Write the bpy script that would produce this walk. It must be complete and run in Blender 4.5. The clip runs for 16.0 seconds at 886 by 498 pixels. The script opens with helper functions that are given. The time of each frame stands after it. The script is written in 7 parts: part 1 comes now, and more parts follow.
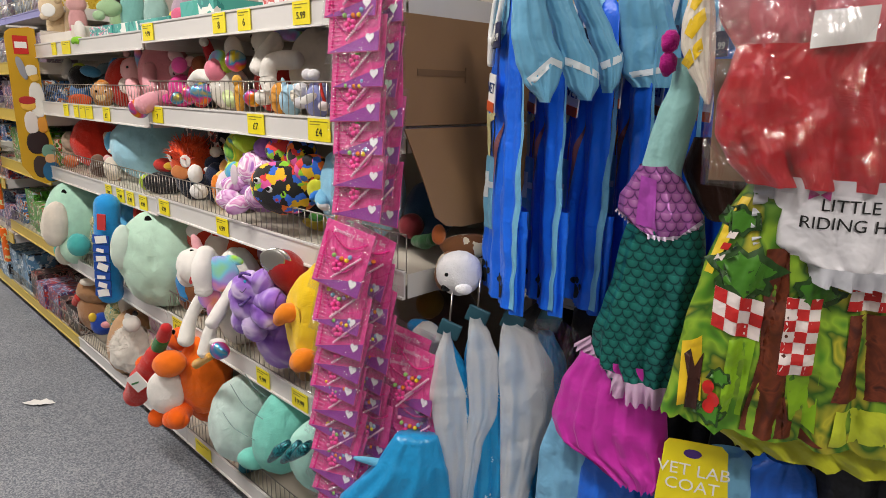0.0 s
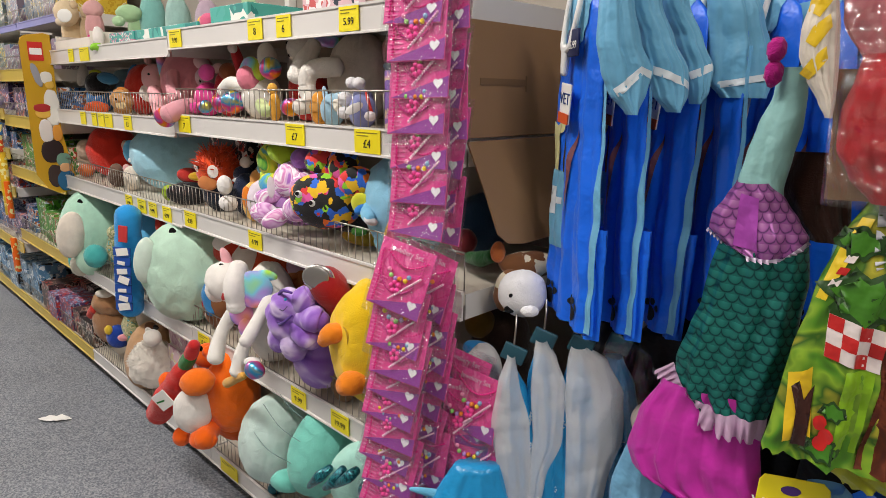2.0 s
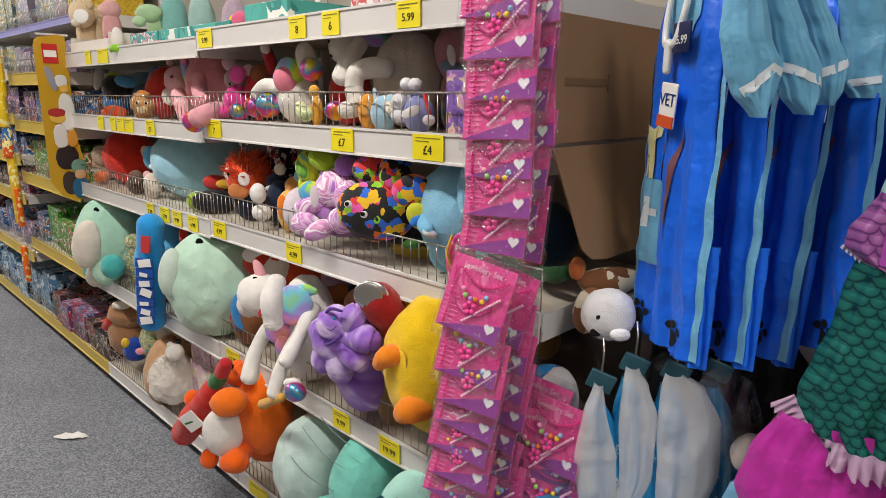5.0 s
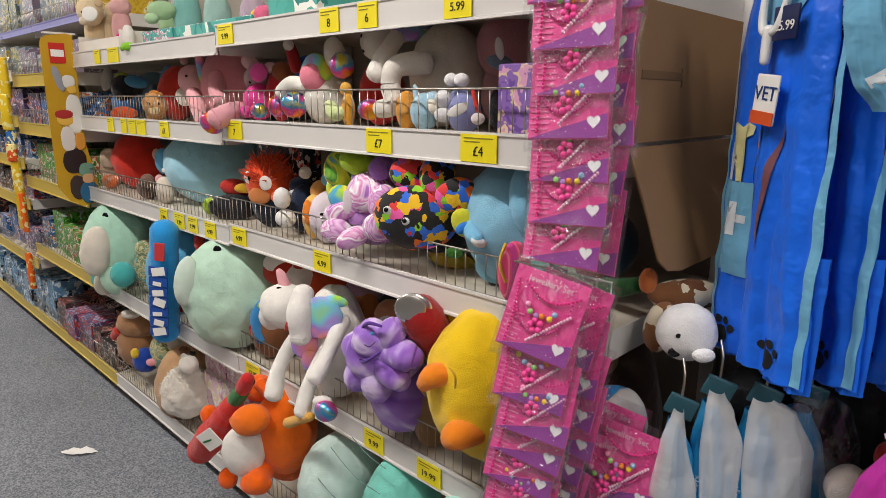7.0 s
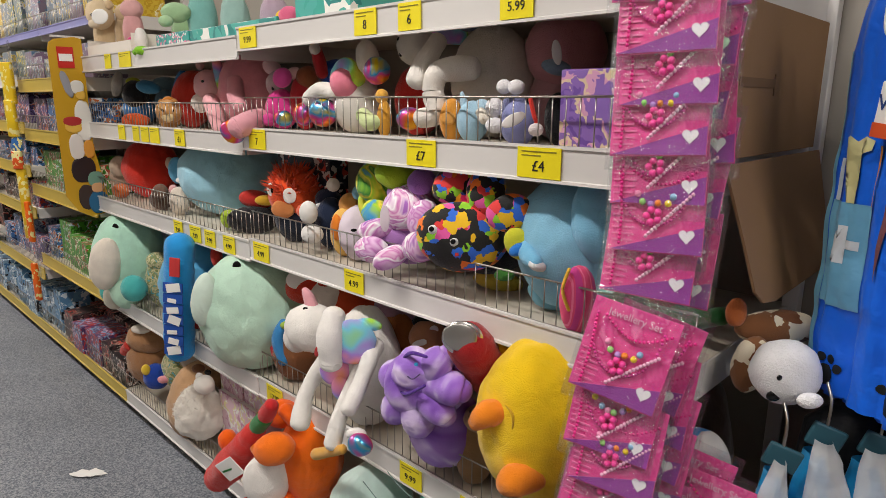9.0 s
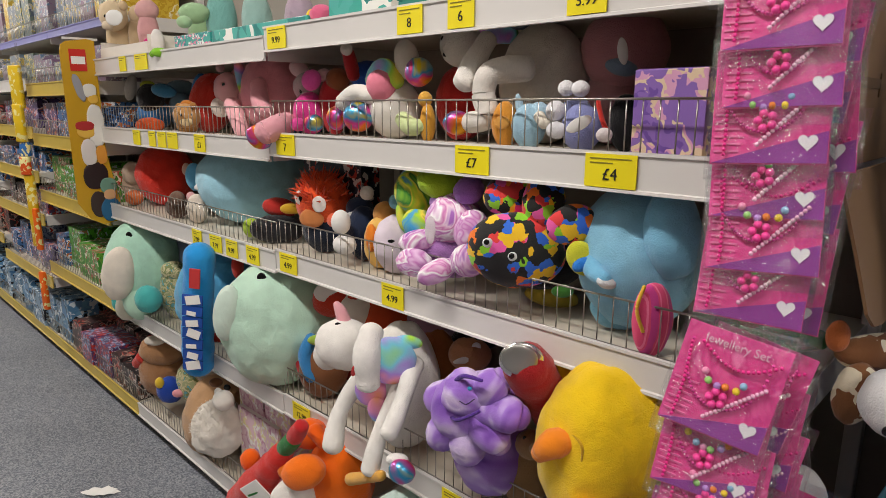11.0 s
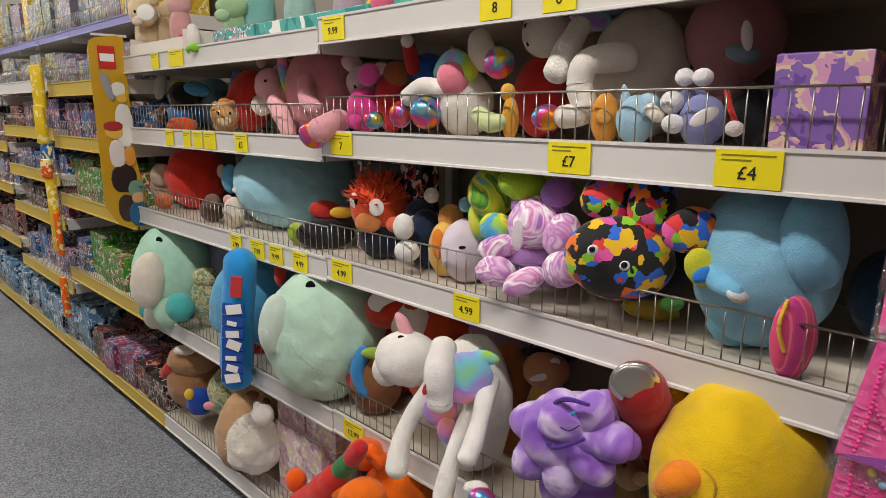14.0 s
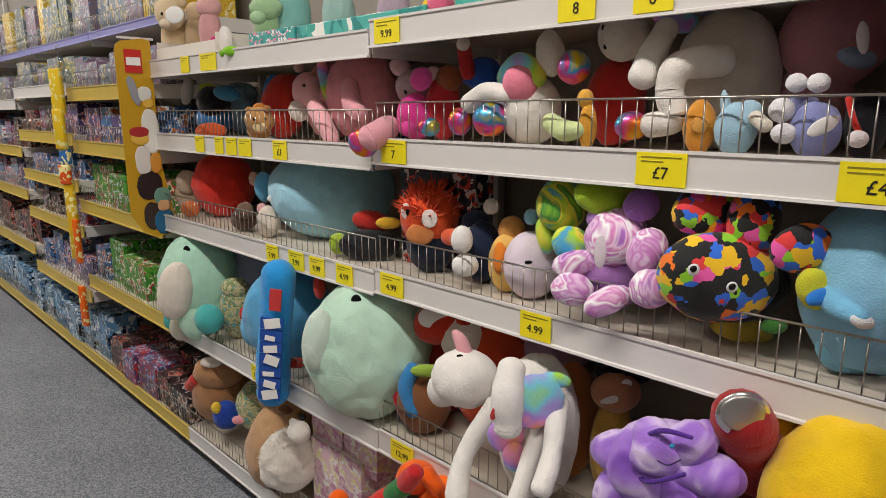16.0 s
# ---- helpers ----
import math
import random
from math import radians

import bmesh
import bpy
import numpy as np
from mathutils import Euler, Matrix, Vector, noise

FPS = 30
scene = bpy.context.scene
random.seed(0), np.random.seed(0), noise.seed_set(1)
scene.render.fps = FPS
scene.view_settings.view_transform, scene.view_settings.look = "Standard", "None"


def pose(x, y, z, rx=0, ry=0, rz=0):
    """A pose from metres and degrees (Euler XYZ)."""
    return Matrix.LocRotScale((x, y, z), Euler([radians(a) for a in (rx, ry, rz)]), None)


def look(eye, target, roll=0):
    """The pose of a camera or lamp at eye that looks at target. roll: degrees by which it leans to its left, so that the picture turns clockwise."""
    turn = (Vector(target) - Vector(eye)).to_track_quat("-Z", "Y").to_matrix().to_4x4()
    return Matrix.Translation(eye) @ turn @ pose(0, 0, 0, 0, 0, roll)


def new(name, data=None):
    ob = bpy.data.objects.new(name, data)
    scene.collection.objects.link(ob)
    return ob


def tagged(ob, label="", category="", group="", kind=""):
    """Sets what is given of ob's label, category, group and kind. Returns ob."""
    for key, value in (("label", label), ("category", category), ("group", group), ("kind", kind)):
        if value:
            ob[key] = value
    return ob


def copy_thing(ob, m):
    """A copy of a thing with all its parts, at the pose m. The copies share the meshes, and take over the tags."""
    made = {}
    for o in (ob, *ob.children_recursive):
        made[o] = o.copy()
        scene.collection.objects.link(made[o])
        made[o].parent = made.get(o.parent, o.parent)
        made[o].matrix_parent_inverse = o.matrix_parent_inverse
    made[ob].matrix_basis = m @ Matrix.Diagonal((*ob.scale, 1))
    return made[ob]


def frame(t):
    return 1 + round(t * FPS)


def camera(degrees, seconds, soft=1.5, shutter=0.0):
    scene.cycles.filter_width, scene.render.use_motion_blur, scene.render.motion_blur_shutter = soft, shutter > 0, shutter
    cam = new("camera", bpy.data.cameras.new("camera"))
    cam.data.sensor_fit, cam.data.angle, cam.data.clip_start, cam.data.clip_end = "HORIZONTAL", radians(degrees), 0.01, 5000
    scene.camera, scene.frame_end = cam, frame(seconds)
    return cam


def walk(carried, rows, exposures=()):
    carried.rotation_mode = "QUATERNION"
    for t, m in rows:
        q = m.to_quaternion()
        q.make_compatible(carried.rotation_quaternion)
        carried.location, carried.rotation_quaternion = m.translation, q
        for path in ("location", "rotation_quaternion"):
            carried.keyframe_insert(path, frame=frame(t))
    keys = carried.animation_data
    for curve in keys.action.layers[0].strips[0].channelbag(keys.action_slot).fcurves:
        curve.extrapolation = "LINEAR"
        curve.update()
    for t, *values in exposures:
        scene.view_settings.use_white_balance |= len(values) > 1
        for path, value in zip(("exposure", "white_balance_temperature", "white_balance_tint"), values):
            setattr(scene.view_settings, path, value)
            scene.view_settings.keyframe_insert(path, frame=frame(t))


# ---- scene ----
cam = camera(70.0, 16.0, soft=0.8)
PATH = [
    (0, (-0.84, -2.176, 1.373), (0.551, -0.823, 0.888), 1.0),
    (0.5, (-0.845, -2.141, 1.374), (0.544, -0.786, 0.893), 0.8),
    (1, (-0.851, -2.107, 1.373), (0.538, -0.749, 0.898), 0.9),
    (1.5, (-0.858, -2.068, 1.379), (0.533, -0.711, 0.902), 0.8),
    (2, (-0.871, -2.038, 1.384), (0.524, -0.687, 0.908), 0.8),
    (2.5, (-0.876, -2.007, 1.387), (0.519, -0.657, 0.907), 0.6),
    (3, (-0.884, -1.977, 1.386), (0.513, -0.628, 0.908), 0.6),
    (3.5, (-0.884, -1.947, 1.387), (0.512, -0.597, 0.909), 0.6),
    (4, (-0.884, -1.92, 1.385), (0.513, -0.569, 0.911), 0.6),
    (6.5, (-0.879, -1.763, 1.371), (0.519, -0.409, 0.91), 0.5),
    (7, (-0.875, -1.724, 1.368), (0.524, -0.371, 0.909), 0.4),
    (7.5, (-0.869, -1.687, 1.369), (0.529, -0.332, 0.911), 0.4),
    (8, (-0.865, -1.649, 1.37), (0.533, -0.292, 0.915), 0.4),
    (8.5, (-0.858, -1.611, 1.374), (0.539, -0.254, 0.921), 0.4),
    (9, (-0.854, -1.579, 1.378), (0.543, -0.22, 0.927), 0.3),
    (11.5, (-0.858, -1.421, 1.374), (0.539, -0.058, 0.939), 0.2),
    (12, (-0.861, -1.393, 1.371), (0.535, -0.028, 0.94), 0.2),
    (12.5, (-0.865, -1.363, 1.37), (0.529, 0.005, 0.938), 0.1),
    (13, (-0.869, -1.332, 1.365), (0.524, 0.037, 0.936), 0.2),
    (13.5, (-0.873, -1.304, 1.362), (0.518, 0.068, 0.932), 0.1),
    (14, (-0.879, -1.27, 1.358), (0.511, 0.102, 0.93), 0.1),
    (14.5, (-0.89, -1.237, 1.357), (0.5, 0.136, 0.931), 0.1),
    (15, (-0.897, -1.201, 1.358), (0.493, 0.173, 0.935), 0.1),
    (15.5, (-0.905, -1.166, 1.363), (0.484, 0.209, 0.94), 0.1),
    (16, (-0.912, -1.131, 1.367), (0.476, 0.245, 0.945), 0.0),
]
walk(cam, [(t, look(eye, target, roll)) for t, eye, target, roll in PATH], [(0, 0.27), (4, 0.2), (8, 0.07), (16, -0.1)])

# ---- world and light ----
world = bpy.data.worlds.new("shop_world")
scene.world = world
world.use_nodes = True
world.node_tree.nodes["Background"].inputs[0].default_value = (0.9, 0.95, 1.0, 1)
world.node_tree.nodes["Background"].inputs[1].default_value = 0.004
LAMP_POWER = 50.0
LAMP_X = -1.3
CEILING_Z = 3.3

# ---- materials ----
MATS = {}


def hexcol(h):
    v = [int(h[i:i + 2], 16) / 255 for i in (0, 2, 4)]
    return tuple(c / 12.92 if c <= 0.04045 else ((c + 0.055) / 1.055) ** 2.4 for c in v) + (1,)


def nodes_of(name):
    m = bpy.data.materials.new(name)
    m.use_nodes = True
    nt = m.node_tree
    return m, nt, nt.nodes["Principled BSDF"]


def link(nt, a, b):
    nt.links.new(a, b)


def node(nt, kind, **inputs):
    n = nt.nodes.new(kind)
    for k, v in inputs.items():
        n.inputs[k.replace("_", " ")].default_value = v
    return n


def coords(nt, scale=1.0):
    tc = nt.nodes.new("ShaderNodeTexCoord")
    mp = nt.nodes.new("ShaderNodeMapping")
    mp.inputs["Scale"].default_value = (scale, scale, scale) if isinstance(scale, (int, float)) else scale
    link(nt, tc.outputs["Object"], mp.inputs["Vector"])
    return mp.outputs["Vector"]


def mottled(nt, vec, base, scale, amount, dark=0.6):
    """base colour with soft blotches of a darker tone"""
    nz = node(nt, "ShaderNodeTexNoise", Scale=scale, Detail=5.0)
    link(nt, vec, nz.inputs["Vector"])
    mix = nt.nodes.new("ShaderNodeMix")
    mix.data_type = "RGBA"
    rp = nt.nodes.new("ShaderNodeValToRGB")
    rp.color_ramp.elements[0].position, rp.color_ramp.elements[1].position = 0.35, 0.75
    rp.color_ramp.elements[0].color, rp.color_ramp.elements[1].color = (0, 0, 0, 1), (amount, amount, amount, 1)
    link(nt, nz.outputs["Fac"], rp.inputs["Fac"])
    link(nt, rp.outputs["Color"], mix.inputs["Factor"])
    mix.inputs["A"].default_value = base
    mix.inputs["B"].default_value = tuple(c * dark for c in base[:3]) + (1,)
    return mix.outputs["Result"]


def bumped(nt, bsdf, vec, scale, strength, dist=0.002):
    nz = node(nt, "ShaderNodeTexNoise", Scale=scale, Detail=3.0)
    link(nt, vec, nz.inputs["Vector"])
    bp = node(nt, "ShaderNodeBump", Strength=strength, Distance=dist)
    link(nt, nz.outputs["Fac"], bp.inputs["Height"])
    link(nt, bp.outputs["Normal"], bsdf.inputs["Normal"])
    return nz


def plain(h, rough=0.5, metal=0.0, scale=14.0, amount=0.25, bump=0.1, bump_scale=120.0):
    key = ("plain", h, rough, metal, scale, amount, bump, bump_scale)
    if key not in MATS:
        m, nt, b = nodes_of("paint_" + h)
        vec = coords(nt)
        link(nt, mottled(nt, vec, hexcol(h), scale, amount, 0.8), b.inputs["Base Color"])
        b.inputs["Roughness"].default_value, b.inputs["Metallic"].default_value = rough, metal
        bumped(nt, b, vec, bump_scale, bump, 0.001)
        MATS[key] = m
    return MATS[key]


def plush(h):
    """short-pile fabric"""
    key = ("plush", h)
    if key not in MATS:
        m, nt, b = nodes_of("plush_" + h)
        vec = coords(nt)
        link(nt, mottled(nt, vec, hexcol(h), 26.0, 0.5, 0.72), b.inputs["Base Color"])
        b.inputs["Roughness"].default_value = 0.92
        b.inputs["Sheen Weight"].default_value = 0.25
        b.inputs["Sheen Roughness"].default_value = 0.5
        b.inputs["Specular IOR Level"].default_value = 0.2
        fine = node(nt, "ShaderNodeTexNoise", Scale=420.0, Detail=2.0)
        soft = node(nt, "ShaderNodeTexNoise", Scale=22.0, Detail=3.0, Distortion=0.6)
        link(nt, vec, fine.inputs["Vector"])
        link(nt, vec, soft.inputs["Vector"])
        b1 = node(nt, "ShaderNodeBump", Strength=0.5, Distance=0.012)
        b2 = node(nt, "ShaderNodeBump", Strength=0.85, Distance=0.002)
        link(nt, soft.outputs["Fac"], b1.inputs["Height"])
        link(nt, fine.outputs["Fac"], b2.inputs["Height"])
        link(nt, b1.outputs["Normal"], b2.inputs["Normal"])
        link(nt, b2.outputs["Normal"], b.inputs["Normal"])
        MATS[key] = m
    return MATS[key]


def ramp_mat(name, colours, kind="noise", scale=8.0, rough=0.85, sharp=True, metal=0.0, distort=1.5, axis=None):
    """printed or dyed fabric: a ramp of colours over noise, waves, cells or along an axis"""
    key = ("ramp", name)
    if key not in MATS:
        m, nt, b = nodes_of(name)
        vec = coords(nt)
        rp = nt.nodes.new("ShaderNodeValToRGB")
        rp.color_ramp.interpolation = "CONSTANT" if sharp else "LINEAR"
        els = rp.color_ramp.elements
        while len(els) < len(colours):
            els.new(0.5)
        lo, hi = (0.3, 0.72) if kind == "noise" else (0.0, 1.0)
        for i, c in enumerate(colours):
            els[i].position = lo + (hi - lo) * i / (len(colours) if sharp else max(1, len(colours) - 1))
            els[i].color = hexcol(c)
        if kind == "noise":
            tx = node(nt, "ShaderNodeTexNoise", Scale=scale, Detail=2.0, Distortion=distort)
            out = tx.outputs["Fac"]
        elif kind == "wave":
            tx = node(nt, "ShaderNodeTexWave", Scale=scale, Distortion=distort, Detail=1.0)
            out = tx.outputs["Fac"]
        elif kind == "cells":
            tx = node(nt, "ShaderNodeTexVoronoi", Scale=scale)
            warp = node(nt, "ShaderNodeTexNoise", Scale=scale * 1.3, Detail=2.0)
            link(nt, vec, warp.inputs["Vector"])
            push = nt.nodes.new("ShaderNodeVectorMath")
            push.operation = "MULTIPLY_ADD"
            push.inputs[1].default_value = (0.9 / scale,) * 3
            link(nt, warp.outputs["Color"], push.inputs[0])
            link(nt, vec, push.inputs[2])
            vec = push.outputs[0]
            sep = nt.nodes.new("ShaderNodeSeparateColor")
            link(nt, tx.outputs["Color"], sep.inputs["Color"])
            out = sep.outputs["Red"]
        else:
            tx = nt.nodes.new("ShaderNodeSeparateXYZ")
            wob = node(nt, "ShaderNodeTexNoise", Scale=9.0)
            link(nt, vec, wob.inputs["Vector"])
            mr = nt.nodes.new("ShaderNodeMapRange")
            mr.inputs["From Min"].default_value, mr.inputs["From Max"].default_value = axis[1], axis[2]
            add = nt.nodes.new("ShaderNodeMath")
            add.operation = "MULTIPLY_ADD"
            add.inputs[1].default_value, add.inputs[2].default_value = distort * 0.1, -distort * 0.05
            sm = nt.nodes.new("ShaderNodeMath")
            link(nt, wob.outputs["Fac"], add.inputs[0])
            link(nt, tx.outputs[axis[0]], sm.inputs[0])
            link(nt, add.outputs[0], sm.inputs[1])
            link(nt, sm.outputs[0], mr.inputs["Value"])
            out = mr.outputs["Result"]
        link(nt, vec, tx.inputs["Vector"])
        link(nt, out, rp.inputs["Fac"])
        link(nt, rp.outputs["Color"], b.inputs["Base Color"])
        b.inputs["Roughness"].default_value, b.inputs["Metallic"].default_value = rough, metal
        if rough > 0.7:
            b.inputs["Sheen Weight"].default_value = 0.2
        bumped(nt, b, vec, 260.0 if rough > 0.7 else 60.0, 0.4, 0.002)
        MATS[key] = m
    return MATS[key]


def carton(h, seed_scale=60.0, light="E8E8E8", dark="303848", more="C85A5A"):
    """printed card: blocks of pictures over a ground colour"""
    key = ("carton", h, seed_scale, light, dark, more)
    if key not in MATS:
        m, nt, b = nodes_of("printed_card_" + h)
        vec = coords(nt)
        info = nt.nodes.new("ShaderNodeObjectInfo")
        vm = nt.nodes.new("ShaderNodeVectorMath")
        vm.operation = "ADD"
        link(nt, vec, vm.inputs[0])
        link(nt, info.outputs["Random"], vm.inputs[1])
        vo = node(nt, "ShaderNodeTexVoronoi", Scale=seed_scale)
        vo.distance = "CHEBYCHEV"
        nz = node(nt, "ShaderNodeTexNoise", Scale=seed_scale * 0.35, Detail=3.0)
        link(nt, vm.outputs[0], vo.inputs["Vector"])
        link(nt, vm.outputs[0], nz.inputs["Vector"])
        rp = nt.nodes.new("ShaderNodeValToRGB")
        rp.color_ramp.interpolation = "CONSTANT"
        cols = [h, dark, h, light, more, h]
        els = rp.color_ramp.elements
        while len(els) < len(cols):
            els.new(0.5)
        for i, c in enumerate(cols):
            els[i].position, els[i].color = (0.0, 0.4, 0.46, 0.52, 0.57, 0.62)[i], hexcol(c)
        mixv = nt.nodes.new("ShaderNodeMath")
        mixv.operation = "MULTIPLY_ADD"
        sep = nt.nodes.new("ShaderNodeSeparateColor")
        link(nt, vo.outputs["Color"], sep.inputs["Color"])
        link(nt, sep.outputs["Red"], mixv.inputs[0])
        mixv.inputs[1].default_value = 0.22
        link(nt, nz.outputs["Fac"], mixv.inputs[2])
        sub = nt.nodes.new("ShaderNodeMath")
        sub.operation = "SUBTRACT"
        link(nt, mixv.outputs[0], sub.inputs[0])
        sub.inputs[1].default_value = 0.1
        link(nt, sub.outputs[0], rp.inputs["Fac"])
        link(nt, rp.outputs["Color"], b.inputs["Base Color"])
        b.inputs["Roughness"].default_value = 0.35
        MATS[key] = m
    return MATS[key]


def film_mat(name="clear_film", gloss=0.2, rough=0.07, wrinkle=35.0):
    """thin clear packing film, creased: it lets light through and glints"""
    key = ("film", name)
    if key not in MATS:
        m, nt, b = nodes_of(name)
        nt.nodes.remove(b)
        clear, shine, mix = nt.nodes.new("ShaderNodeBsdfTransparent"), nt.nodes.new("ShaderNodeBsdfGlossy"), nt.nodes.new("ShaderNodeMixShader")
        clear.inputs["Color"].default_value = (0.97, 0.97, 0.98, 1)
        shine.inputs["Roughness"].default_value = rough
        mix.inputs[0].default_value = gloss
        vec = coords(nt)
        nz = node(nt, "ShaderNodeTexNoise", Scale=wrinkle, Detail=4.0, Distortion=1.0)
        link(nt, vec, nz.inputs["Vector"])
        bp = node(nt, "ShaderNodeBump", Strength=1.0, Distance=0.03)
        link(nt, nz.outputs["Fac"], bp.inputs["Height"])
        link(nt, bp.outputs["Normal"], shine.inputs["Normal"])
        link(nt, clear.outputs[0], mix.inputs[1])
        link(nt, shine.outputs[0], mix.inputs[2])
        link(nt, mix.outputs[0], nt.nodes["Material Output"].inputs["Surface"])
        MATS[key] = m
    return MATS[key]


def carpet_mat():
    m, nt, b = nodes_of("blue_grey_vinyl_floor")
    vec = coords(nt)
    big = node(nt, "ShaderNodeTexNoise", Scale=2.2, Detail=6.0)
    fine = node(nt, "ShaderNodeTexVoronoi", Scale=190.0)
    mid = node(nt, "ShaderNodeTexNoise", Scale=150.0, Detail=6.0)
    for n in (big, fine, mid):
        link(nt, vec, n.inputs["Vector"])
    rp = nt.nodes.new("ShaderNodeValToRGB")
    els = rp.color_ramp.elements
    els.new(0.5)
    for i, (p, c) in enumerate(((0.34, "5C626C"), (0.5, "80848C"), (0.66, "A2A4A8"))):
        els[i].position, els[i].color = p, hexcol(c)
    sep = nt.nodes.new("ShaderNodeSeparateColor")
    link(nt, fine.outputs["Color"], sep.inputs["Color"])
    a = nt.nodes.new("ShaderNodeMath")
    a.operation = "MULTIPLY_ADD"
    a.inputs[1].default_value, a.inputs[2].default_value = 0.35, 0.0
    link(nt, sep.outputs["Green"], a.inputs[0])
    a2 = nt.nodes.new("ShaderNodeMath")
    a2.operation = "MULTIPLY_ADD"
    a2.inputs[1].default_value = 0.65
    link(nt, mid.outputs["Fac"], a2.inputs[0])
    link(nt, a.outputs[0], a2.inputs[2])
    link(nt, a2.outputs[0], rp.inputs["Fac"])
    mix = nt.nodes.new("ShaderNodeMix")
    mix.data_type, mix.blend_type = "RGBA", "MULTIPLY"
    mix.inputs["Factor"].default_value = 0.5
    r2 = nt.nodes.new("ShaderNodeValToRGB")
    r2.color_ramp.elements[0].position, r2.color_ramp.elements[0].color = 0.3, (0.6, 0.6, 0.6, 1)
    r2.color_ramp.elements[1].position = 0.65
    link(nt, big.outputs["Fac"], r2.inputs["Fac"])
    link(nt, rp.outputs["Color"], mix.inputs["A"])
    link(nt, r2.outputs["Color"], mix.inputs["B"])
    link(nt, mix.outputs["Result"], b.inputs["Base Color"])
    b.inputs["Roughness"].default_value = 0.55
    bumped(nt, b, vec, 180.0, 0.25, 0.001)
    return m


def glow_mat(name, strength):
    m, nt, b = nodes_of(name)
    b.inputs["Emission Color"].default_value = (1, 0.96, 0.9, 1)
    b.inputs["Emission Strength"].default_value = strength
    return m


WHITE_STEEL = plain("DDDAD6", 0.32, 0.0, 6.0, 0.25, 0.05)
YELLOW_STEEL = plain("CDB24C", 0.4, 0.0, 9.0, 0.35, 0.08)
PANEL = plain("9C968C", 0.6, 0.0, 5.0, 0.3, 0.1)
CHROME = plain("A9A49C", 0.3, 0.9, 40.0, 0.4, 0.05)
DARK = plain("17171A", 0.5)
TICKET = plain("F4E21C", 0.45, 0.0, 30.0, 0.15, 0.02)
INK = plain("151515", 0.6)
BLACK_EYE = plain("0A0A0C", 0.15)
KRAFT = plain("94714E", 0.8, 0.0, 10.0, 0.35, 0.2, 200.0)

# ---- building helpers ----
ORIGIN = {}


def thing(name, at, label, category, group="", kind=""):
    ob = new(name)
    ob.empty_display_size = 0.05
    ob.location = at
    ORIGIN[ob.name] = Vector(at)
    return tagged(ob, label, category, group, kind)


def part(name, bm, material, parent, label="", smooth=True):
    """links a bmesh, in world places, as one mesh under a thing or a part"""
    me = bpy.data.meshes.new(name)
    o = ORIGIN[parent.name] if parent else Vector((0, 0, 0))
    for v in bm.verts:
        v.co -= o
    for f in bm.faces:
        f.smooth = smooth
    bm.to_mesh(me)
    bm.free()
    for mt in (material if isinstance(material, (list, tuple)) else [material]):
        me.materials.append(mt)
    ob = new(name, me)
    if parent:
        ob.parent = parent
        ORIGIN[ob.name] = o
    else:
        ORIGIN[ob.name] = Vector((0, 0, 0))
    return tagged(ob, label)


def box(bm, lo, hi, bevel=0.0, m=None):
    r = bmesh.ops.create_cube(bm, size=1.0)
    vs = r["verts"]
    for v in vs:
        v.co = Vector([lo[i] + (v.co[i] + 0.5) * (hi[i] - lo[i]) for i in range(3)])
    if bevel:
        es = list({e for v in vs for e in v.link_edges})
        g = bmesh.ops.bevel(bm, geom=es, offset=bevel, segments=2, affect="EDGES", profile=0.6)
        vs = list({v for f in g["faces"] for v in f.verts} | {v for v in vs if v.is_valid})
    if m is not None:
        for v in vs:
            v.co = m @ v.co
    return vs


def boxed(lo, hi, bevel=0.0, m=None):
    bm = bmesh.new()
    box(bm, lo, hi, bevel, m)
    return bm


def rod(bm, a, b, r, seg=6):
    a, b = Vector(a), Vector(b)
    q = (b - a).to_track_quat("Z", "Y").to_matrix().to_4x4()
    bmesh.ops.create_cone(bm, cap_ends=True, segments=seg, radius1=r, radius2=r, depth=(b - a).length,
                          matrix=Matrix.Translation((a + b) / 2) @ q)


def text_bm(words, size, m, depth=0.0004):
    cu = bpy.data.curves.new("writing", "FONT")
    cu.body, cu.size, cu.align_x, cu.align_y, cu.extrude, cu.resolution_u = words, size, "CENTER", "CENTER", depth, 3
    ob = bpy.data.objects.new("writing", cu)
    me = ob.to_mesh()
    bm = bmesh.new()
    bm.from_mesh(me)
    ob.to_mesh_clear()
    bpy.data.objects.remove(ob)
    bpy.data.curves.remove(cu)
    bm.transform(m)
    return bm


# writing on the aisle face of the shelving: local x runs to -y, local y runs up
AISLE = Matrix(((0, 0, -1, 0), (-1, 0, 0, 0), (0, 1, 0, 0), (0, 0, 0, 1)))


def on_aisle(x, y, z):
    return Matrix.Translation((x, y, z)) @ AISLE


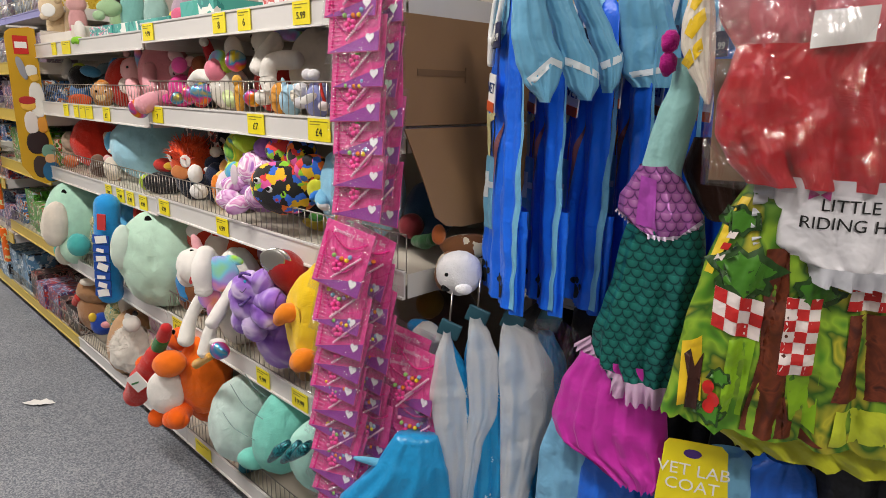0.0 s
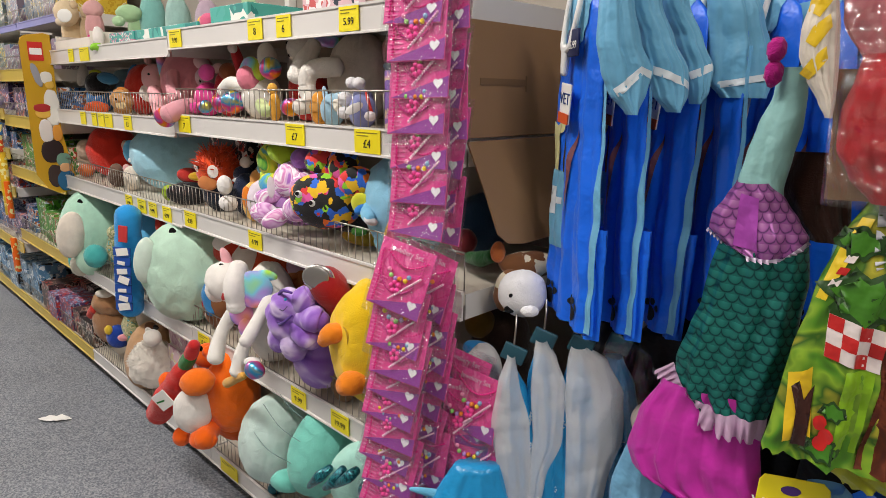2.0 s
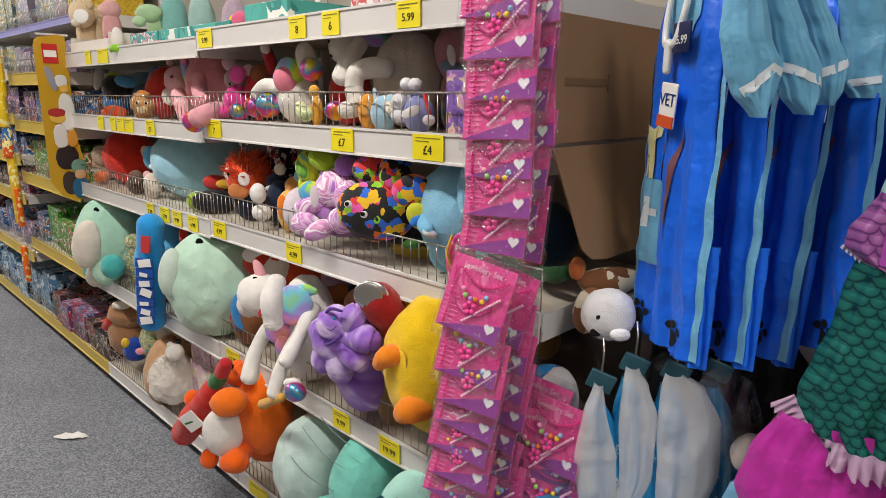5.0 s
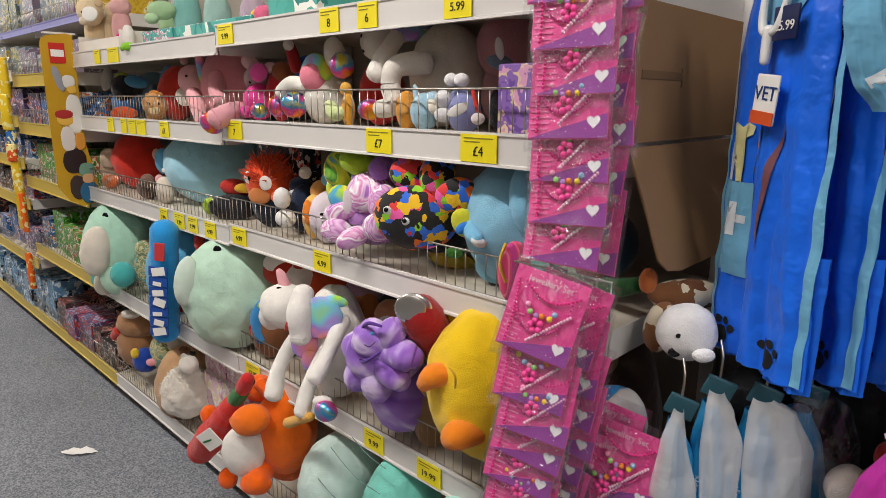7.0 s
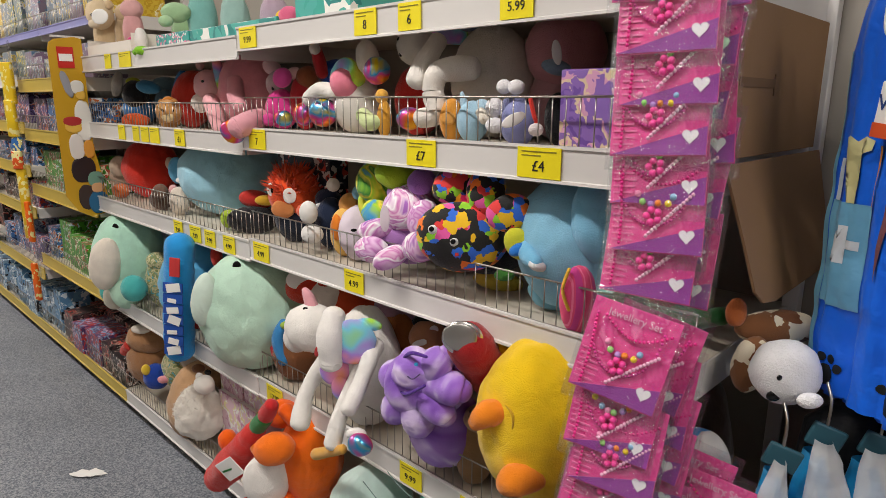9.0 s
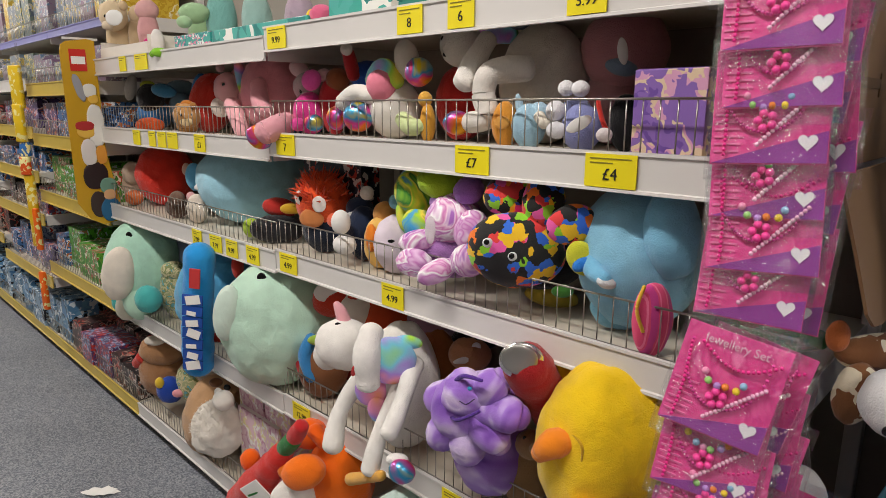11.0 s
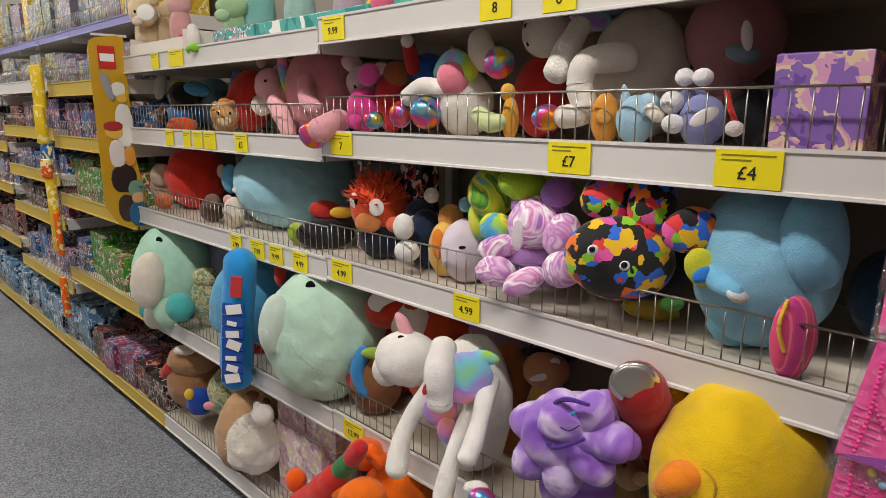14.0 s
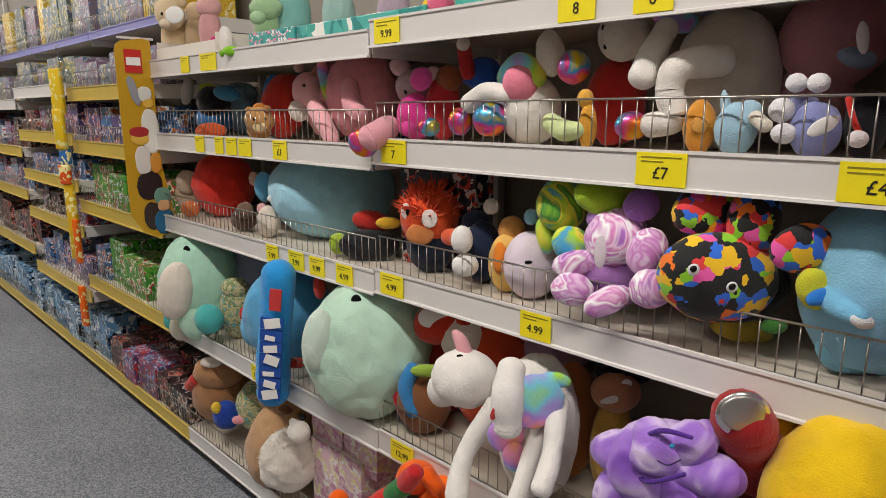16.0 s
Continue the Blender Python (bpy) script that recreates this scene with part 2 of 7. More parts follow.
def ticket(y, z, w, price, x=-0.0035, h=0.05):
    """a yellow price ticket on the shelf rail; z is its top"""
    t = thing("price_ticket", (x, y, z - h / 2), "yellow card price ticket with black figures on shelf rail", "price ticket", "price tickets")
    part("card", boxed((x - 0.001, y - w / 2, z - h), (x + 0.001, y + w / 2, z)), TICKET, t, smooth=False)
    if price:
        bm = text_bm(price, h * (0.5 if len(price) < 4 else 0.42), on_aisle(x - 0.0016, y, z - h * 0.62))
        part("price", bm, INK, t, "black printed price", False)
    bm = bmesh.new()
    for k in range(2):
        wk = w * (0.8 - 0.35 * k)
        zz = z - h * (0.12 + 0.13 * k)
        box(bm, (x - 0.0018, y + w * 0.4 - wk, zz - 0.0018), (x - 0.0009, y + w * 0.4, zz))
    part("small_print", bm, plain("8A8020", 0.6), t, "tiny printed lines", False)
    return t


def fence(parent, y0, y1, z, h, x=0.012, pitch=0.026):
    bm = bmesh.new()
    n = int((y1 - y0) / pitch)
    for i in range(n + 1):
        y = y0 + (y1 - y0) * i / n
        rod(bm, (x, y, z), (x, y, z + h), 0.0012, 5)
    for zz in (z + 0.004, z + h):
        rod(bm, (x - 0.0025, y0 - 0.002, zz), (x - 0.0025, y1 + 0.002, zz), 0.0019, 6)
    part("wire_fence", bm, CHROME, parent, "chrome wire divider fence")


DEPTH = 0.46


def shelf(name, y0, y1, z, rail, fenced=0.0, x=0.0, depth=DEPTH, tall=0.058, label="white steel gondola shelf with price rail"):
    """z: top of the front rail"""
    s = thing(name, (x + depth / 2, (y0 + y1) / 2, z - 0.05), label, "shelf", "gondola shelves")
    g = 0.0025
    part("board", boxed((x + 0.006, y0 + 0.0062, z - 0.03), (x + depth, y1 - 0.0062, z - 0.006), 0.002), plain("CFC6B6", 0.45, 0, 7, 0.35, 0.08) , s, "pale shelf board")
    bm = bmesh.new()
    lip = ((-0.003, 0.002), (-0.003, -0.003), (0, -0.0045), (0, 0.006 - tall), (-0.004, 0.0045 - tall), (-0.0045, -tall), (0.005, -tall), (0.005, 0.002))
    ends = [[bm.verts.new((x + a, yy, z + b)) for a, b in lip] for yy in (y0 + g, y1 - g)]
    for i in range(len(lip)):
        j = (i + 1) % len(lip)
        bm.faces.new((ends[0][i], ends[0][j], ends[1][j], ends[1][i]))
    bm.faces.new(ends[0][::-1])
    bm.faces.new(ends[1])
    bmesh.ops.recalc_face_normals(bm, faces=bm.faces[:])
    part("price_rail", bm, rail, s, "front price rail", False)
    for yy in (y0 + g, y1 - g - 0.003):
        part("bracket", boxed((x + 0.012, yy, z - 0.058), (x + depth, yy + 0.003, z - 0.006)), WHITE_STEEL, s, smooth=False)
    if fenced:
        fence(s, y0 + 0.008, y1 - 0.008, z - 0.004, fenced, x + 0.012)
    return s


# ---- the large structure ----
Y0, Y1, X0 = -6.0, 11.0, -1.9
tagged(part("floor", boxed((X0 - 0.1, Y0, -0.1), (0.7, Y1, 0)), carpet_mat(), None, smooth=False), "speckled blue-grey vinyl shop floor", "floor", kind="structure")
tagged(part("ceiling", boxed((X0 - 0.1, Y0, CEILING_Z), (0.7, Y1, CEILING_Z + 0.1)), plain("8E8E8C", 0.8), None, smooth=False), "white shop ceiling", "ceiling", kind="structure")
# added unseen walls bounce light; the west one stands in for goods opposite
SHOPWALL = plain("8F8A84", 0.7)
for nm, lo, hi in (("wall_east", (0.6, Y0, 0), (0.7, Y1, CEILING_Z)), ("wall_west", (X0 - 0.1, Y0, 0), (X0, Y1, CEILING_Z)),
                   ("wall_north", (X0, Y1 - 0.1, 0), (0.6, Y1, CEILING_Z)), ("wall_south", (X0, Y0, 0), (0.6, Y0 + 0.1, CEILING_Z))):
    tagged(part(nm, boxed(lo, hi), SHOPWALL, None, smooth=False), "plain pale wall added out of view", "wall", kind="structure")

# ceiling battens over the aisle
GLOW = glow_mat("lit_tube", 9.0)
for i in range(5):
    y = -4.0 + 3.5 * i
    lt = thing("ceiling_light", (LAMP_X, y, CEILING_Z - 0.08), "long white ceiling batten light, lit", "ceiling light", "ceiling battens")
    part("housing", boxed((LAMP_X - 0.11, y - 0.9, CEILING_Z - 0.06), (LAMP_X + 0.11, y + 0.9, CEILING_Z), 0.006), WHITE_STEEL, lt)
    part("diffuser", boxed((LAMP_X - 0.09, y - 0.88, CEILING_Z - 0.1), (LAMP_X + 0.09, y + 0.88, CEILING_Z - 0.062), 0.012), GLOW, lt, "glowing diffuser")
    lamp = bpy.data.lights.new("batten_lamp", "AREA")
    lamp.shape, lamp.size, lamp.size_y, lamp.energy, lamp.color = "RECTANGLE", 0.2, 1.76, LAMP_POWER, (1.0, 0.935, 0.885)
    lo = new("batten_lamp", lamp)
    lo.matrix_world = pose(LAMP_X, y, CEILING_Z - 0.115)

# shelving: back panels, uprights, feet, shelves
BAYS = [-5.0, -3.75, -2.5, -1.25, 0.0, 1.25, 2.22, 3.22, 4.22, 5.22, 6.22, 7.22]
for y, yn in zip(BAYS, BAYS[1:]):
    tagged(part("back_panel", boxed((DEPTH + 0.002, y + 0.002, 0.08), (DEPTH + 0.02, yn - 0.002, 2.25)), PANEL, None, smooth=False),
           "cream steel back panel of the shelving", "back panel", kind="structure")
for y in BAYS:
    u = thing("shelf_upright", (DEPTH - 0.02, y, 0), "slotted white steel upright post of shelving", "upright", "uprights")
    part("post", boxed((DEPTH - 0.03, y - 0.014, 0), (DEPTH, y + 0.014, 2.25), 0.002), WHITE_STEEL, u)
    part("foot", boxed((0.075, y - 0.016, 0.0), (DEPTH - 0.03, y + 0.016, 0.066), 0.003), WHITE_STEEL, u, "steel base foot")

LEVELS = (1.543, 1.295, 1.0, 0.592)
NEAR_LIFT = (0.019, 0.015, 0.008, 0.005)
for b0 in (-1.25, 0.0):
    for k, z in enumerate(LEVELS):
        z += NEAR_LIFT[k] if b0 < 0 else 0.0
        shelf("gondola_shelf", b0, b0 + 1.25, z, WHITE_STEEL, 0.0 if k == 0 else 0.082)
    shelf("base_shelf", b0, b0 + 1.25, 0.125, WHITE_STEEL, 0.078, x=0.03, depth=DEPTH - 0.03, label="white steel base shelf with wire fence")
FAR = {1.25: (2.22, (1.475, 1.24, 0.962, 0.592)), 2.22: (3.22, (1.5, 1.27, 1.05, 0.83, 0.5)), 3.22: (4.22, (1.44, 1.17, 0.92, 0.59)),
       4.22: (5.22, (1.46, 1.2, 0.93, 0.6)), 5.22: (6.22, (1.44, 1.17, 0.92, 0.59)), 6.22: (7.22, (1.44, 1.17, 0.92, 0.59))}
LILAC = plain("8A8AC4", 0.4, 0, 12, 0.4)
for b0, (b1, levels) in FAR.items():
    for z in levels:
        shelf("gondola_shelf", b0, b1, z, YELLOW_STEEL if z < 1.3 or b0 < 2 else WHITE_STEEL, 0.07, label="steel shelf with faded yellow price rail")
    shelf("base_shelf", b0, b1, 0.125, YELLOW_STEEL, 0.078, x=0.03, depth=DEPTH - 0.03, label="base shelf with worn yellow price rail")
    shelf("upper_shelf", b0, b1, 1.728, LILAC, 0.075, x=0.12, depth=DEPTH - 0.12, tall=0.034, label="upper steel shelf with lilac-blue price rail")

# ---- soft toys: blobs and limbs ----
VIEW_YAW = -45.0


def mat_of(m):
    return plush(m) if isinstance(m, str) else m


def blob(parent, name, at, r, tilt=0.0, m="FFFFFF", lump=0.05, label="", yaw=VIEW_YAW, lean=0.0, sub=None, power=1.0):
    """a stuffed, slightly lumpy ellipsoid with a seam line"""
    bm = bmesh.new()
    big = max(r)
    bmesh.ops.create_icosphere(bm, subdivisions=sub or (5 if big > 0.09 else 4 if big > 0.04 else 3 if big > 0.012 else 2), radius=1.0)
    off = Vector((at[0] * 7.3, at[1] * 5.1, at[2] * 9.7))
    turn = Matrix.Translation(at) @ pose(0, 0, 0, lean, tilt, yaw)
    for v in bm.verts:
        p = v.co.copy()
        k = 1.0 + lump * noise.noise(p * 1.7 + off) + lump * 0.5 * noise.noise(p * 4.3 + off)
        if big > 0.05:
            k += lump * 0.5 * (abs(noise.noise(p * 2.6 + off * 2)) - 0.3)
            k -= 0.03 * math.exp(-(p.x / 0.03) ** 2)
        if power != 1.0:
            p = Vector([math.copysign(abs(c) ** power, c) for c in p])
        v.co = turn @ Vector((p.x * r[0] * k, p.y * r[1] * k, p.z * r[2] * k))
    return part(name, bm, mat_of(m), parent, label)


def limb(parent, name, pts, radii, m="FFFFFF", label="", seg=14):
    """a stuffed arm, leg or ear along a bent line"""
    bm = bmesh.new()
    P = [Vector(p) for p in pts]
    n = 14 * (len(P) - 1)
    spine = []
    for i in range(n + 1):
        s = i / n * (len(P) - 1)
        k = min(int(s), len(P) - 2)
        f = s - k
        p0, p1, p2, p3 = P[max(k - 1, 0)], P[k], P[k + 1], P[min(k + 2, len(P) - 1)]
        c = 0.5 * ((2 * p1) + (p2 - p0) * f + (2 * p0 - 5 * p1 + 4 * p2 - p3) * f * f + (3 * p1 - p0 - 3 * p2 + p3) * f ** 3)
        d = 0.5 * ((p2 - p0) + 2 * (2 * p0 - 5 * p1 + 4 * p2 - p3) * f + 3 * (3 * p1 - p0 - 3 * p2 + p3) * f * f)
        spine.append((c, d, radii[k] + (radii[k + 1] - radii[k]) * f))
    # half-round ends just past the first and last points
    for side in (0, 1):
        c0, d0, r0 = spine[-1 if side else 0]
        step = d0.normalized() * (1 if side else -1)
        extra = [(c0 + step * r0 * 0.8 * math.sin(t), d0, r0 * math.cos(t)) for t in (0.35, 0.7, 1.05, 1.3, 1.48)]
        spine = spine + extra if side else extra[::-1] + spine
    rings = []
    for c, d, r in spine:
        r *= 1 + 0.1 * noise.noise(c * 30)
        q = d.to_track_quat("Z", "Y").to_matrix()
        rings.append([bm.verts.new(c + q @ Vector((math.cos(2 * math.pi * j / seg) * r, math.sin(2 * math.pi * j / seg) * r, 0))) for j in range(seg)])
    for a, b in zip(rings, rings[1:]):
        for j in range(seg):
            bm.faces.new((a[j], a[(j + 1) % seg], b[(j + 1) % seg], b[j]))
    bm.faces.new(rings[0][::-1])
    bm.faces.new(rings[-1])
    return part(name, bm, mat_of(m), parent, label)


def card_box(name, lo, hi, m, label, category="toy box", group="", lid=None):
    t = thing(name, ((lo[0] + hi[0]) / 2, (lo[1] + hi[1]) / 2, lo[2]), label, category, group)
    part("carton", boxed(lo, hi, 0.0015), m, t, smooth=False)
    part("end_flap", boxed((lo[0] + 0.003, lo[1] + 0.003, hi[2] - 0.0005), (hi[0] - 0.003, hi[1] - 0.003, hi[2] + 0.0012)), lid or m, t, "folded card end flap", smooth=False)
    return t


SWIRL = ramp_mat("swirl_print_fabric", ["A75FC0", "E9C6E6", "C77AC0", "FFFFFF", "D77FC0", "F6DDEC", "B070C8"], "noise", 9.0, 0.85, False, 0, 2.2)
SWIRL_PINK = ramp_mat("pink_striped_fabric", ["E0487A", "F07AA0", "E0487A", "C83A8A"], "wave", 14.0, 0.85, True, 0, 1.0)
SWIRL_GREEN = ramp_mat("green_swirl_fabric", ["A6D830", "3FA4DC", "A6D830", "F2E24A", "2F8F3A", "A6D830"], "noise", 8.0, 0.85, False, 0, 2.0)
SPLAT = ramp_mat("paint_splash_fabric", ["141414", "2F6FE0", "E03A3A", "141414", "F2C21A", "8FD12A", "141414", "E85AA8", "141414", "F07818", "2F6FE0"], "cells", 52.0, 0.8)
RAINBOW = ramp_mat("rainbow_fabric", ["F2E24A", "A8E04A", "7FD6E8", "B58AE0", "F29AC0", "F5A24A"], "noise", 9.0, 0.85, False, 0, 0.5)
TIE_DYE = ramp_mat("purple_tie_dye_plush", ["6F3FA8", "8E5CC4", "A77CD6", "E0CCF2", "8E5CC4"], "noise", 11.0, 0.9, False, 0, 0.6)
FOIL = ramp_mat("rainbow_foil", ["D8C020", "2F9FD0", "E0409A", "F07A20", "D8C020"], "noise", 12.0, 0.28, False, 0.6, 0.8)
CAMO = ramp_mat("camouflage_plush", ["9FA67A", "C7BD94", "7F8A58", "5FA6B0"], "noise", 40.0, 0.9)
SCALE_TEAL = ramp_mat("teal_glitter_fabric", ["0E3F4A", "1C6470", "2E8A90"], "cells", 260.0, 0.3, True, 0.4)
GIRAFFE = ramp_mat("giraffe_print_plush", ["EADFC4", "8A5A34", "EADFC4", "7A4A28"], "cells", 34.0, 0.9)
FUR_ORANGE = ramp_mat("orange_red_fur", ["D8431C", "E8571F", "C23A18"], "noise", 60.0, 0.95, False)
PAPER = plain("F1EFEA", 0.7)
SILVER = plain("DAD8D4", 0.22, 0.9, 20, 0.2, 0.3, 40)


def tuft(parent, name, at, r, count, length, m, seed=1, label=""):
    """shaggy strands standing out of a rounded patch"""
    bm = bmesh.new()
    rnd = random.Random(seed)
    for i in range(count):
        d = Vector((rnd.gauss(0, 1), rnd.gauss(0, 1), abs(rnd.gauss(0, 1)) + 0.15)).normalized()
        base = Vector(at) + Vector((d.x * r[0], d.y * r[1], d.z * r[2]))
        tip = base + (d + Vector((rnd.uniform(-0.5, 0.5), rnd.uniform(-0.5, 0.5), rnd.uniform(-0.2, 0.5)))) * length * rnd.uniform(0.5, 1.1)
        q = (tip - base).to_track_quat("Z", "Y").to_matrix().to_4x4()
        bmesh.ops.create_cone(bm, cap_ends=False, segments=4, radius1=length * 0.12, radius2=0.0003, depth=(tip - base).length, matrix=Matrix.Translation((base + tip) / 2) @ q)
    return tagged(part(name, bm, mat_of(m), parent, label), kind="stuff")


# ---- toys on the shelves ----


# ---- garments ----
def cloth(parent, name, rings, m, deep=0.35, folds=7, amp=0.12, label="", yaw=VIEW_YAW, wave=0.0, seed=0.0):
    """a hanging tube of cloth: rings of (x, y, z, half width), folded along its length"""
    bm = bmesh.new()
    seg, steps = 56, 6
    rows = []
    R = [Vector(r[:3]) for r in rings]
    n = steps * (len(rings) - 1)
    ux, uy = math.cos(radians(yaw)), math.sin(radians(yaw))
    for i in range(n + 1):
        s = i / n * (len(rings) - 1)
        k = min(int(s), len(rings) - 2)
        f = s - k
        c = R[k].lerp(R[k + 1], f)
        w = rings[k][3] + (rings[k + 1][3] - rings[k][3]) * f
        g = 0.35 + 0.65 * i / n
        row = []
        for j in range(seg):
            a = 2 * math.pi * j / seg
            q = Vector((math.cos(a), math.sin(a), 0))
            rip = 1 + amp * g * math.sin(folds * a + seed + 1.5 * noise.noise(Vector((s * 1.3, seed, 0)))) + 0.08 * noise.noise(Vector((q.x * 2, q.y * 2, s * 2 + seed)))
            u, v = q.x * w * (1 + 0.25 * (rip - 1)), q.y * w * deep * rip + amp * g * w * 0.35 * math.cos(folds * q.x * 2.2 + seed)
            dz = wave * math.sin(folds * a + seed) * w if i == n else 0
            row.append(bm.verts.new((c.x + u * ux - v * uy, c.y + u * uy + v * ux, c.z + dz)))
        rows.append(row)
    for a, b in zip(rows, rows[1:]):
        for j in range(seg):
            bm.faces.new((a[j], a[(j + 1) % seg], b[(j + 1) % seg], b[j]))
    bm.faces.new(rows[0][::-1])
    return part(name, bm, m if not isinstance(m, str) else satin(m), parent, label)


def drape(parent, name, at, yaw, rows, m, deep=0.03, folds=5, amp=0.006, label="", seed=0.0, fray=0.0):
    """hanging flat garment piece: rows of (z, left, right) along a level line through `at`; returns its front surface"""
    e, n = Vector((math.cos(radians(yaw)), math.sin(radians(yaw)), 0)), Vector((math.sin(radians(yaw)), -math.cos(radians(yaw)), 0))
    base = Vector((at[0], at[1], 0))
    ztop, zlow = rows[0][0], rows[-1][0]

    def edges(z):
        z = max(min(z, ztop), zlow)
        for (za, la, ra), (zb, lb, rb) in zip(rows, rows[1:]):
            if z >= zb:
                f = (za - z) / max(za - zb, 1e-6)
                f = f * f * (3 - 2 * f) * 0.5 + f * 0.5
                return la + (lb - la) * f, ra + (rb - ra) * f
        return rows[-1][1:]

    def front(u, z, off=0.0):
        lo, hi = edges(z)
        s = max(-1.0, min(1.0, (2 * u - lo - hi) / max(hi - lo, 1e-4)))
        g = 0.3 + 0.7 * (ztop - z) / max(ztop - zlow, 1e-4)
        w = deep * (1 - s * s) ** 0.5
        ph = folds * s * 2.6 + seed + 1.6 * noise.noise(Vector((s * 1.5, z * 7, seed)))
        amp_here = amp * min(1.0, (hi - lo) / 0.13)
        w += amp_here * g * (1 - s ** 6) * (math.sin(ph) + 0.5 * math.sin(2.3 * ph + 1))
        w += amp_here * 0.8 * noise.noise(Vector((u * 24, z * 24, seed)))
        return base + e * u + n * (w + off) + Vector((0, 0, z))
    bm = bmesh.new()
    nu, nz = 44, 36
    faces = []
    for side in (0, 1):
        grid = []
        for j in range(nz + 1):
            z = ztop + (zlow - ztop) * j / nz
            lo, hi = edges(z)
            row = []
            for i in range(nu + 1):
                s = -math.cos(math.pi * i / nu)
                u = (lo + hi) / 2 + (hi - lo) / 2 * s
                p = front(u, z)
                if side:
                    q = base + e * u + Vector((0, 0, z))
                    p = q - n * (deep * 0.4 * (1 - s * s) ** 0.5) + (p - q) * 0.15
                if j == nz and fray:
                    p.z += fray * math.sin(i * 1.9 + seed)
                row.append(bm.verts.new(p))
            grid.append(row)
        faces.append(grid)
        for a, b in zip(grid, grid[1:]):
            for i in range(nu):
                q = (a[i], b[i], b[i + 1], a[i + 1])
                bm.faces.new(q if not side else q[::-1])
    bmesh.ops.remove_doubles(bm, verts=bm.verts[:], dist=0.0004)
    part(name, bm, m if not isinstance(m, str) else satin(m), parent, label)
    return front


def printed(parent, name, front, outline, m, label="", off=0.0016, thick=0.0):
    """a print or appliqué lying on a garment's front surface; outline in (along, z)"""
    bm = bmesh.new()
    vs = [bm.verts.new((u, 0, z)) for u, z in outline]
    bm.faces.new(vs)
    bmesh.ops.triangulate(bm, faces=bm.faces[:])
    for k in range(6):
        es = [ed for ed in bm.edges if ed.calc_length() > 0.011]
        if not es:
            break
        bmesh.ops.subdivide_edges(bm, edges=es, cuts=1)
        bmesh.ops.triangulate(bm, faces=bm.faces[:])
    for v in bm.verts:
        v.co = front(v.co.x, v.co.z, off + thick * noise.noise(Vector((v.co.x * 60, v.co.z * 60, 1))))
    return part(name, bm, m if not isinstance(m, str) else satin(m), parent, label)


def frill(parent, name, front, line, width, m, label="", off=0.004):
    """gathered ribbon along a line of (along, z) points on a garment"""
    P = [Vector((u, z)) for u, z in line]
    steps = 26
    bm = bmesh.new()
    rows = []
    total = steps * (len(P) - 1)
    for i in range(total + 1):
        s = i / steps
        k = min(int(s), len(P) - 2)
        p = P[k].lerp(P[k + 1], s - k)
        d = (P[k + 1] - P[k]).normalized()
        out = Vector((d.y, -d.x))
        wv = math.sin(i * 1.15)
        row = []
        for j in range(5):
            f = j / 4
            q = p + out * width * f * (1 + 0.05 * wv) + d * 0.003 * wv * f
            row.append(bm.verts.new(front(q.x, q.y, off + 0.006 * f * wv)))
        rows.append(row)
    for a, b in zip(rows, rows[1:]):
        for j in range(4):
            bm.faces.new((a[j], b[j], b[j + 1], a[j + 1]))
    return part(name, bm, m if not isinstance(m, str) else satin(m), parent, label)


def satin(h, rough=0.42, sheen=0.3, alpha=1.0):
    key = ("satin", h, rough, alpha)
    if key not in MATS:
        mt, nt, b = nodes_of("satin_" + h)
        vec = coords(nt)
        link(nt, mottled(nt, vec, hexcol(h), 12.0, 0.3, 0.75), b.inputs["Base Color"])
        b.inputs["Roughness"].default_value = rough
        b.inputs["Sheen Weight"].default_value = sheen * 0.3
        b.inputs["Alpha"].default_value = alpha
        soft = node(nt, "ShaderNodeTexNoise", Scale=20.0, Detail=3.0, Distortion=0.2)
        link(nt, vec, soft.inputs["Vector"])
        bp = node(nt, "ShaderNodeBump", Strength=0.7, Distance=0.015)
        link(nt, soft.outputs["Fac"], bp.inputs["Height"])
        link(nt, bp.outputs["Normal"], b.inputs["Normal"])
        MATS[key] = mt
    return MATS[key]


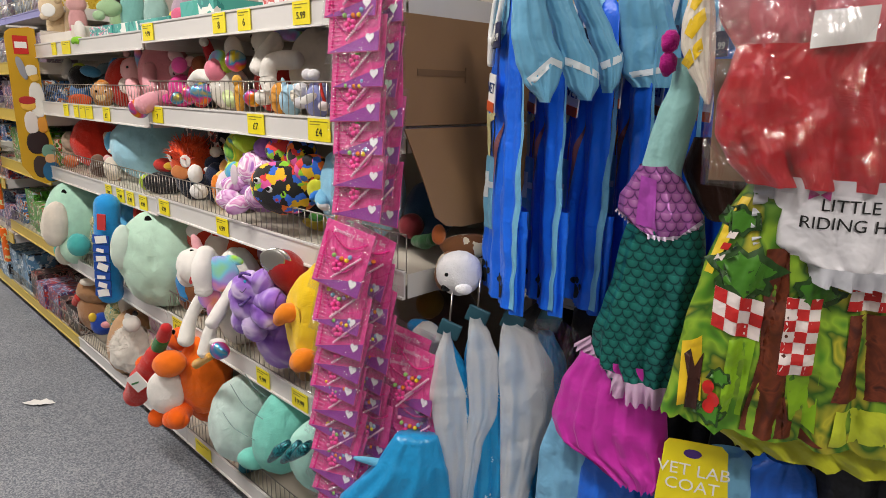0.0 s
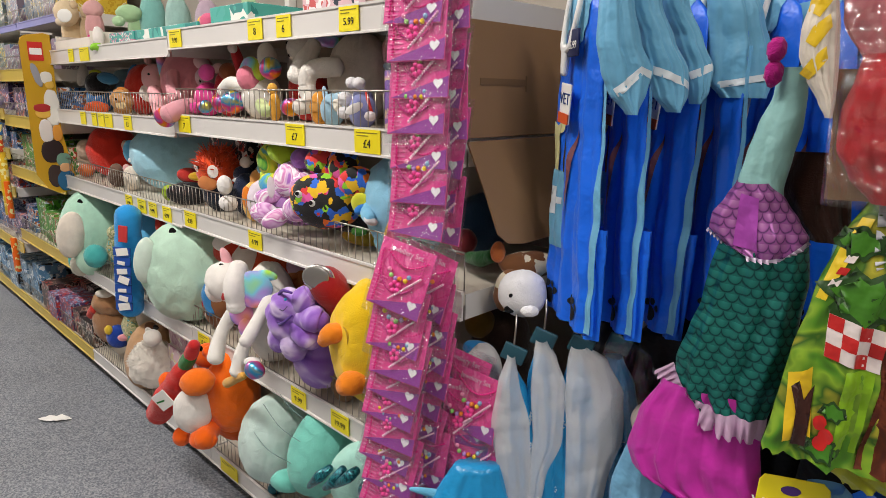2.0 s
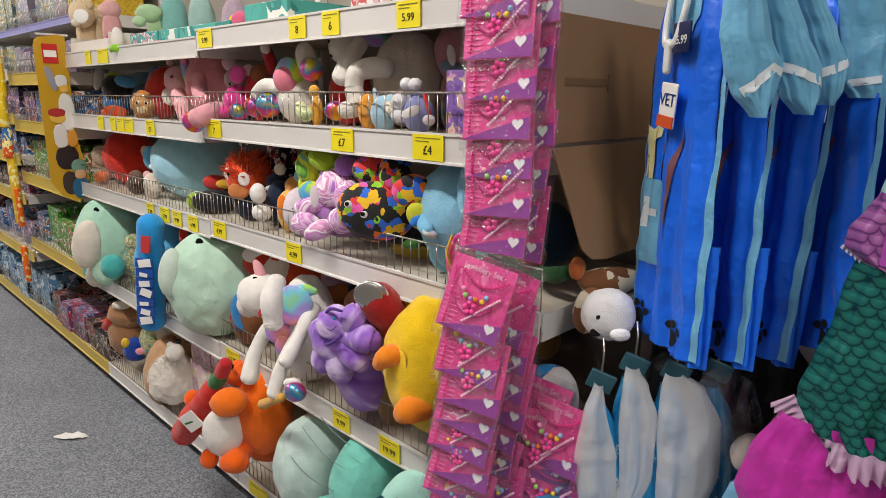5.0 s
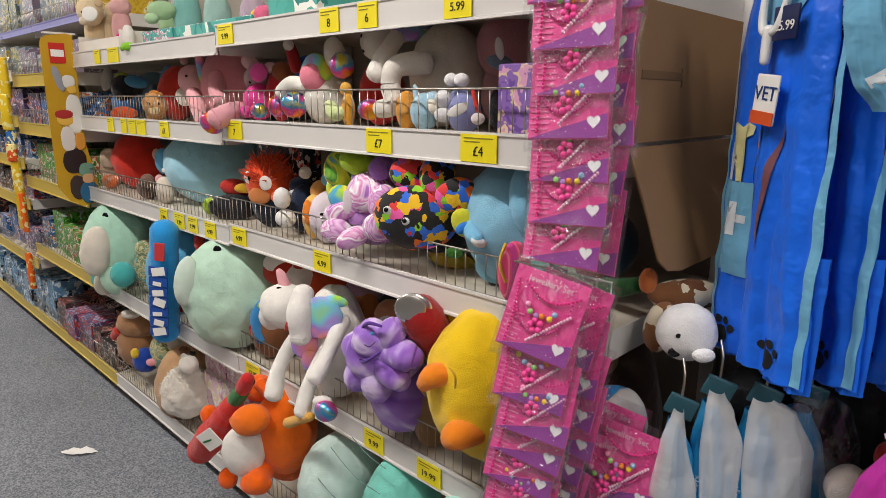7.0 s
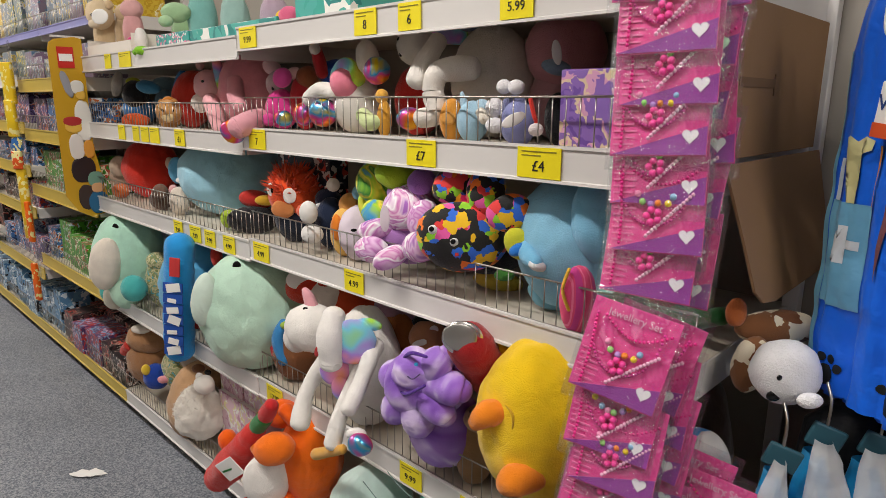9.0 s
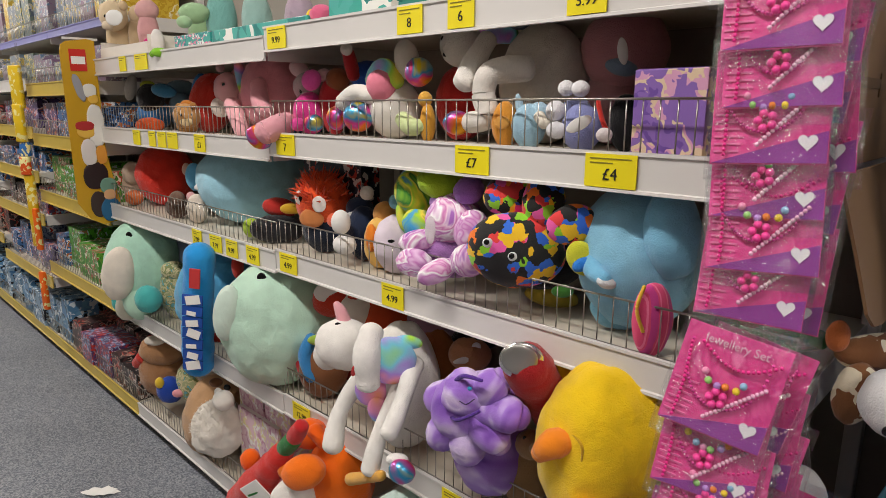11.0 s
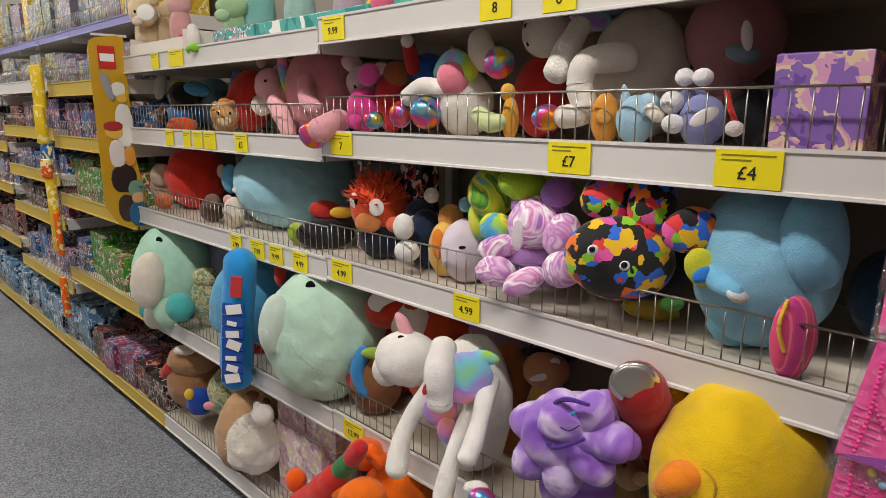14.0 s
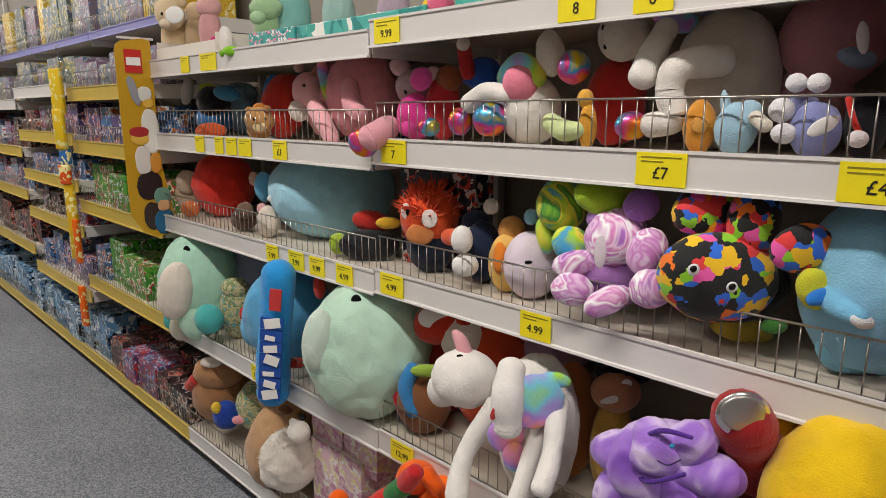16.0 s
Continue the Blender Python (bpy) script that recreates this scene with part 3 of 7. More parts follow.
def fish_scale(name, base, edge, tint):
    """overlapping fish-scale print with a metallic sheen"""
    mt, nt, b = nodes_of(name)
    tc = nt.nodes.new("ShaderNodeTexCoord")
    sep = nt.nodes.new("ShaderNodeSeparateXYZ")
    link(nt, tc.outputs["Object"], sep.inputs[0])

    def op(kind, a, c=None, v=None):
        n = nt.nodes.new("ShaderNodeMath")
        n.operation = kind
        link(nt, a, n.inputs[0])
        if c is not None:
            link(nt, c, n.inputs[1])
        if v is not None:
            n.inputs[1].default_value = v
        return n.outputs[0]
    across = op("MULTIPLY", op("SUBTRACT", sep.outputs[0], sep.outputs[1]), v=46.0)
    down = op("MULTIPLY", sep.outputs[2], v=72.0)
    row = op("FLOOR", down)
    shift = op("MULTIPLY", op("PINGPONG", row, v=1.0), v=0.5)
    u = op("SUBTRACT", op("FRACT", op("ADD", across, shift)), v=0.5)
    vv = op("FRACT", down)
    d = op("SQRT", op("ADD", op("MULTIPLY", u, u), op("MULTIPLY", op("SUBTRACT", vv, v=1.0), op("MULTIPLY", op("SUBTRACT", vv, v=1.0), v=0.35))))
    rp = nt.nodes.new("ShaderNodeValToRGB")
    els = rp.color_ramp.elements
    els.new(0.5)
    els.new(0.6)
    for i, (p, c) in enumerate(((0.0, tint), (0.44, base), (0.52, edge), (0.62, base))):
        els[i].position, els[i].color = p, hexcol(c)
    link(nt, d, rp.inputs["Fac"])
    link(nt, rp.outputs["Color"], b.inputs["Base Color"])
    b.inputs["Roughness"].default_value, b.inputs["Metallic"].default_value = 0.38, 0.35
    vec = coords(nt)
    bumped(nt, b, vec, 24.0, 0.5, 0.01)
    return mt


SCALES_GREEN = fish_scale("green_fish_scale_fabric", "1F6E66", "0C3038", "2E8A80")
SCALES_PURPLE = fish_scale("purple_fish_scale_fabric", "A85FA8", "5A3068", "C48AC0")
FOREST = ramp_mat("forest_print_satin", ["2F5216", "4F861E", "86AA2C", "2F5C18", "B0A830", "3F741C"], "noise", 16.0, 0.45, False, 0, 0.4)
BARK = ramp_mat("tree_bark_print", ["42180E", "58240F", "6C3018", "351008"], "noise", 30.0, 0.5, False)
TULLE = satin("D62CB4", 0.55, 0.5, 0.82)
VEIL = satin("F6F8FA", 0.45, 0.6, 0.48)
FILM = film_mat("clear_film", 0.09, 0.05, 26.0)
FILM_THICK = film_mat("creased_clear_bag", 0.15, 0.05, wrinkle=13.0)
PINKCARD = ramp_mat("pink_printed_card", ["EA4E98", "F060A6", "DE3E8E", "F58ABE"], "noise", 20.0, 0.4, False)
PURPLECARD = plain("9A459E", 0.4)
HEART = plain("F4F0F4", 0.5)


def beads(bm, centres, r, sub=1):
    for c in centres:
        bmesh.ops.create_icosphere(bm, subdivisions=sub, radius=r, matrix=Matrix.Translation(c))


def jewellery_pack(kind):
    """pink card with bead necklace in a clear bag; faces -x, width along y, hangs from its top at the origin"""
    t = thing("jewellery_pack", (0, 0, 0), "pink bead jewellery set card in clear plastic bag", "jewellery pack", "hanging jewellery packs")
    part("card", boxed((-0.001, -0.068, -0.152), (0.001, 0.068, -0.012), 0.0006), PINKCARD, t, "pink printed backing card", False)
    bm = bmesh.new()
    vs = [bm.verts.new(p) for p in ((-0.0022, -0.067, -0.15), (-0.0022, 0.066, -0.15), (-0.0022, -0.067, -0.112))]
    bm.faces.new(vs)
    ret = bmesh.ops.extrude_face_region(bm, geom=bm.faces[:])
    for g in ret["geom"]:
        if isinstance(g, bmesh.types.BMVert):
            g.co.x += 0.001
    part("corner_print", bm, PURPLECARD, t, "purple printed corner", False)
    bm = bmesh.new()
    hv = []
    for i in range(20):
        a = 2 * math.pi * i / 20
        hv.append(bm.verts.new((-0.0034, -0.045 - 0.0007 * 16 * math.sin(a) ** 3, -0.125 + 0.0007 * (13 * math.cos(a) - 5 * math.cos(2 * a) - 2 * math.cos(3 * a) - math.cos(4 * a)))))
    bm.faces.new(hv)
    part("heart", bm, HEART, t, "white printed heart", False)
    bm = bmesh.new()
    cs = []
    for i in range(34):
        a = math.pi * i / 33
        cs.append((-0.005, 0.052 * math.cos(a) + 0.004, -0.035 - 0.078 * math.sin(a) ** (0.8 if kind else 1.3)))
    beads(bm, cs, 0.0026)
    tagged(part("necklace", bm, plain("E04A9E", 0.25), t), "string of pink beads", kind="stuff")
    bm = bmesh.new()
    beads(bm, [(-0.0062, 0.012 - 0.062 * i / 15, -0.128 + 0.06 * i / 15) for i in range(16)], 0.0034)
    tagged(part("pearl_strand", bm, plain("F4BCD8", 0.2), t), "pale pink pearl strand", kind="stuff")
    bm = bmesh.new()
    beads(bm, [(-0.0058, 0.056 - 0.006 * math.sin(2.2 * i / 17), -0.04 - 0.1 * i / 17) for i in range(18)] + [(-0.0058, -0.058 + 0.1 * i / 17, -0.034 - 0.022 * math.sin(math.pi * i / 17)) for i in range(18)], 0.0028)
    tagged(part("bracelet", bm, plain("E8368E", 0.22), t), "bright pink bead bracelet", kind="stuff")
    cols = ("F2D33A", "8FB8D8", "F29AC0", "9FD87A", "B58AD0", "F08A3A")
    rnd = random.Random(kind)
    for k in range(6):
        bm = bmesh.new()
        beads(bm, [(-0.0065, 0.03 - 0.011 * k + rnd.uniform(-0.003, 0.003), -0.072 - 0.012 * math.sin(math.pi * k / 5) + rnd.uniform(-0.003, 0.003))], 0.0052, 2)
        part("bead", bm, plain(cols[(k + 2 * kind) % 6], 0.25), t)
    bm = bmesh.new()
    beads(bm, [(-0.007, 0.004 + 0.009 * math.cos(2 * math.pi * k / 5), -0.1 + 0.009 * math.sin(2 * math.pi * k / 5)) for k in range(5)], 0.0058, 2)
    part("flower_charm", bm, plain("F0489C", 0.3), t, "pink plastic flower charm")
    bm = bmesh.new()
    for k in range(6):
        box(bm, (-0.0026, 0.03 + 0.002 * (k % 3), -0.092 - 0.009 * k), (-0.0012, 0.064, -0.0895 - 0.009 * k))
    part("small_print", bm, plain("F07AB4", 0.5), t, "pale printed lines", False)
    part("title", text_bm("Jewellery Set", 0.016, on_aisle(-0.003, 0, -0.028)), plain("F2C4DE", 0.5), t, "pale printed title", False)
    bm = bmesh.new()
    nx, nz = 10, 12
    for side in (-1, 1):
        g = [[bm.verts.new((side * (0.0085 * math.sin(math.pi * i / nx) ** 0.6 * math.sin(math.pi * min(1, j / nz + 0.05)) ** 0.6 + 0.001) + (0.003 * noise.noise(Vector((i * 0.7, j * 0.7, kind + side))) if 0 < i < nx else 0),
                            -0.075 + 0.15 * i / nx, -0.172 + 0.176 * j / nz)) for i in range(nx + 1)] for j in range(nz + 1)]
        for j in range(nz):
            for i in range(nx):
                bm.faces.new((g[j][i], g[j][i + 1], g[j + 1][i + 1], g[j + 1][i]))
    part("clear_bag", bm, FILM, t, "creased clear plastic bag")
    return t


def hang_packs():
    kinds = [jewellery_pack(0), jewellery_pack(1)]
    rnd = random.Random(5)
    spots = []
    for k in range(9):
        spots.append((-0.07 - 0.004 * (k % 2), -1.2 + rnd.uniform(-0.005, 0.005) - 0.001 * k, 1.762 - 0.062 * k, -9, rnd.uniform(-3, 3)))
        spots.append((-0.035, -1.222 + rnd.uniform(-0.008, 0.008), 1.75 - 0.062 * k, -5, rnd.uniform(-7, 7)))
    for k in range(13):
        y = -1.208 + 0.026 * min(1, k / 6) + rnd.uniform(-0.007, 0.007) - 0.01 * (k > 8)
        spots.append((-0.1 - 0.003 * (k % 3), y, 1.124 - (0.0 if k == 0 else 0.03 + 0.051 * k), -12, 8 + rnd.uniform(-4, 4)))
        spots.append((-0.055, y - 0.02 + rnd.uniform(-0.01, 0.01), 1.11 - 0.052 * k, -7, 8 + rnd.uniform(-5, 5)))
    for k in range(16):
        spots.append((-0.0 - 0.008 * (k % 3), -1.262 + rnd.uniform(-0.014, 0.014) - 0.035 * (k % 2), 0.9 - 0.026 * k, -8, 5 + rnd.uniform(-7, 7), 12 + rnd.uniform(-14, 14)))
    used = [False, False]
    for i, (x, y, z, tip, sway, *turn) in enumerate(spots):
        m = pose(x, y, z, sway, 0, turn[0] if turn else 14 if i % 2 == 0 else 6) @ pose(0, 0, 0, 0, -tip, 0) @ Matrix.Diagonal((1, 0.93, 0.96, 1))
        k = (i // 2 + i) % 2
        if used[k]:
            copy_thing(kinds[k], m)
        else:
            kinds[k].matrix_basis = m
            used[k] = True
    st = thing("clip_strip", (-0.02, -1.16, 0.5), "clear plastic clip strip holding hanging packs", "clip strip")
    part("strip", boxed((-0.022, -1.18, 0.55), (-0.02, -1.145, 1.75)), FILM_THICK, st, smooth=False)
    part("hook", boxed((-0.03, -1.175, 1.55), (-0.004, -1.15, 1.56)), WHITE_STEEL, st, "white hook over the rail", smooth=False)


# cardboard carton lying open at the end of the shelf, one flap hanging down
def open_carton():
    t = thing("cardboard_carton", (0.2, -1.18, 1.304), "open brown cardboard carton with flap hanging down", "carton")
    part("side_panel", boxed((-0.022, -1.262, 1.306), (0.40, -1.257, 1.512), 0.001), KRAFT, t, smooth=False)
    part("back_panel", boxed((-0.022, -1.165, 1.306), (0.40, -1.16, 1.49), 0.001), KRAFT, t, smooth=False)
    part("bottom_panel", boxed((-0.02, -1.2565, 1.306), (0.40, -1.1655, 1.311)), KRAFT, t, smooth=False)
    part("seam_tab", boxed((0.02, -1.2635, 1.413), (0.155, -1.2622, 1.4005)), plain("7A5C3E", 0.8), t, "die-cut line in the card", smooth=False)
    part("tab_slot", boxed((0.155, -1.2636, 1.39), (0.158, -1.2622, 1.42)), plain("7A5C3E", 0.8), t, smooth=False)
    bm = bmesh.new()
    out = [(-0.02, 1.301), (0.40, 1.301), (0.40, 1.108), (0.10, 1.103), (0.055, 1.11), (0.03, 1.13), (0.012, 1.2)]
    fs = []
    for d in (0, 0.004):
        fs.append([bm.verts.new((x, -1.268 - d - (1.301 - z) * 0.22, z)) for x, z in out])
    bm.faces.new(fs[0][::-1])
    bm.faces.new(fs[1])
    for i in range(len(out)):
        j = (i + 1) % len(out)
        bm.faces.new((fs[0][i], fs[0][j], fs[1][j], fs[1][i]))
    part("flap", bm, KRAFT, t, "hanging card flap", smooth=False)


BLUE, SKY = satin("0C6AEE", 0.38), satin("6FB2D6", 0.45)
WHITE_TRIM = satin("DFE8EE", 0.5)


def vet_costume():
    """blue vet dressing-up suit; hangs from its collar at the origin, faces -x"""
    t = thing("vet_costume", (0, 0, 0), "bright blue vet dressing-up suit with sky blue trim", "costume", "hanging vet suits")
    f = drape(t, "body", (0, 0), -90, [(0.01, -0.03, 0.035), (-0.03, -0.085, 0.075), (-0.1, -0.1, 0.085), (-0.2, -0.1, 0.085), (-0.36, -0.105, 0.1), (-0.55, -0.108, 0.107)], BLUE, 0.018, 4, 0.006, "royal blue satin tunic", 1.0)
    for s in (-1, 1):
        drape(t, "leg", (0.014, 0), -90, [(-0.37, s * 0.054 - 0.053, s * 0.054 + 0.053), (-0.48, s * 0.056 - 0.05, s * 0.056 + 0.05), (-0.56, s * 0.058 - 0.046, s * 0.058 + 0.046)], BLUE, 0.02, 3, 0.006, "", 2.0 + s)
        u = s * 0.096
        printed(t, "side_stripe", f, [(u - 0.006, -0.1), (u + 0.004, -0.1), (u + 0.008, -0.548), (u - 0.005, -0.548)], SKY, "sky blue side stripe")
        for k, (du, dz, r) in enumerate(((0, 0, 0.013), (-0.017, 0.014, 0.0058), (-0.007, 0.023, 0.0058), (0.006, 0.023, 0.0058), (0.017, 0.013, 0.0058))):
            printed(t, "paw_print", f, [(s * 0.05 + du + r * math.cos(0.6 * q), -0.525 + dz + r * 1.15 * math.sin(0.6 * q)) for q in range(10)], INK, "black printed paw mark" if k == 0 else "", 0.002)
    printed(t, "pocket", f, [(-0.088, -0.29), (-0.018, -0.29), (-0.023, -0.43), (-0.088, -0.43)], SKY, "sky blue printed pocket", 0.0018)
    printed(t, "cross_print", f, [(-0.060, -0.32), (-0.048, -0.32), (-0.048, -0.338), (-0.031, -0.338), (-0.031, -0.35), (-0.048, -0.35), (-0.048, -0.37), (-0.060, -0.37), (-0.060, -0.35), (-0.078, -0.35), (-0.078, -0.338), (-0.060, -0.338)], WHITE_TRIM, "white cross print", 0.003)
    printed(t, "bone_print", f, [(-0.056, -0.29), (-0.056, -0.228), (-0.068, -0.222), (-0.070, -0.21), (-0.060, -0.205), (-0.050, -0.212), (-0.040, -0.205), (-0.030, -0.21), (-0.032, -0.222), (-0.044, -0.228), (-0.044, -0.29)], satin("D8D49A", 0.45), "pale bone print", 0.003)
    printed(t, "scissors_print", f, [(-0.022, -0.29), (-0.016, -0.215), (-0.010, -0.215), (-0.014, -0.29)], satin("D88A20", 0.45), "orange printed handle", 0.003)
    printed(t, "brush_print", f, [(-0.084, -0.29), (-0.082, -0.235), (-0.076, -0.235), (-0.074, -0.29)], satin("C8D8E4", 0.45), "", 0.003)
    printed(t, "tool_print", f, [(0.002, -0.34), (0.012, -0.26), (0.03, -0.2), (0.02, -0.27), (0.01, -0.34), (0.006, -0.38)], satin("7A4A50", 0.45), "brown printed tool", 0.003)
    printed(t, "collar", f, [(-0.05, 0.0), (0.05, 0.0), (0.045, -0.05), (0.0, -0.1), (-0.04, -0.06)], SKY, "sky blue collar", 0.002)
    part("name_badge", boxed((-0.0330, 0.0, -0.205), (-0.0300, 0.046, -0.14), 0.002, pose(0, 0, 0, 6, 0, 0) @ Matrix.Diagonal((1, -1, 1, 1))), PAPER, t, "white and orange badge", smooth=False)
    part("badge_band", boxed((-0.0345, 0.0, -0.205), (-0.0332, 0.046, -0.188), 0, pose(0, 0, 0, 6, 0, 0) @ Matrix.Diagonal((1, -1, 1, 1))), plain("D8582A", 0.5), t, smooth=False)
    part("badge_writing", text_bm("VET", 0.026, pose(0, 0, 0, 6, 0, 0) @ on_aisle(-0.0338, -0.023, -0.165)), plain("1A3A7A", 0.5), t, "dark blue letters", False)
    part("price_badge", boxed((-0.0340, 0.005, -0.1), (-0.0300, 0.05, -0.058), 0.0018, Matrix.Diagonal((1, -1, 1, 1))), plain("1A2450", 0.4), t, "round navy price badge")
    part("badge_writing", text_bm("£5.99", 0.017, on_aisle(-0.0350, -0.0275, -0.083)), PAPER, t, "white price", False)
    limb(t, "stethoscope", [(-0.02, 0.025, 0.01), (-0.028, 0.025, -0.05), (-0.032, 0.015, -0.085), (-0.032, -0.01, -0.085), (-0.028, -0.02, -0.05), (-0.02, -0.025, 0.01)], (0.0045, 0.005, 0.006, 0.006, 0.005, 0.0045), plain("E9E9E6", 0.3), "white plastic stethoscope")
    limb(t, "chest_piece", [(-0.033, 0.003, -0.085), (-0.034, 0.003, -0.125)], (0.008, 0.006), plain("E9E9E6", 0.3))
    limb(t, "hanger_hook", [(0, 0, 0.0), (0.0, 0, 0.045), (0.012, 0, 0.06)], (0.0018, 0.0018, 0.0018), CHROME, "wire hanger hook")
    return t


VET_SUITS = []


def vet_rail():
    v = vet_costume()
    v.matrix_basis = pose(0.074, -1.444, 1.545, 0, 0, -36)
    bpy.context.view_layer.update()
    VET_SUITS.append(v)
    for k in range(1, 7):
        VET_SUITS.append(copy_thing(v, pose(0.074 + 0.05 * k, -1.444 - 0.053 * k, 1.545 + (0.0, -0.005, 0.01, 0.0, -0.01, 0.006)[k - 1], (0, 3, -3, 2, -2, 1)[k - 1], 0, (-38, -28, -42, -33, -25, -36)[k - 1])))
    for nm, y, z in (("display_hook", -1.45, 1.66), ("display_hook", -1.75, 1.62), ("display_hook", -1.92, 1.64), ("display_hook", -1.42, 1.05), ("display_hook", -1.75, 0.92)):
        h = thing(nm, (0.3, y, z), "chrome display arm on back panel", "display hook", "display hooks")
        bm = bmesh.new()
        rod(bm, (DEPTH + 0.002, y, z), (0.08, y, z + 0.01), 0.004, 8)
        part("arm", bm, CHROME, h)
        part("plate", boxed((DEPTH - 0.006, y - 0.02, z - 0.03), (DEPTH + 0.001, y + 0.02, z + 0.03), 0.002), CHROME, h)


# near-black costumes added to stand in for the shade at the bay's back
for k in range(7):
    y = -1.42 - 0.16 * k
    d = thing("dark_costume", (0.3, y, 0.3), "near-black costume added to darken the back of the bay", "costume", "dark costumes")
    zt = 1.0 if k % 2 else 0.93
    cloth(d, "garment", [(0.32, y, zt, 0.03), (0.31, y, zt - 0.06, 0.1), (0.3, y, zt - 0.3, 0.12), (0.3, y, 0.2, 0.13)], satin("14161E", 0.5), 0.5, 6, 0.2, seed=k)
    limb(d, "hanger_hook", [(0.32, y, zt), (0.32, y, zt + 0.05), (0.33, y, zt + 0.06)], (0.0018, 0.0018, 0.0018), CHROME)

hang_packs()
open_carton()
vet_rail()

T = thing("plush_elephant", (0.14, 1.356, 1.289), "grey plush elephant with floppy ears on wire shelf", "soft toy", "soft toys on shelves")
blob(T, "body", (0.14, 1.356, 1.365), (0.062, 0.053, 0.076), 0, 'A9A6A2')
blob(T, "head", (0.12, 1.338, 1.438), (0.059, 0.05, 0.061), 0, 'B3B0AB')
blob(T, "ear", (0.1, 1.158, 1.443), (0.022, 0.019, 0.05), 15, 'BDB8B4')
blob(T, "ear", (0.1, 1.385, 1.428), (0.019, 0.016, 0.048), -10, 'BDB8B4')
blob(T, "eye", (0.091, 1.297, 1.447), (0.005, 0.001, 0.006), 0, BLACK_EYE, lump=0)

T = thing("plush_dog", (0.12, 1, 1.278), "black and white plush dog with blue clothes", "soft toy", "soft toys on shelves")
blob(T, "body", (0.12, 1, 1.342), (0.067, 0.049, 0.053), 0, '2F6FA8')
blob(T, "head", (0.1, 0.981, 1.402), (0.049, 0.042, 0.052), 0, '18181C')
blob(T, "muzzle", (0.08, 0.981, 1.393), (0.019, 0.016, 0.036), 0, 'EDEBE6')
blob(T, "ear", (0.12, 0.904, 1.428), (0.046, 0.02, 0.024), 10, '3F7FA8')
blob(T, "hat", (0.12, 1.045, 1.45), (0.029, 0.015, 0.017), 0, 'B8C43A')
blob(T, "trousers", (0.08, 0.955, 1.306), (0.053, 0.024, 0.028), 0, 'D85A2A')
blob(T, "eye", (0.075, 0.968, 1.411), (0.004, 0.001, 0.007), 0, BLACK_EYE, lump=0)

T = thing("plush_penguin", (0.2, 0.951, 1.289), "dark blue plush pet lying in shelf", "soft toy", "soft toys on shelves")
blob(T, "body", (0.2, 0.951, 1.356), (0.048, 0.041, 0.067), 0, '6E8FA8')
blob(T, "head", (0.25, 1.056, 1.435), (0.061, 0.034, 0.04), 0, '7FA2B8')

T = thing("plush_lion", (0.06, 0.6, 1.289), "small tan plush lion cub head", "soft toy", "soft toys on shelves")
blob(T, "body", (0.06, 0.6, 1.311), (0.036, 0.021, 0.022), 0, 'B8854A')
blob(T, "head", (0.055, 0.587, 1.344), (0.044, 0.033, 0.039), 0, 'C9955A')
blob(T, "ear", (0.06, 0.651, 1.373), (0.012, 0.01, 0.012), 0, 'B07A40')
blob(T, "ear", (0.06, 0.548, 1.376), (0.011, 0.01, 0.011), 0, 'B07A40')
blob(T, "mane", (0.06, 0.591, 1.381), (0.02, 0.011, 0.013), 0, 'C27A30')
blob(T, "muzzle", (0.04, 0.562, 1.326), (0.021, 0.005, 0.014), 0, 'E8CFA0')
blob(T, "eye", (0.027, 0.568, 1.348), (0.004, 0.001, 0.005), 0, BLACK_EYE, lump=0)
blob(T, "eye", (0.053, 0.55, 1.348), (0.004, 0.001, 0.005), 0, BLACK_EYE, lump=0)

T = thing("round_plush", (0.14, 0.58, 1.289), "red and blue round plush ball toy", "soft toy", "soft toys on shelves")
blob(T, "body", (0.14, 0.58, 1.385), (0.07, 0.06, 0.096), 10, 'C23428')
blob(T, "side_panel", (0.12, 0.623, 1.406), (0.029, 0.024, 0.076), 8, '2F7FC8')
blob(T, "eye_patch", (0.13, 0.518, 1.381), (0.013, 0.005, 0.024), 0, '20202A')

T = thing("plush_unicorn", (0.2, 0.421, 1.289), "pink plush unicorn with rainbow mane", "soft toy", "soft toys on shelves")
blob(T, "body", (0.2, 0.421, 1.399), (0.088, 0.075, 0.11), 0, 'EBA6B0')
blob(T, "head", (0.12, 0.426, 1.426), (0.044, 0.037, 0.051), 0, 'F0B8BE')
blob(T, "snout", (0.1, 0.442, 1.372), (0.031, 0.027, 0.031), 0, 'EDE0D8')
blob(T, "ear", (0.12, 0.469, 1.491), (0.014, 0.012, 0.014), 0, 'E0B8B8')
blob(T, "mane", (0.12, 0.344, 1.46), (0.016, 0.014, 0.067), -8, RAINBOW)
limb(T, "leg", [(0.08, 0.33, 1.379), (0.05, 0.24, 1.323), (0.04, 0.203, 1.296)], (0.025, 0.023, 0.018), 'F0B0B6')
blob(T, "eye", (0.093, 0.403, 1.439), (0.005, 0.001, 0.005), 0, BLACK_EYE, lump=0)

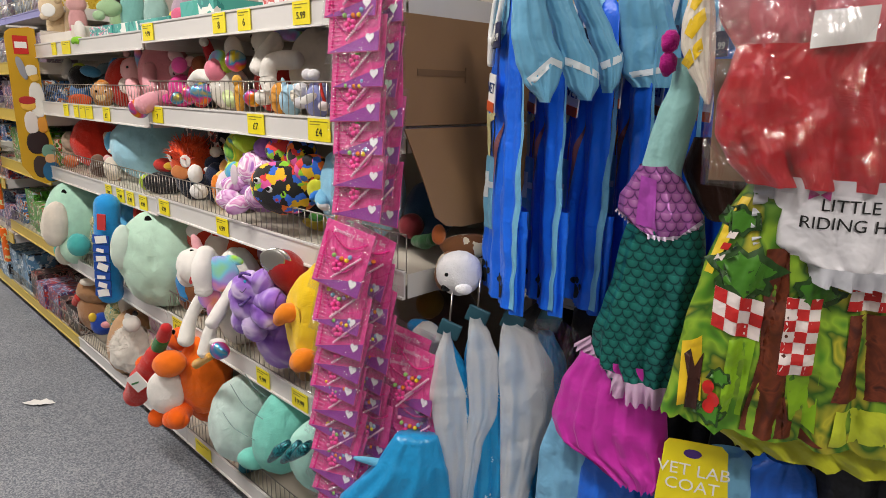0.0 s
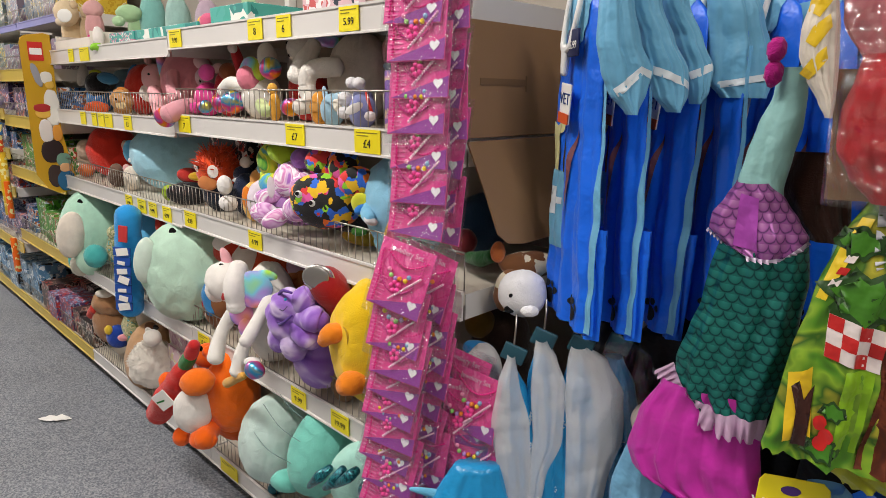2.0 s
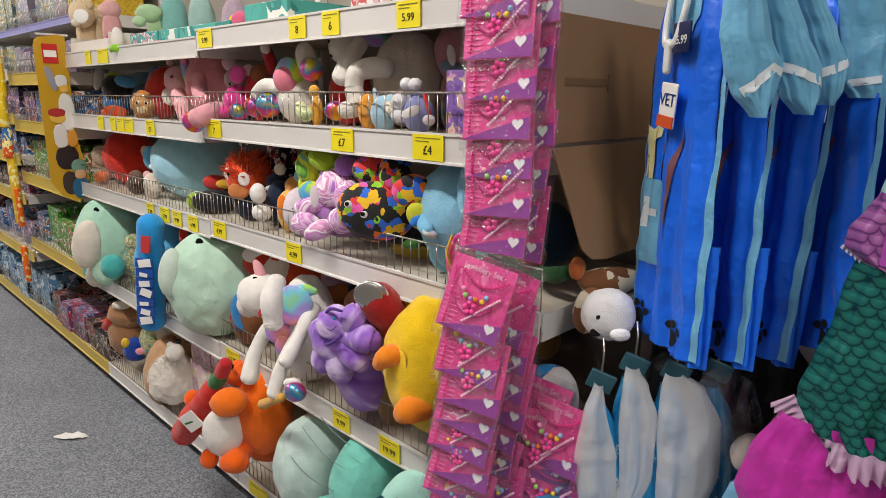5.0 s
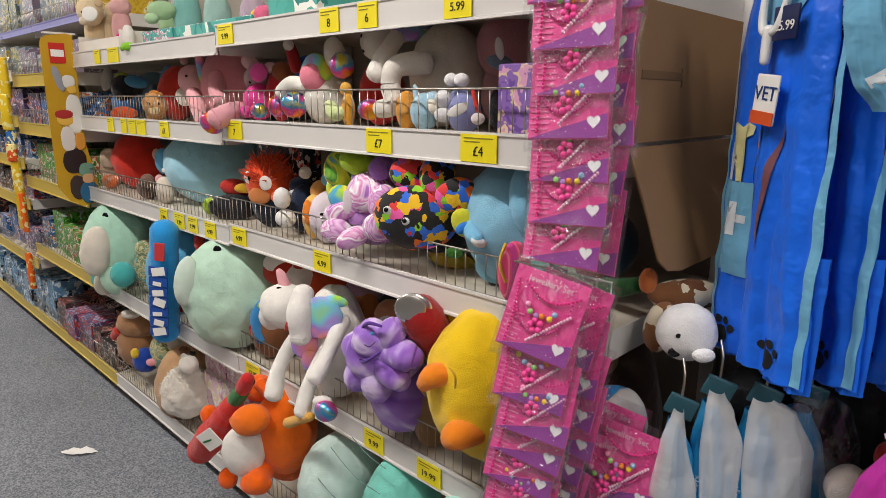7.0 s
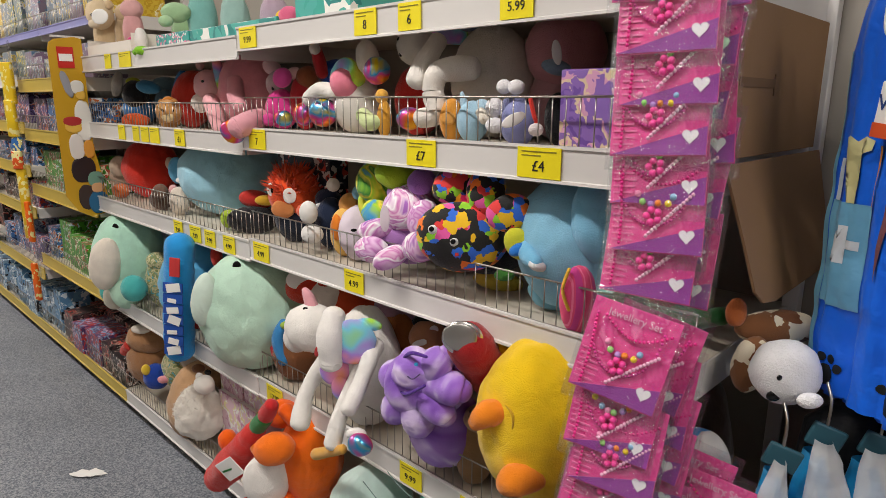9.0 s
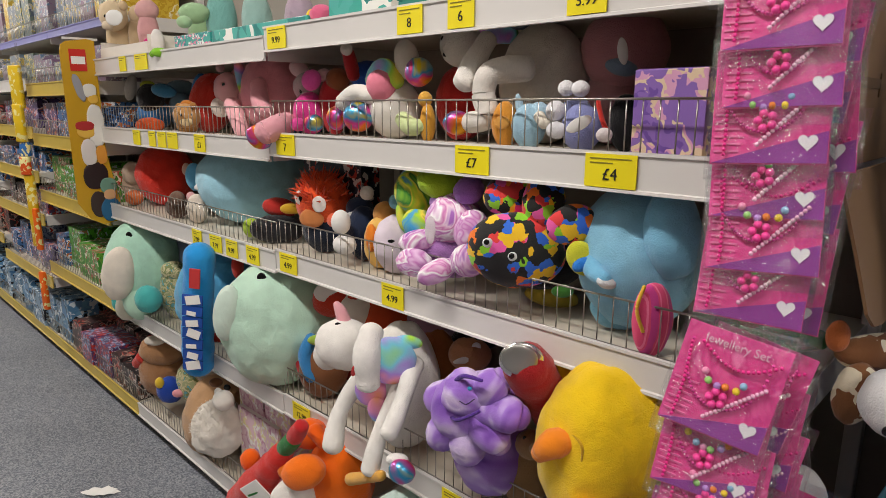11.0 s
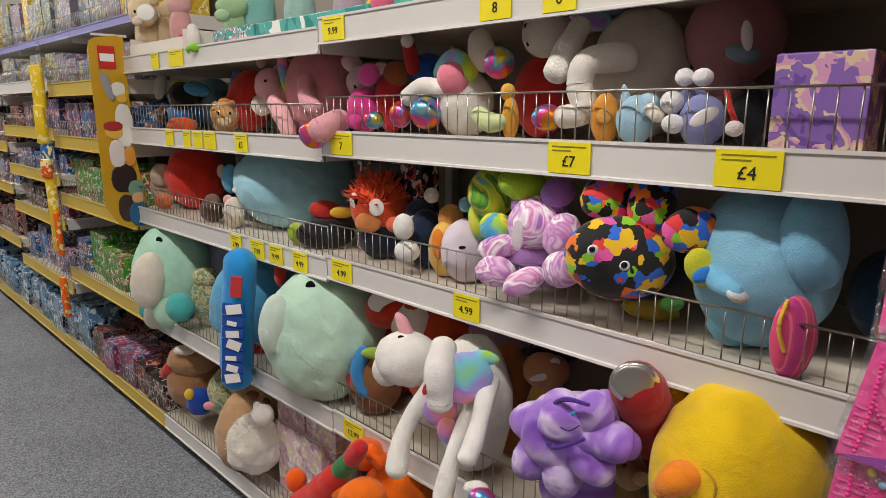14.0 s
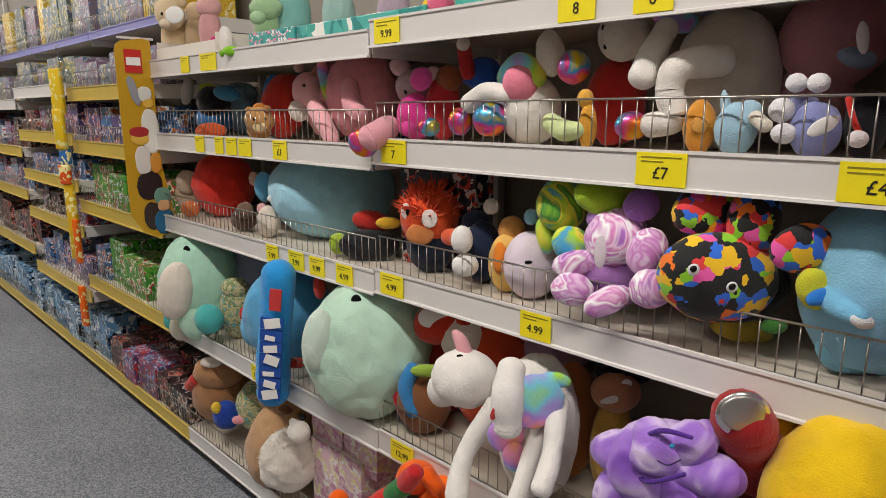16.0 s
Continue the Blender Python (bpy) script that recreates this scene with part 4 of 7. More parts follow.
T = thing("plush_pink_animal", (0.17, 0.24, 1.271), "big pink plush animal with rainbow foil foot over fence", "soft toy", "soft toys on shelves")
blob(T, "body", (0.17, 0.24, 1.41), (0.099, 0.081, 0.121), 0, 'E59AA6')
limb(T, "arm", [(0.1, 0.207, 1.433), (0.08, 0.172, 1.385), (0.07, 0.126, 1.364)], (0.024, 0.025, 0.02), 'E8A2AC')
limb(T, "leg", [(0.06, 0.012, 1.333), (0, -0.031, 1.322), (-0.03, -0.029, 1.311)], (0.029, 0.029, 0.028), 'EBA8B2')
blob(T, "foot", (-0.035, -0.015, 1.301), (0.034, 0.016, 0.03), 30, FOIL, label='shiny rainbow foil sole')

T = thing("plush_mouse", (0.1, -0.039, 1.304), "fuchsia plush mouse with grey face", "soft toy", "soft toys on shelves")
blob(T, "body", (0.1, -0.039, 1.358), (0.044, 0.038, 0.054), 0, 'D63A8E')
blob(T, "head", (0.12, -0.015, 1.423), (0.045, 0.035, 0.041), 0, 'B8A6A8')
blob(T, "ear", (0.12, 0.034, 1.471), (0.027, 0.017, 0.02), 20, 'E8C8CC')
blob(T, "ear", (0.12, -0.077, 1.452), (0.019, 0.015, 0.017), 0, 'E8C8CC')
blob(T, "bow", (0.08, -0.08, 1.439), (0.024, 0.021, 0.027), 30, 'E85AB0')
blob(T, "foot", (0.03, -0.157, 1.337), (0.023, 0.017, 0.02), 0, FOIL)
blob(T, "foot", (0.03, -0.088, 1.332), (0.019, 0.014, 0.017), 0, 'E04A9A')
blob(T, "eye", (0.085, -0.023, 1.414), (0.004, 0.001, 0.006), 0, BLACK_EYE, lump=0)

T = thing("plush_bear", (0.14, -0.089, 1.304), "red jumper plush bear with blue trousers", "soft toy", "soft toys on shelves")
blob(T, "body", (0.14, -0.089, 1.379), (0.04, 0.034, 0.075), 0, 'C03038')
blob(T, "head", (0.14, -0.107, 1.440), (0.031, 0.026, 0.031), 0, '9A5A3A')
blob(T, "trousers", (0.2, -0.152, 1.452), (0.047, 0.032, 0.037), 0, '2F5FC0')
limb(T, "arm", [(0.16, -0.147, 1.451), (0.15, -0.147, 1.486), (0.14, -0.15, 1.514)], (0.017, 0.017, 0.013), 'C03038')
blob(T, "paw", (0.13, -0.159, 1.511), (0.015, 0.013, 0.015), 0, 'F0ECE6')

T = thing("plush_unicorn", (0.1, -0.368, 1.304), "white plush unicorn with rainbow mane and foil feet", "soft toy", "soft toys on shelves")
blob(T, "body", (0.1, -0.368, 1.371), (0.059, 0.05, 0.067), 0, 'E9E4DC')
blob(T, "head", (0.1, -0.409, 1.474), (0.027, 0.023, 0.043), -8, 'EFEAE2')
limb(T, "mane", [(0.08, -0.321, 1.431), (0.08, -0.354, 1.451), (0.08, -0.394, 1.429)], (0.021, 0.029, 0.021), RAINBOW)
blob(T, "belly_patch", (0.06, -0.371, 1.419), (0.033, 0.028, 0.036), -20, 'F08AA0')
limb(T, "arm", [(0.05, -0.347, 1.399), (0.04, -0.307, 1.405), (0.04, -0.262, 1.384)], (0.02, 0.019, 0.02), 'F0ECE4')
blob(T, "foot", (0.035, -0.24, 1.349), (0.024, 0.021, 0.027), 0, FOIL)
blob(T, "foot", (0.035, -0.319, 1.353), (0.034, 0.027, 0.032), 0, FOIL, label='shiny foil foot')
blob(T, "foot", (0.06, -0.488, 1.444), (0.029, 0.024, 0.03), 15, FOIL, label='gold and pink foil sole')
limb(T, "tail", [(0.05, -0.449, 1.350), (0.04, -0.486, 1.336), (0.03, -0.525, 1.338)], (0.017, 0.019, 0.014), 'D9E8A8')

T = thing("plush_ball", (0.16, -0.515, 1.304), "red round plush behind wire fence", "soft toy", "soft toys on shelves")
blob(T, "body", (0.16, -0.515, 1.384), (0.055, 0.047, 0.08), 0, 'C8302C')
blob(T, "head", (0.18, -0.501, 1.439), (0.036, 0.022, 0.026), 0, 'B82A28')

T = thing("plush_giraffe", (0.04, -0.534, 1.304), "small yellow plush duckling keyring", "soft toy", "soft toys on shelves")
blob(T, "body", (0.04, -0.534, 1.343), (0.016, 0.013, 0.039), 0, 'E0A23A')
blob(T, "head", (0.04, -0.527, 1.390), (0.014, 0.012, 0.016), 0, 'E8B04A')
blob(T, "eye", (0.045, -0.534, 1.362), (0.004, 0.001, 0.006), 0, BLACK_EYE, lump=0)

T = thing("plush_llama", (0.2, -0.696, 1.304), "big white plush unicorn lying on its side", "soft toy", "soft toys on shelves")
blob(T, "body", (0.2, -0.696, 1.420), (0.087, 0.074, 0.116), 0, 'E4DDD2')
blob(T, "head", (0.13, -0.541, 1.498), (0.044, 0.037, 0.044), 0, 'EBE6DE')
limb(T, "arm", [(0.1, -0.634, 1.499), (0.07, -0.629, 1.459), (0.05, -0.623, 1.421)], (0.019, 0.023, 0.022), 'EEE9E1')
limb(T, "leg", [(0.1, -0.725, 1.444), (0.06, -0.68, 1.436), (0.05, -0.67, 1.399), (0.05, -0.682, 1.358), (0.04, -0.648, 1.347)], (0.025, 0.023, 0.021, 0.021, 0.02), 'E9E3DA')
blob(T, "foot", (0.035, -0.618, 1.346), (0.027, 0.019, 0.023), 0, FOIL)
blob(T, "mane", (0.14, -0.628, 1.520), (0.041, 0.019, 0.023), 20, RAINBOW)
blob(T, "wing", (0.16, -0.659, 1.532), (0.036, 0.01, 0.012), 0, '7F8FA8')
blob(T, "eye", (0.093, -0.523, 1.509), (0.004, 0.001, 0.005), 0, BLACK_EYE, lump=0)
blob(T, "eye", (0.094, -0.528, 1.478), (0.004, 0.001, 0.005), 0, BLACK_EYE, lump=0)

T = thing("plush_keyring", (0.05, -0.722, 1.304), "small orange plush monkey on keyring", "soft toy", "soft toys on shelves")
blob(T, "body", (0.05, -0.722, 1.345), (0.024, 0.02, 0.041), 0, 'E39A3A')
blob(T, "muzzle", (0.031, -0.73, 1.349), (0.014, 0.004, 0.012), 0, 'F0AE58')


T = thing("plush_rabbit", (0.05, -0.775, 1.304), "pale blue plush rabbit with white feet", "soft toy", "soft toys on shelves")
blob(T, "body", (0.05, -0.775, 1.343), (0.03, 0.023, 0.039), 0, 'A9CFE4')
blob(T, "ear", (0.04, -0.762, 1.375), (0.007, 0.006, 0.024), -12, 'B8D8EA')
blob(T, "head", (0.06, -0.789, 1.367), (0.018, 0.015, 0.018), 0, 'B4D5E8')
limb(T, "arm", [(0.04, -0.804, 1.360), (0.03, -0.822, 1.349)], (0.01, 0.01), 'E8E0D0')

T = thing("plush_koala", (0.06, -0.876, 1.304), "lilac plush koala with white paws and tag", "soft toy", "soft toys on shelves")
blob(T, "body", (0.06, -0.876, 1.343), (0.033, 0.027, 0.039), 0, '8E94C8')
blob(T, "head", (0.08, -0.851, 1.374), (0.024, 0.016, 0.018), 0, '9FA4D2')
blob(T, "paw", (0.05, -0.849, 1.406), (0.014, 0.011, 0.013), 0, 'F0EEF0')
blob(T, "paw", (0.05, -0.876, 1.405), (0.015, 0.011, 0.013), 0, 'F0EEF0')
blob(T, "paw", (0.04, -0.837, 1.370), (0.017, 0.015, 0.017), 0, 'EFEDEF')
blob(T, "paw", (0.03, -0.846, 1.339), (0.017, 0.012, 0.014), 0, 'EFEDEF')
blob(T, "label", (0.02, -0.895, 1.350), (0.022, 0.002, 0.01), -28, PAPER, label='white paper tag')
blob(T, "foot", (0.035, -0.932, 1.334), (0.013, 0.009, 0.011), 0, 'F0E6E6')

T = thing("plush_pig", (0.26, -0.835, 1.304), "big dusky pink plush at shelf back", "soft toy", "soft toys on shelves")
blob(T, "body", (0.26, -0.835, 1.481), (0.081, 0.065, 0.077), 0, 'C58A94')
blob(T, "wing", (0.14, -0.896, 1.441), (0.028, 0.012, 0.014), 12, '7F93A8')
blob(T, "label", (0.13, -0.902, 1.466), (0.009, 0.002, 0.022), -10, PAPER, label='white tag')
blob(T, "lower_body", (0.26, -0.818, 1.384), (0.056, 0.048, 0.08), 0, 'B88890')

T = thing("plush_cat", (0.12, -0.922, 1.304), "black plush with red ribbon", "soft toy", "soft toys on shelves")
blob(T, "body", (0.12, -0.922, 1.351), (0.028, 0.023, 0.047), 0, '17171A')
limb(T, "ribbon", [(0.04, -0.915, 1.384), (0.04, -0.923, 1.359), (0.04, -0.936, 1.334)], (0.004, 0.004, 0.004), 'D8382E')

T = thing("plush_bear", (0.12, 1.257, 0.994), "small beige plush bear", "soft toy", "soft toys on shelves")
blob(T, "body", (0.12, 1.257, 1.06), (0.056, 0.047, 0.066), 0, 'B8A08C')
blob(T, "head", (0.1, 1.224, 1.11), (0.042, 0.036, 0.046), 0, 'C7B09A')
blob(T, "shorts", (0.06, 1.125, 1.025), (0.036, 0.026, 0.03), 0, 'D0703A')

T = thing("round_plush", (0.16, 1.054, 0.994), "large red round plush toy", "soft toy", "soft toys on shelves")
blob(T, "body", (0.16, 1.054, 1.112), (0.111, 0.095, 0.118), 0, 'DC3424')
blob(T, "ear", (0.1, 0.725, 1.16), (0.016, 0.014, 0.023), 0, 'E0B0A0')

T = thing("plush_mole", (0.06, 0.731, 0.994), "small brown and cream plush pair", "soft toy", "soft toys on shelves")
blob(T, "body", (0.06, 0.731, 1.032), (0.041, 0.03, 0.038), 0, '6A5348')
blob(T, "head", (0.04, 0.682, 1.069), (0.026, 0.022, 0.026), 0, '7A6052')

T = thing("plush_mouse", (0.06, 0.578, 0.994), "cream small plush with pink ear", "soft toy", "soft toys on shelves")
blob(T, "body", (0.06, 0.578, 1.043), (0.034, 0.029, 0.049), 0, 'E4D6C6')
blob(T, "ear", (0.05, 0.596, 1.082), (0.015, 0.013, 0.017), 0, 'E0A8A8')

T = thing("round_plush_elephant", (0.2, 0.44, 0.994), "big pale blue round plush elephant", "soft toy", "soft toys on shelves")
blob(T, "body", (0.2, 0.44, 1.134), (0.188, 0.142, 0.14), 0, 'A4D6E8', lump=0.04)
blob(T, "ear", (0.09, 0.647, 1.142), (0.029, 0.025, 0.047), 0, '6FBCE6')
blob(T, "label", (0.05, 0.521, 1.123), (0.021, 0.003, 0.011), -14, PAPER, label='white tag')

T = thing("plush_dragon", (0.08, 0.119, 0.994), "black and red small plush dragon", "soft toy", "soft toys on shelves")
blob(T, "body", (0.08, 0.119, 1.035), (0.078, 0.024, 0.041), 0, '242428')
blob(T, "wing", (0.1, 0.131, 1.093), (0.05, 0.024, 0.028), 10, 'C03028')
blob(T, "wing", (0.08, 0.041, 1.102), (0.031, 0.013, 0.015), 0, 'E0B030')
blob(T, "head", (0.05, 0.209, 1.031), (0.026, 0.022, 0.029), 0, 'A8C43A')

T = thing("plush_monkey", (0.09, -0.099, 1.002), "orange red furry plush monkey with big eyes", "soft toy", "soft toys on shelves")
blob(T, "body", (0.09, -0.099, 1.069), (0.058, 0.043, 0.067), 0, '20283A')
blob(T, "head", (0.09, -0.094, 1.133), (0.069, 0.058, 0.07), 0, FUR_ORANGE)
tuft(T, "tuft", (0.09, -0.094, 1.134), (0.064, 0.051, 0.064), 260, 0.03, FUR_ORANGE)
blob(T, "muzzle", (0.041, -0.114, 1.100), (0.032, 0.009, 0.025), 0, 'D98A50')
blob(T, "eye_white", (0.049, -0.136, 1.137), (0.018, 0.002, 0.021), 0, 'F4F0EA')
blob(T, "eye_white", (0.028, -0.087, 1.151), (0.015, 0.001, 0.019), 0, 'F4F0EA')
blob(T, "eye", (0.043, -0.129, 1.139), (0.007, 0.001, 0.009), 0, BLACK_EYE, lump=0)
blob(T, "eye", (0.028, -0.091, 1.149), (0.007, 0.001, 0.009), 0, BLACK_EYE, lump=0)
limb(T, "arm", [(0.05, -0.195, 1.104), (0.03, -0.246, 1.112)], (0.018, 0.019), 'E8571F')
blob(T, "glove", (0.025, -0.257, 1.110), (0.023, 0.019, 0.03), 0, 'F2EFEA')

T = thing("plush_penguin", (0.1, -0.249, 1.002), "navy plush with white bobble and face", "soft toy", "soft toys on shelves")
blob(T, "body", (0.1, -0.249, 1.071), (0.042, 0.035, 0.069), 0, '1E2A44')
blob(T, "head", (0.11, -0.221, 1.130), (0.034, 0.026, 0.03), 0, '25304A')
blob(T, "bobble", (0.08, -0.288, 1.177), (0.017, 0.015, 0.017), 0, 'D8CFC6')
blob(T, "scarf", (0.089, -0.232, 1.116), (0.024, 0.003, 0.01), 0, 'E0E0E0')
blob(T, "paw", (0.03, -0.262, 1.056), (0.028, 0.021, 0.025), 0, 'EFECE8')

T = thing("plush_duck", (0.08, -0.331, 1.002), "yellow and peach plush duck", "soft toy", "soft toys on shelves")
blob(T, "body", (0.08, -0.331, 1.063), (0.037, 0.032, 0.061), 0, 'EDBE62')
blob(T, "head", (0.1, -0.328, 1.128), (0.028, 0.024, 0.032), 0, 'E8A85A')
blob(T, "wing", (0.05, -0.338, 1.080), (0.014, 0.012, 0.033), 0, 'F08A2A')

T = thing("plush_unicorn", (0.08, -0.394, 1.002), "pastel plush unicorn face with closed eye", "soft toy", "soft toys on shelves")
blob(T, "body", (0.08, -0.394, 1.070), (0.055, 0.046, 0.068), 0, 'E6D8E4')
blob(T, "mane", (0.06, -0.439, 1.138), (0.016, 0.013, 0.036), -15, RAINBOW)
blob(T, "ear", (0.07, -0.398, 1.169), (0.014, 0.012, 0.016), 0, '8FC4E0')
blob(T, "eye", (0.041, -0.417, 1.086), (0.008, 0.001, 0.004), 0, BLACK_EYE, lump=0)

T = thing("plush_turtle", (0.08, -0.453, 1.002), "green and blue swirl print plush turtle", "soft toy", "soft toys on shelves")
blob(T, "body", (0.070, -0.468, 1.199), (0.048, 0.041, 0.050), 0, SWIRL_GREEN)
blob(T, "shell", (0.050, -0.565, 1.224), (0.052, 0.027, 0.032), 12, 'A4C82A')
blob(T, "flipper", (0.030, -0.520, 1.137), (0.040, 0.023, 0.032), 35, SWIRL_GREEN)
blob(T, "flipper", (0.080, -0.582, 1.232), (0.038, 0.021, 0.024), -20, 'B4D030')

T = thing("plush_octopus", (0.07, -0.586, 1.002), "pink and lilac swirl print plush turtle", "soft toy", "soft toys on shelves")
blob(T, "body", (0.050, -0.596, 1.158), (0.057, 0.043, 0.051), -20, SWIRL)
blob(T, "head", (0.050, -0.637, 1.218), (0.031, 0.023, 0.027), -20, 'A070C0')
blob(T, "neck", (0.060, -0.571, 1.187), (0.038, 0.022, 0.026), 0, 'B084CC')
blob(T, "flipper", (-0.020, -0.556, 1.073), (0.037, 0.025, 0.029), 10, SWIRL)
blob(T, "flipper", (-0.030, -0.629, 1.070), (0.040, 0.019, 0.023), -25, SWIRL)
blob(T, "flipper", (0.000, -0.547, 1.114), (0.041, 0.019, 0.022), -10, SWIRL)
blob(T, "flipper", (-0.010, -0.692, 1.099), (0.034, 0.028, 0.032), 10, SWIRL)
blob(T, "flipper", (0.030, -0.662, 1.147), (0.032, 0.027, 0.041), 20, SWIRL)
blob(T, "under_body", (0.070, -0.585, 1.088), (0.072, 0.049, 0.057), 0, 'A878B8')
blob(T, "label", (-0.030, -0.612, 1.148), (0.010, 0.002, 0.028), 0, 'E8DCE4', label='pale oval card tag')

T = thing("plush_turtle", (0.03, -0.759, 1.002), "black plush turtle with bright paint splash print", "soft toy", "soft toys on shelves")
blob(T, "body", (0.020, -0.780, 1.129), (0.089, 0.050, 0.069), 8, SPLAT)
blob(T, "shell", (0.050, -0.747, 1.221), (0.056, 0.035, 0.041), -10, SPLAT)
blob(T, "shell_half", (0.050, -0.813, 1.213), (0.038, 0.033, 0.052), 0, SPLAT)
blob(T, "flipper", (0.030, -0.885, 1.186), (0.043, 0.019, 0.034), -12, SPLAT)
blob(T, "flipper", (0.030, -0.907, 1.133), (0.024, 0.014, 0.032), -30, 'D8D83A')
blob(T, "flipper_tip", (0.018, -0.915, 1.126), (0.017, 0.011, 0.011), -30, '2F7FD8')
blob(T, "under_body", (0.100, -0.777, 1.102), (0.085, 0.053, 0.063), 0, '20202A')
blob(T, "eye_white", (-0.055, -0.775, 1.152), (0.009, 0.002, 0.009), 0, 'F0F0F0')
blob(T, "eye_white", (-0.055, -0.829, 1.137), (0.008, 0.002, 0.008), 0, 'F0F0F0')
blob(T, "eye", (-0.060, -0.777, 1.154), (0.005, 0.002, 0.005), 0, BLACK_EYE, lump=0)
blob(T, "eye", (-0.060, -0.831, 1.139), (0.005, 0.002, 0.005), 0, BLACK_EYE, lump=0)

T = thing("plush_tail", (0.12, -0.79, 1.002), "yellow and green plush flipper under turtle", "soft toy", "soft toys on shelves")
blob(T, "body", (0.12, -0.79, 1.023), (0.053, 0.015, 0.021), 10, 'D2B84A')
blob(T, "tip", (0.06, -0.853, 1.059), (0.02, 0.01, 0.012), 0, '4A8A3A')

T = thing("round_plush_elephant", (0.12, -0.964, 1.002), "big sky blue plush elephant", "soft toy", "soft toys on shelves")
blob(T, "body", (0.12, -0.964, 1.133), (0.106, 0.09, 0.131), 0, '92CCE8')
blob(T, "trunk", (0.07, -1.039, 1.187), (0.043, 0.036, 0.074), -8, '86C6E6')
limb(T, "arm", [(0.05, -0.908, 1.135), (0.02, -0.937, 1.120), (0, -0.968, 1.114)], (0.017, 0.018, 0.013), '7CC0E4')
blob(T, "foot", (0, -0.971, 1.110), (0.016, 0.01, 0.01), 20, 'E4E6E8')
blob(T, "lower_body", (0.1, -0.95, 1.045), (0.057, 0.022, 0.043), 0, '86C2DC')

T = thing("lollipop_plush", (0.02, -1.041, 1.002), "pink and yellow striped lollipop plush", "soft toy", "soft toys on shelves")
blob(T, "disc", (0.02, -1.041, 1.061), (0.031, 0.015, 0.059), 0, SWIRL_PINK)
limb(T, "band", [(0, -1.034, 1.116), (-0.01, -1.03, 1.082), (0, -1.037, 1.047)], (0.003, 0.003, 0.003), 'F0C040')

T = thing("round_plush_dragon", (0.05, 1.07, 0.545), "mint green and cream plush dinosaur squashed round", "soft toy", "soft toys on shelves")
blob(T, "body", (0.05, 1.07, 0.767), (0.142, 0.121, 0.181), 0, 'B6E2CA')
blob(T, "face", (-0.062, 1.02, 0.76), (0.062, 0.043, 0.106), 12, 'EADFCF', lump=0.02)
blob(T, "belly", (0, 1.017, 0.645), (0.06, 0.051, 0.08), 0, 'BFE6CC')
blob(T, "foot", (-0.02, 1.107, 0.596), (0.041, 0.035, 0.051), 0, 'DCD6C4')
blob(T, "fin", (-0.02, 0.865, 0.686), (0.049, 0.041, 0.051), 0, '4FB6B0')
blob(T, "fin", (-0.01, 1.233, 0.591), (0.023, 0.02, 0.038), 0, '4FB6B0')
blob(T, "eye", (-0.013, 1.014, 0.896), (0.013, 0.003, 0.019), 0, BLACK_EYE, lump=0)

T = thing("camouflage_plush", (0.09, 0.879, 0.586), "small camouflage print plush", "soft toy", "soft toys on shelves")
blob(T, "body", (0.09, 0.879, 0.693), (0.06, 0.051, 0.107), 0, CAMO)
blob(T, "head", (0.08, 0.864, 0.773), (0.048, 0.033, 0.038), 0, CAMO)

T = thing("round_plush", (0.25, 0.993, 0.586), "lilac grey round plush behind others", "soft toy", "soft toys on shelves")
blob(T, "body", (0.25, 0.993, 0.751), (0.116, 0.098, 0.165), 0, 'A9AEC6')
blob(T, "head", (0.24, 0.989, 0.856), (0.062, 0.044, 0.052), 0, 'B4B8CE')

T = thing("round_plush_bird", (0.1, 0.56, 0.586), "blue round plush bird with red crest", "soft toy", "soft toys on shelves")
blob(T, "body", (0.1, 0.56, 0.746), (0.14, 0.119, 0.16), 0, '5FB0DC')
blob(T, "cheek", (0.05, 0.668, 0.688), (0.054, 0.046, 0.072), 0, '6CBCE6')
blob(T, "crest", (0.03, 0.597, 0.774), (0.019, 0.016, 0.026), 20, 'D8402A')
blob(T, "wing", (0.04, 0.29, 0.901), (0.018, 0.023, 0.038), 0, 'D23A30')
blob(T, "foot", (0.02, 0.409, 0.648), (0.049, 0.014, 0.016), 0, 'C83A30')
blob(T, "tail", (0.06, 0.78, 0.703), (0.013, 0.011, 0.024), 0, 'D23A30')
blob(T, "eye", (0.027, 0.651, 0.744), (0.01, 0.002, 0.018), 0, BLACK_EYE, lump=0)

T = thing("round_plush_animal", (0.05, 0.091, 0.586), "large mint plush with cream face and stains", "soft toy", "soft toys on shelves")
blob(T, "body", (0.05, 0.091, 0.77), (0.167, 0.13, 0.184), 8, 'C4E6D0', lump=0.06)
blob(T, "face", (-0.091, 0.112, 0.826), (0.038, 0.027, 0.081), 10, 'D4E8DA', lump=0.02)
blob(T, "foot", (0, 0.287, 0.715), (0.023, 0.019, 0.031), 0, 'D9DCC8')
blob(T, "eye", (-0.015, 0.054, 0.92), (0.013, 0.003, 0.017), 0, BLACK_EYE, lump=0)

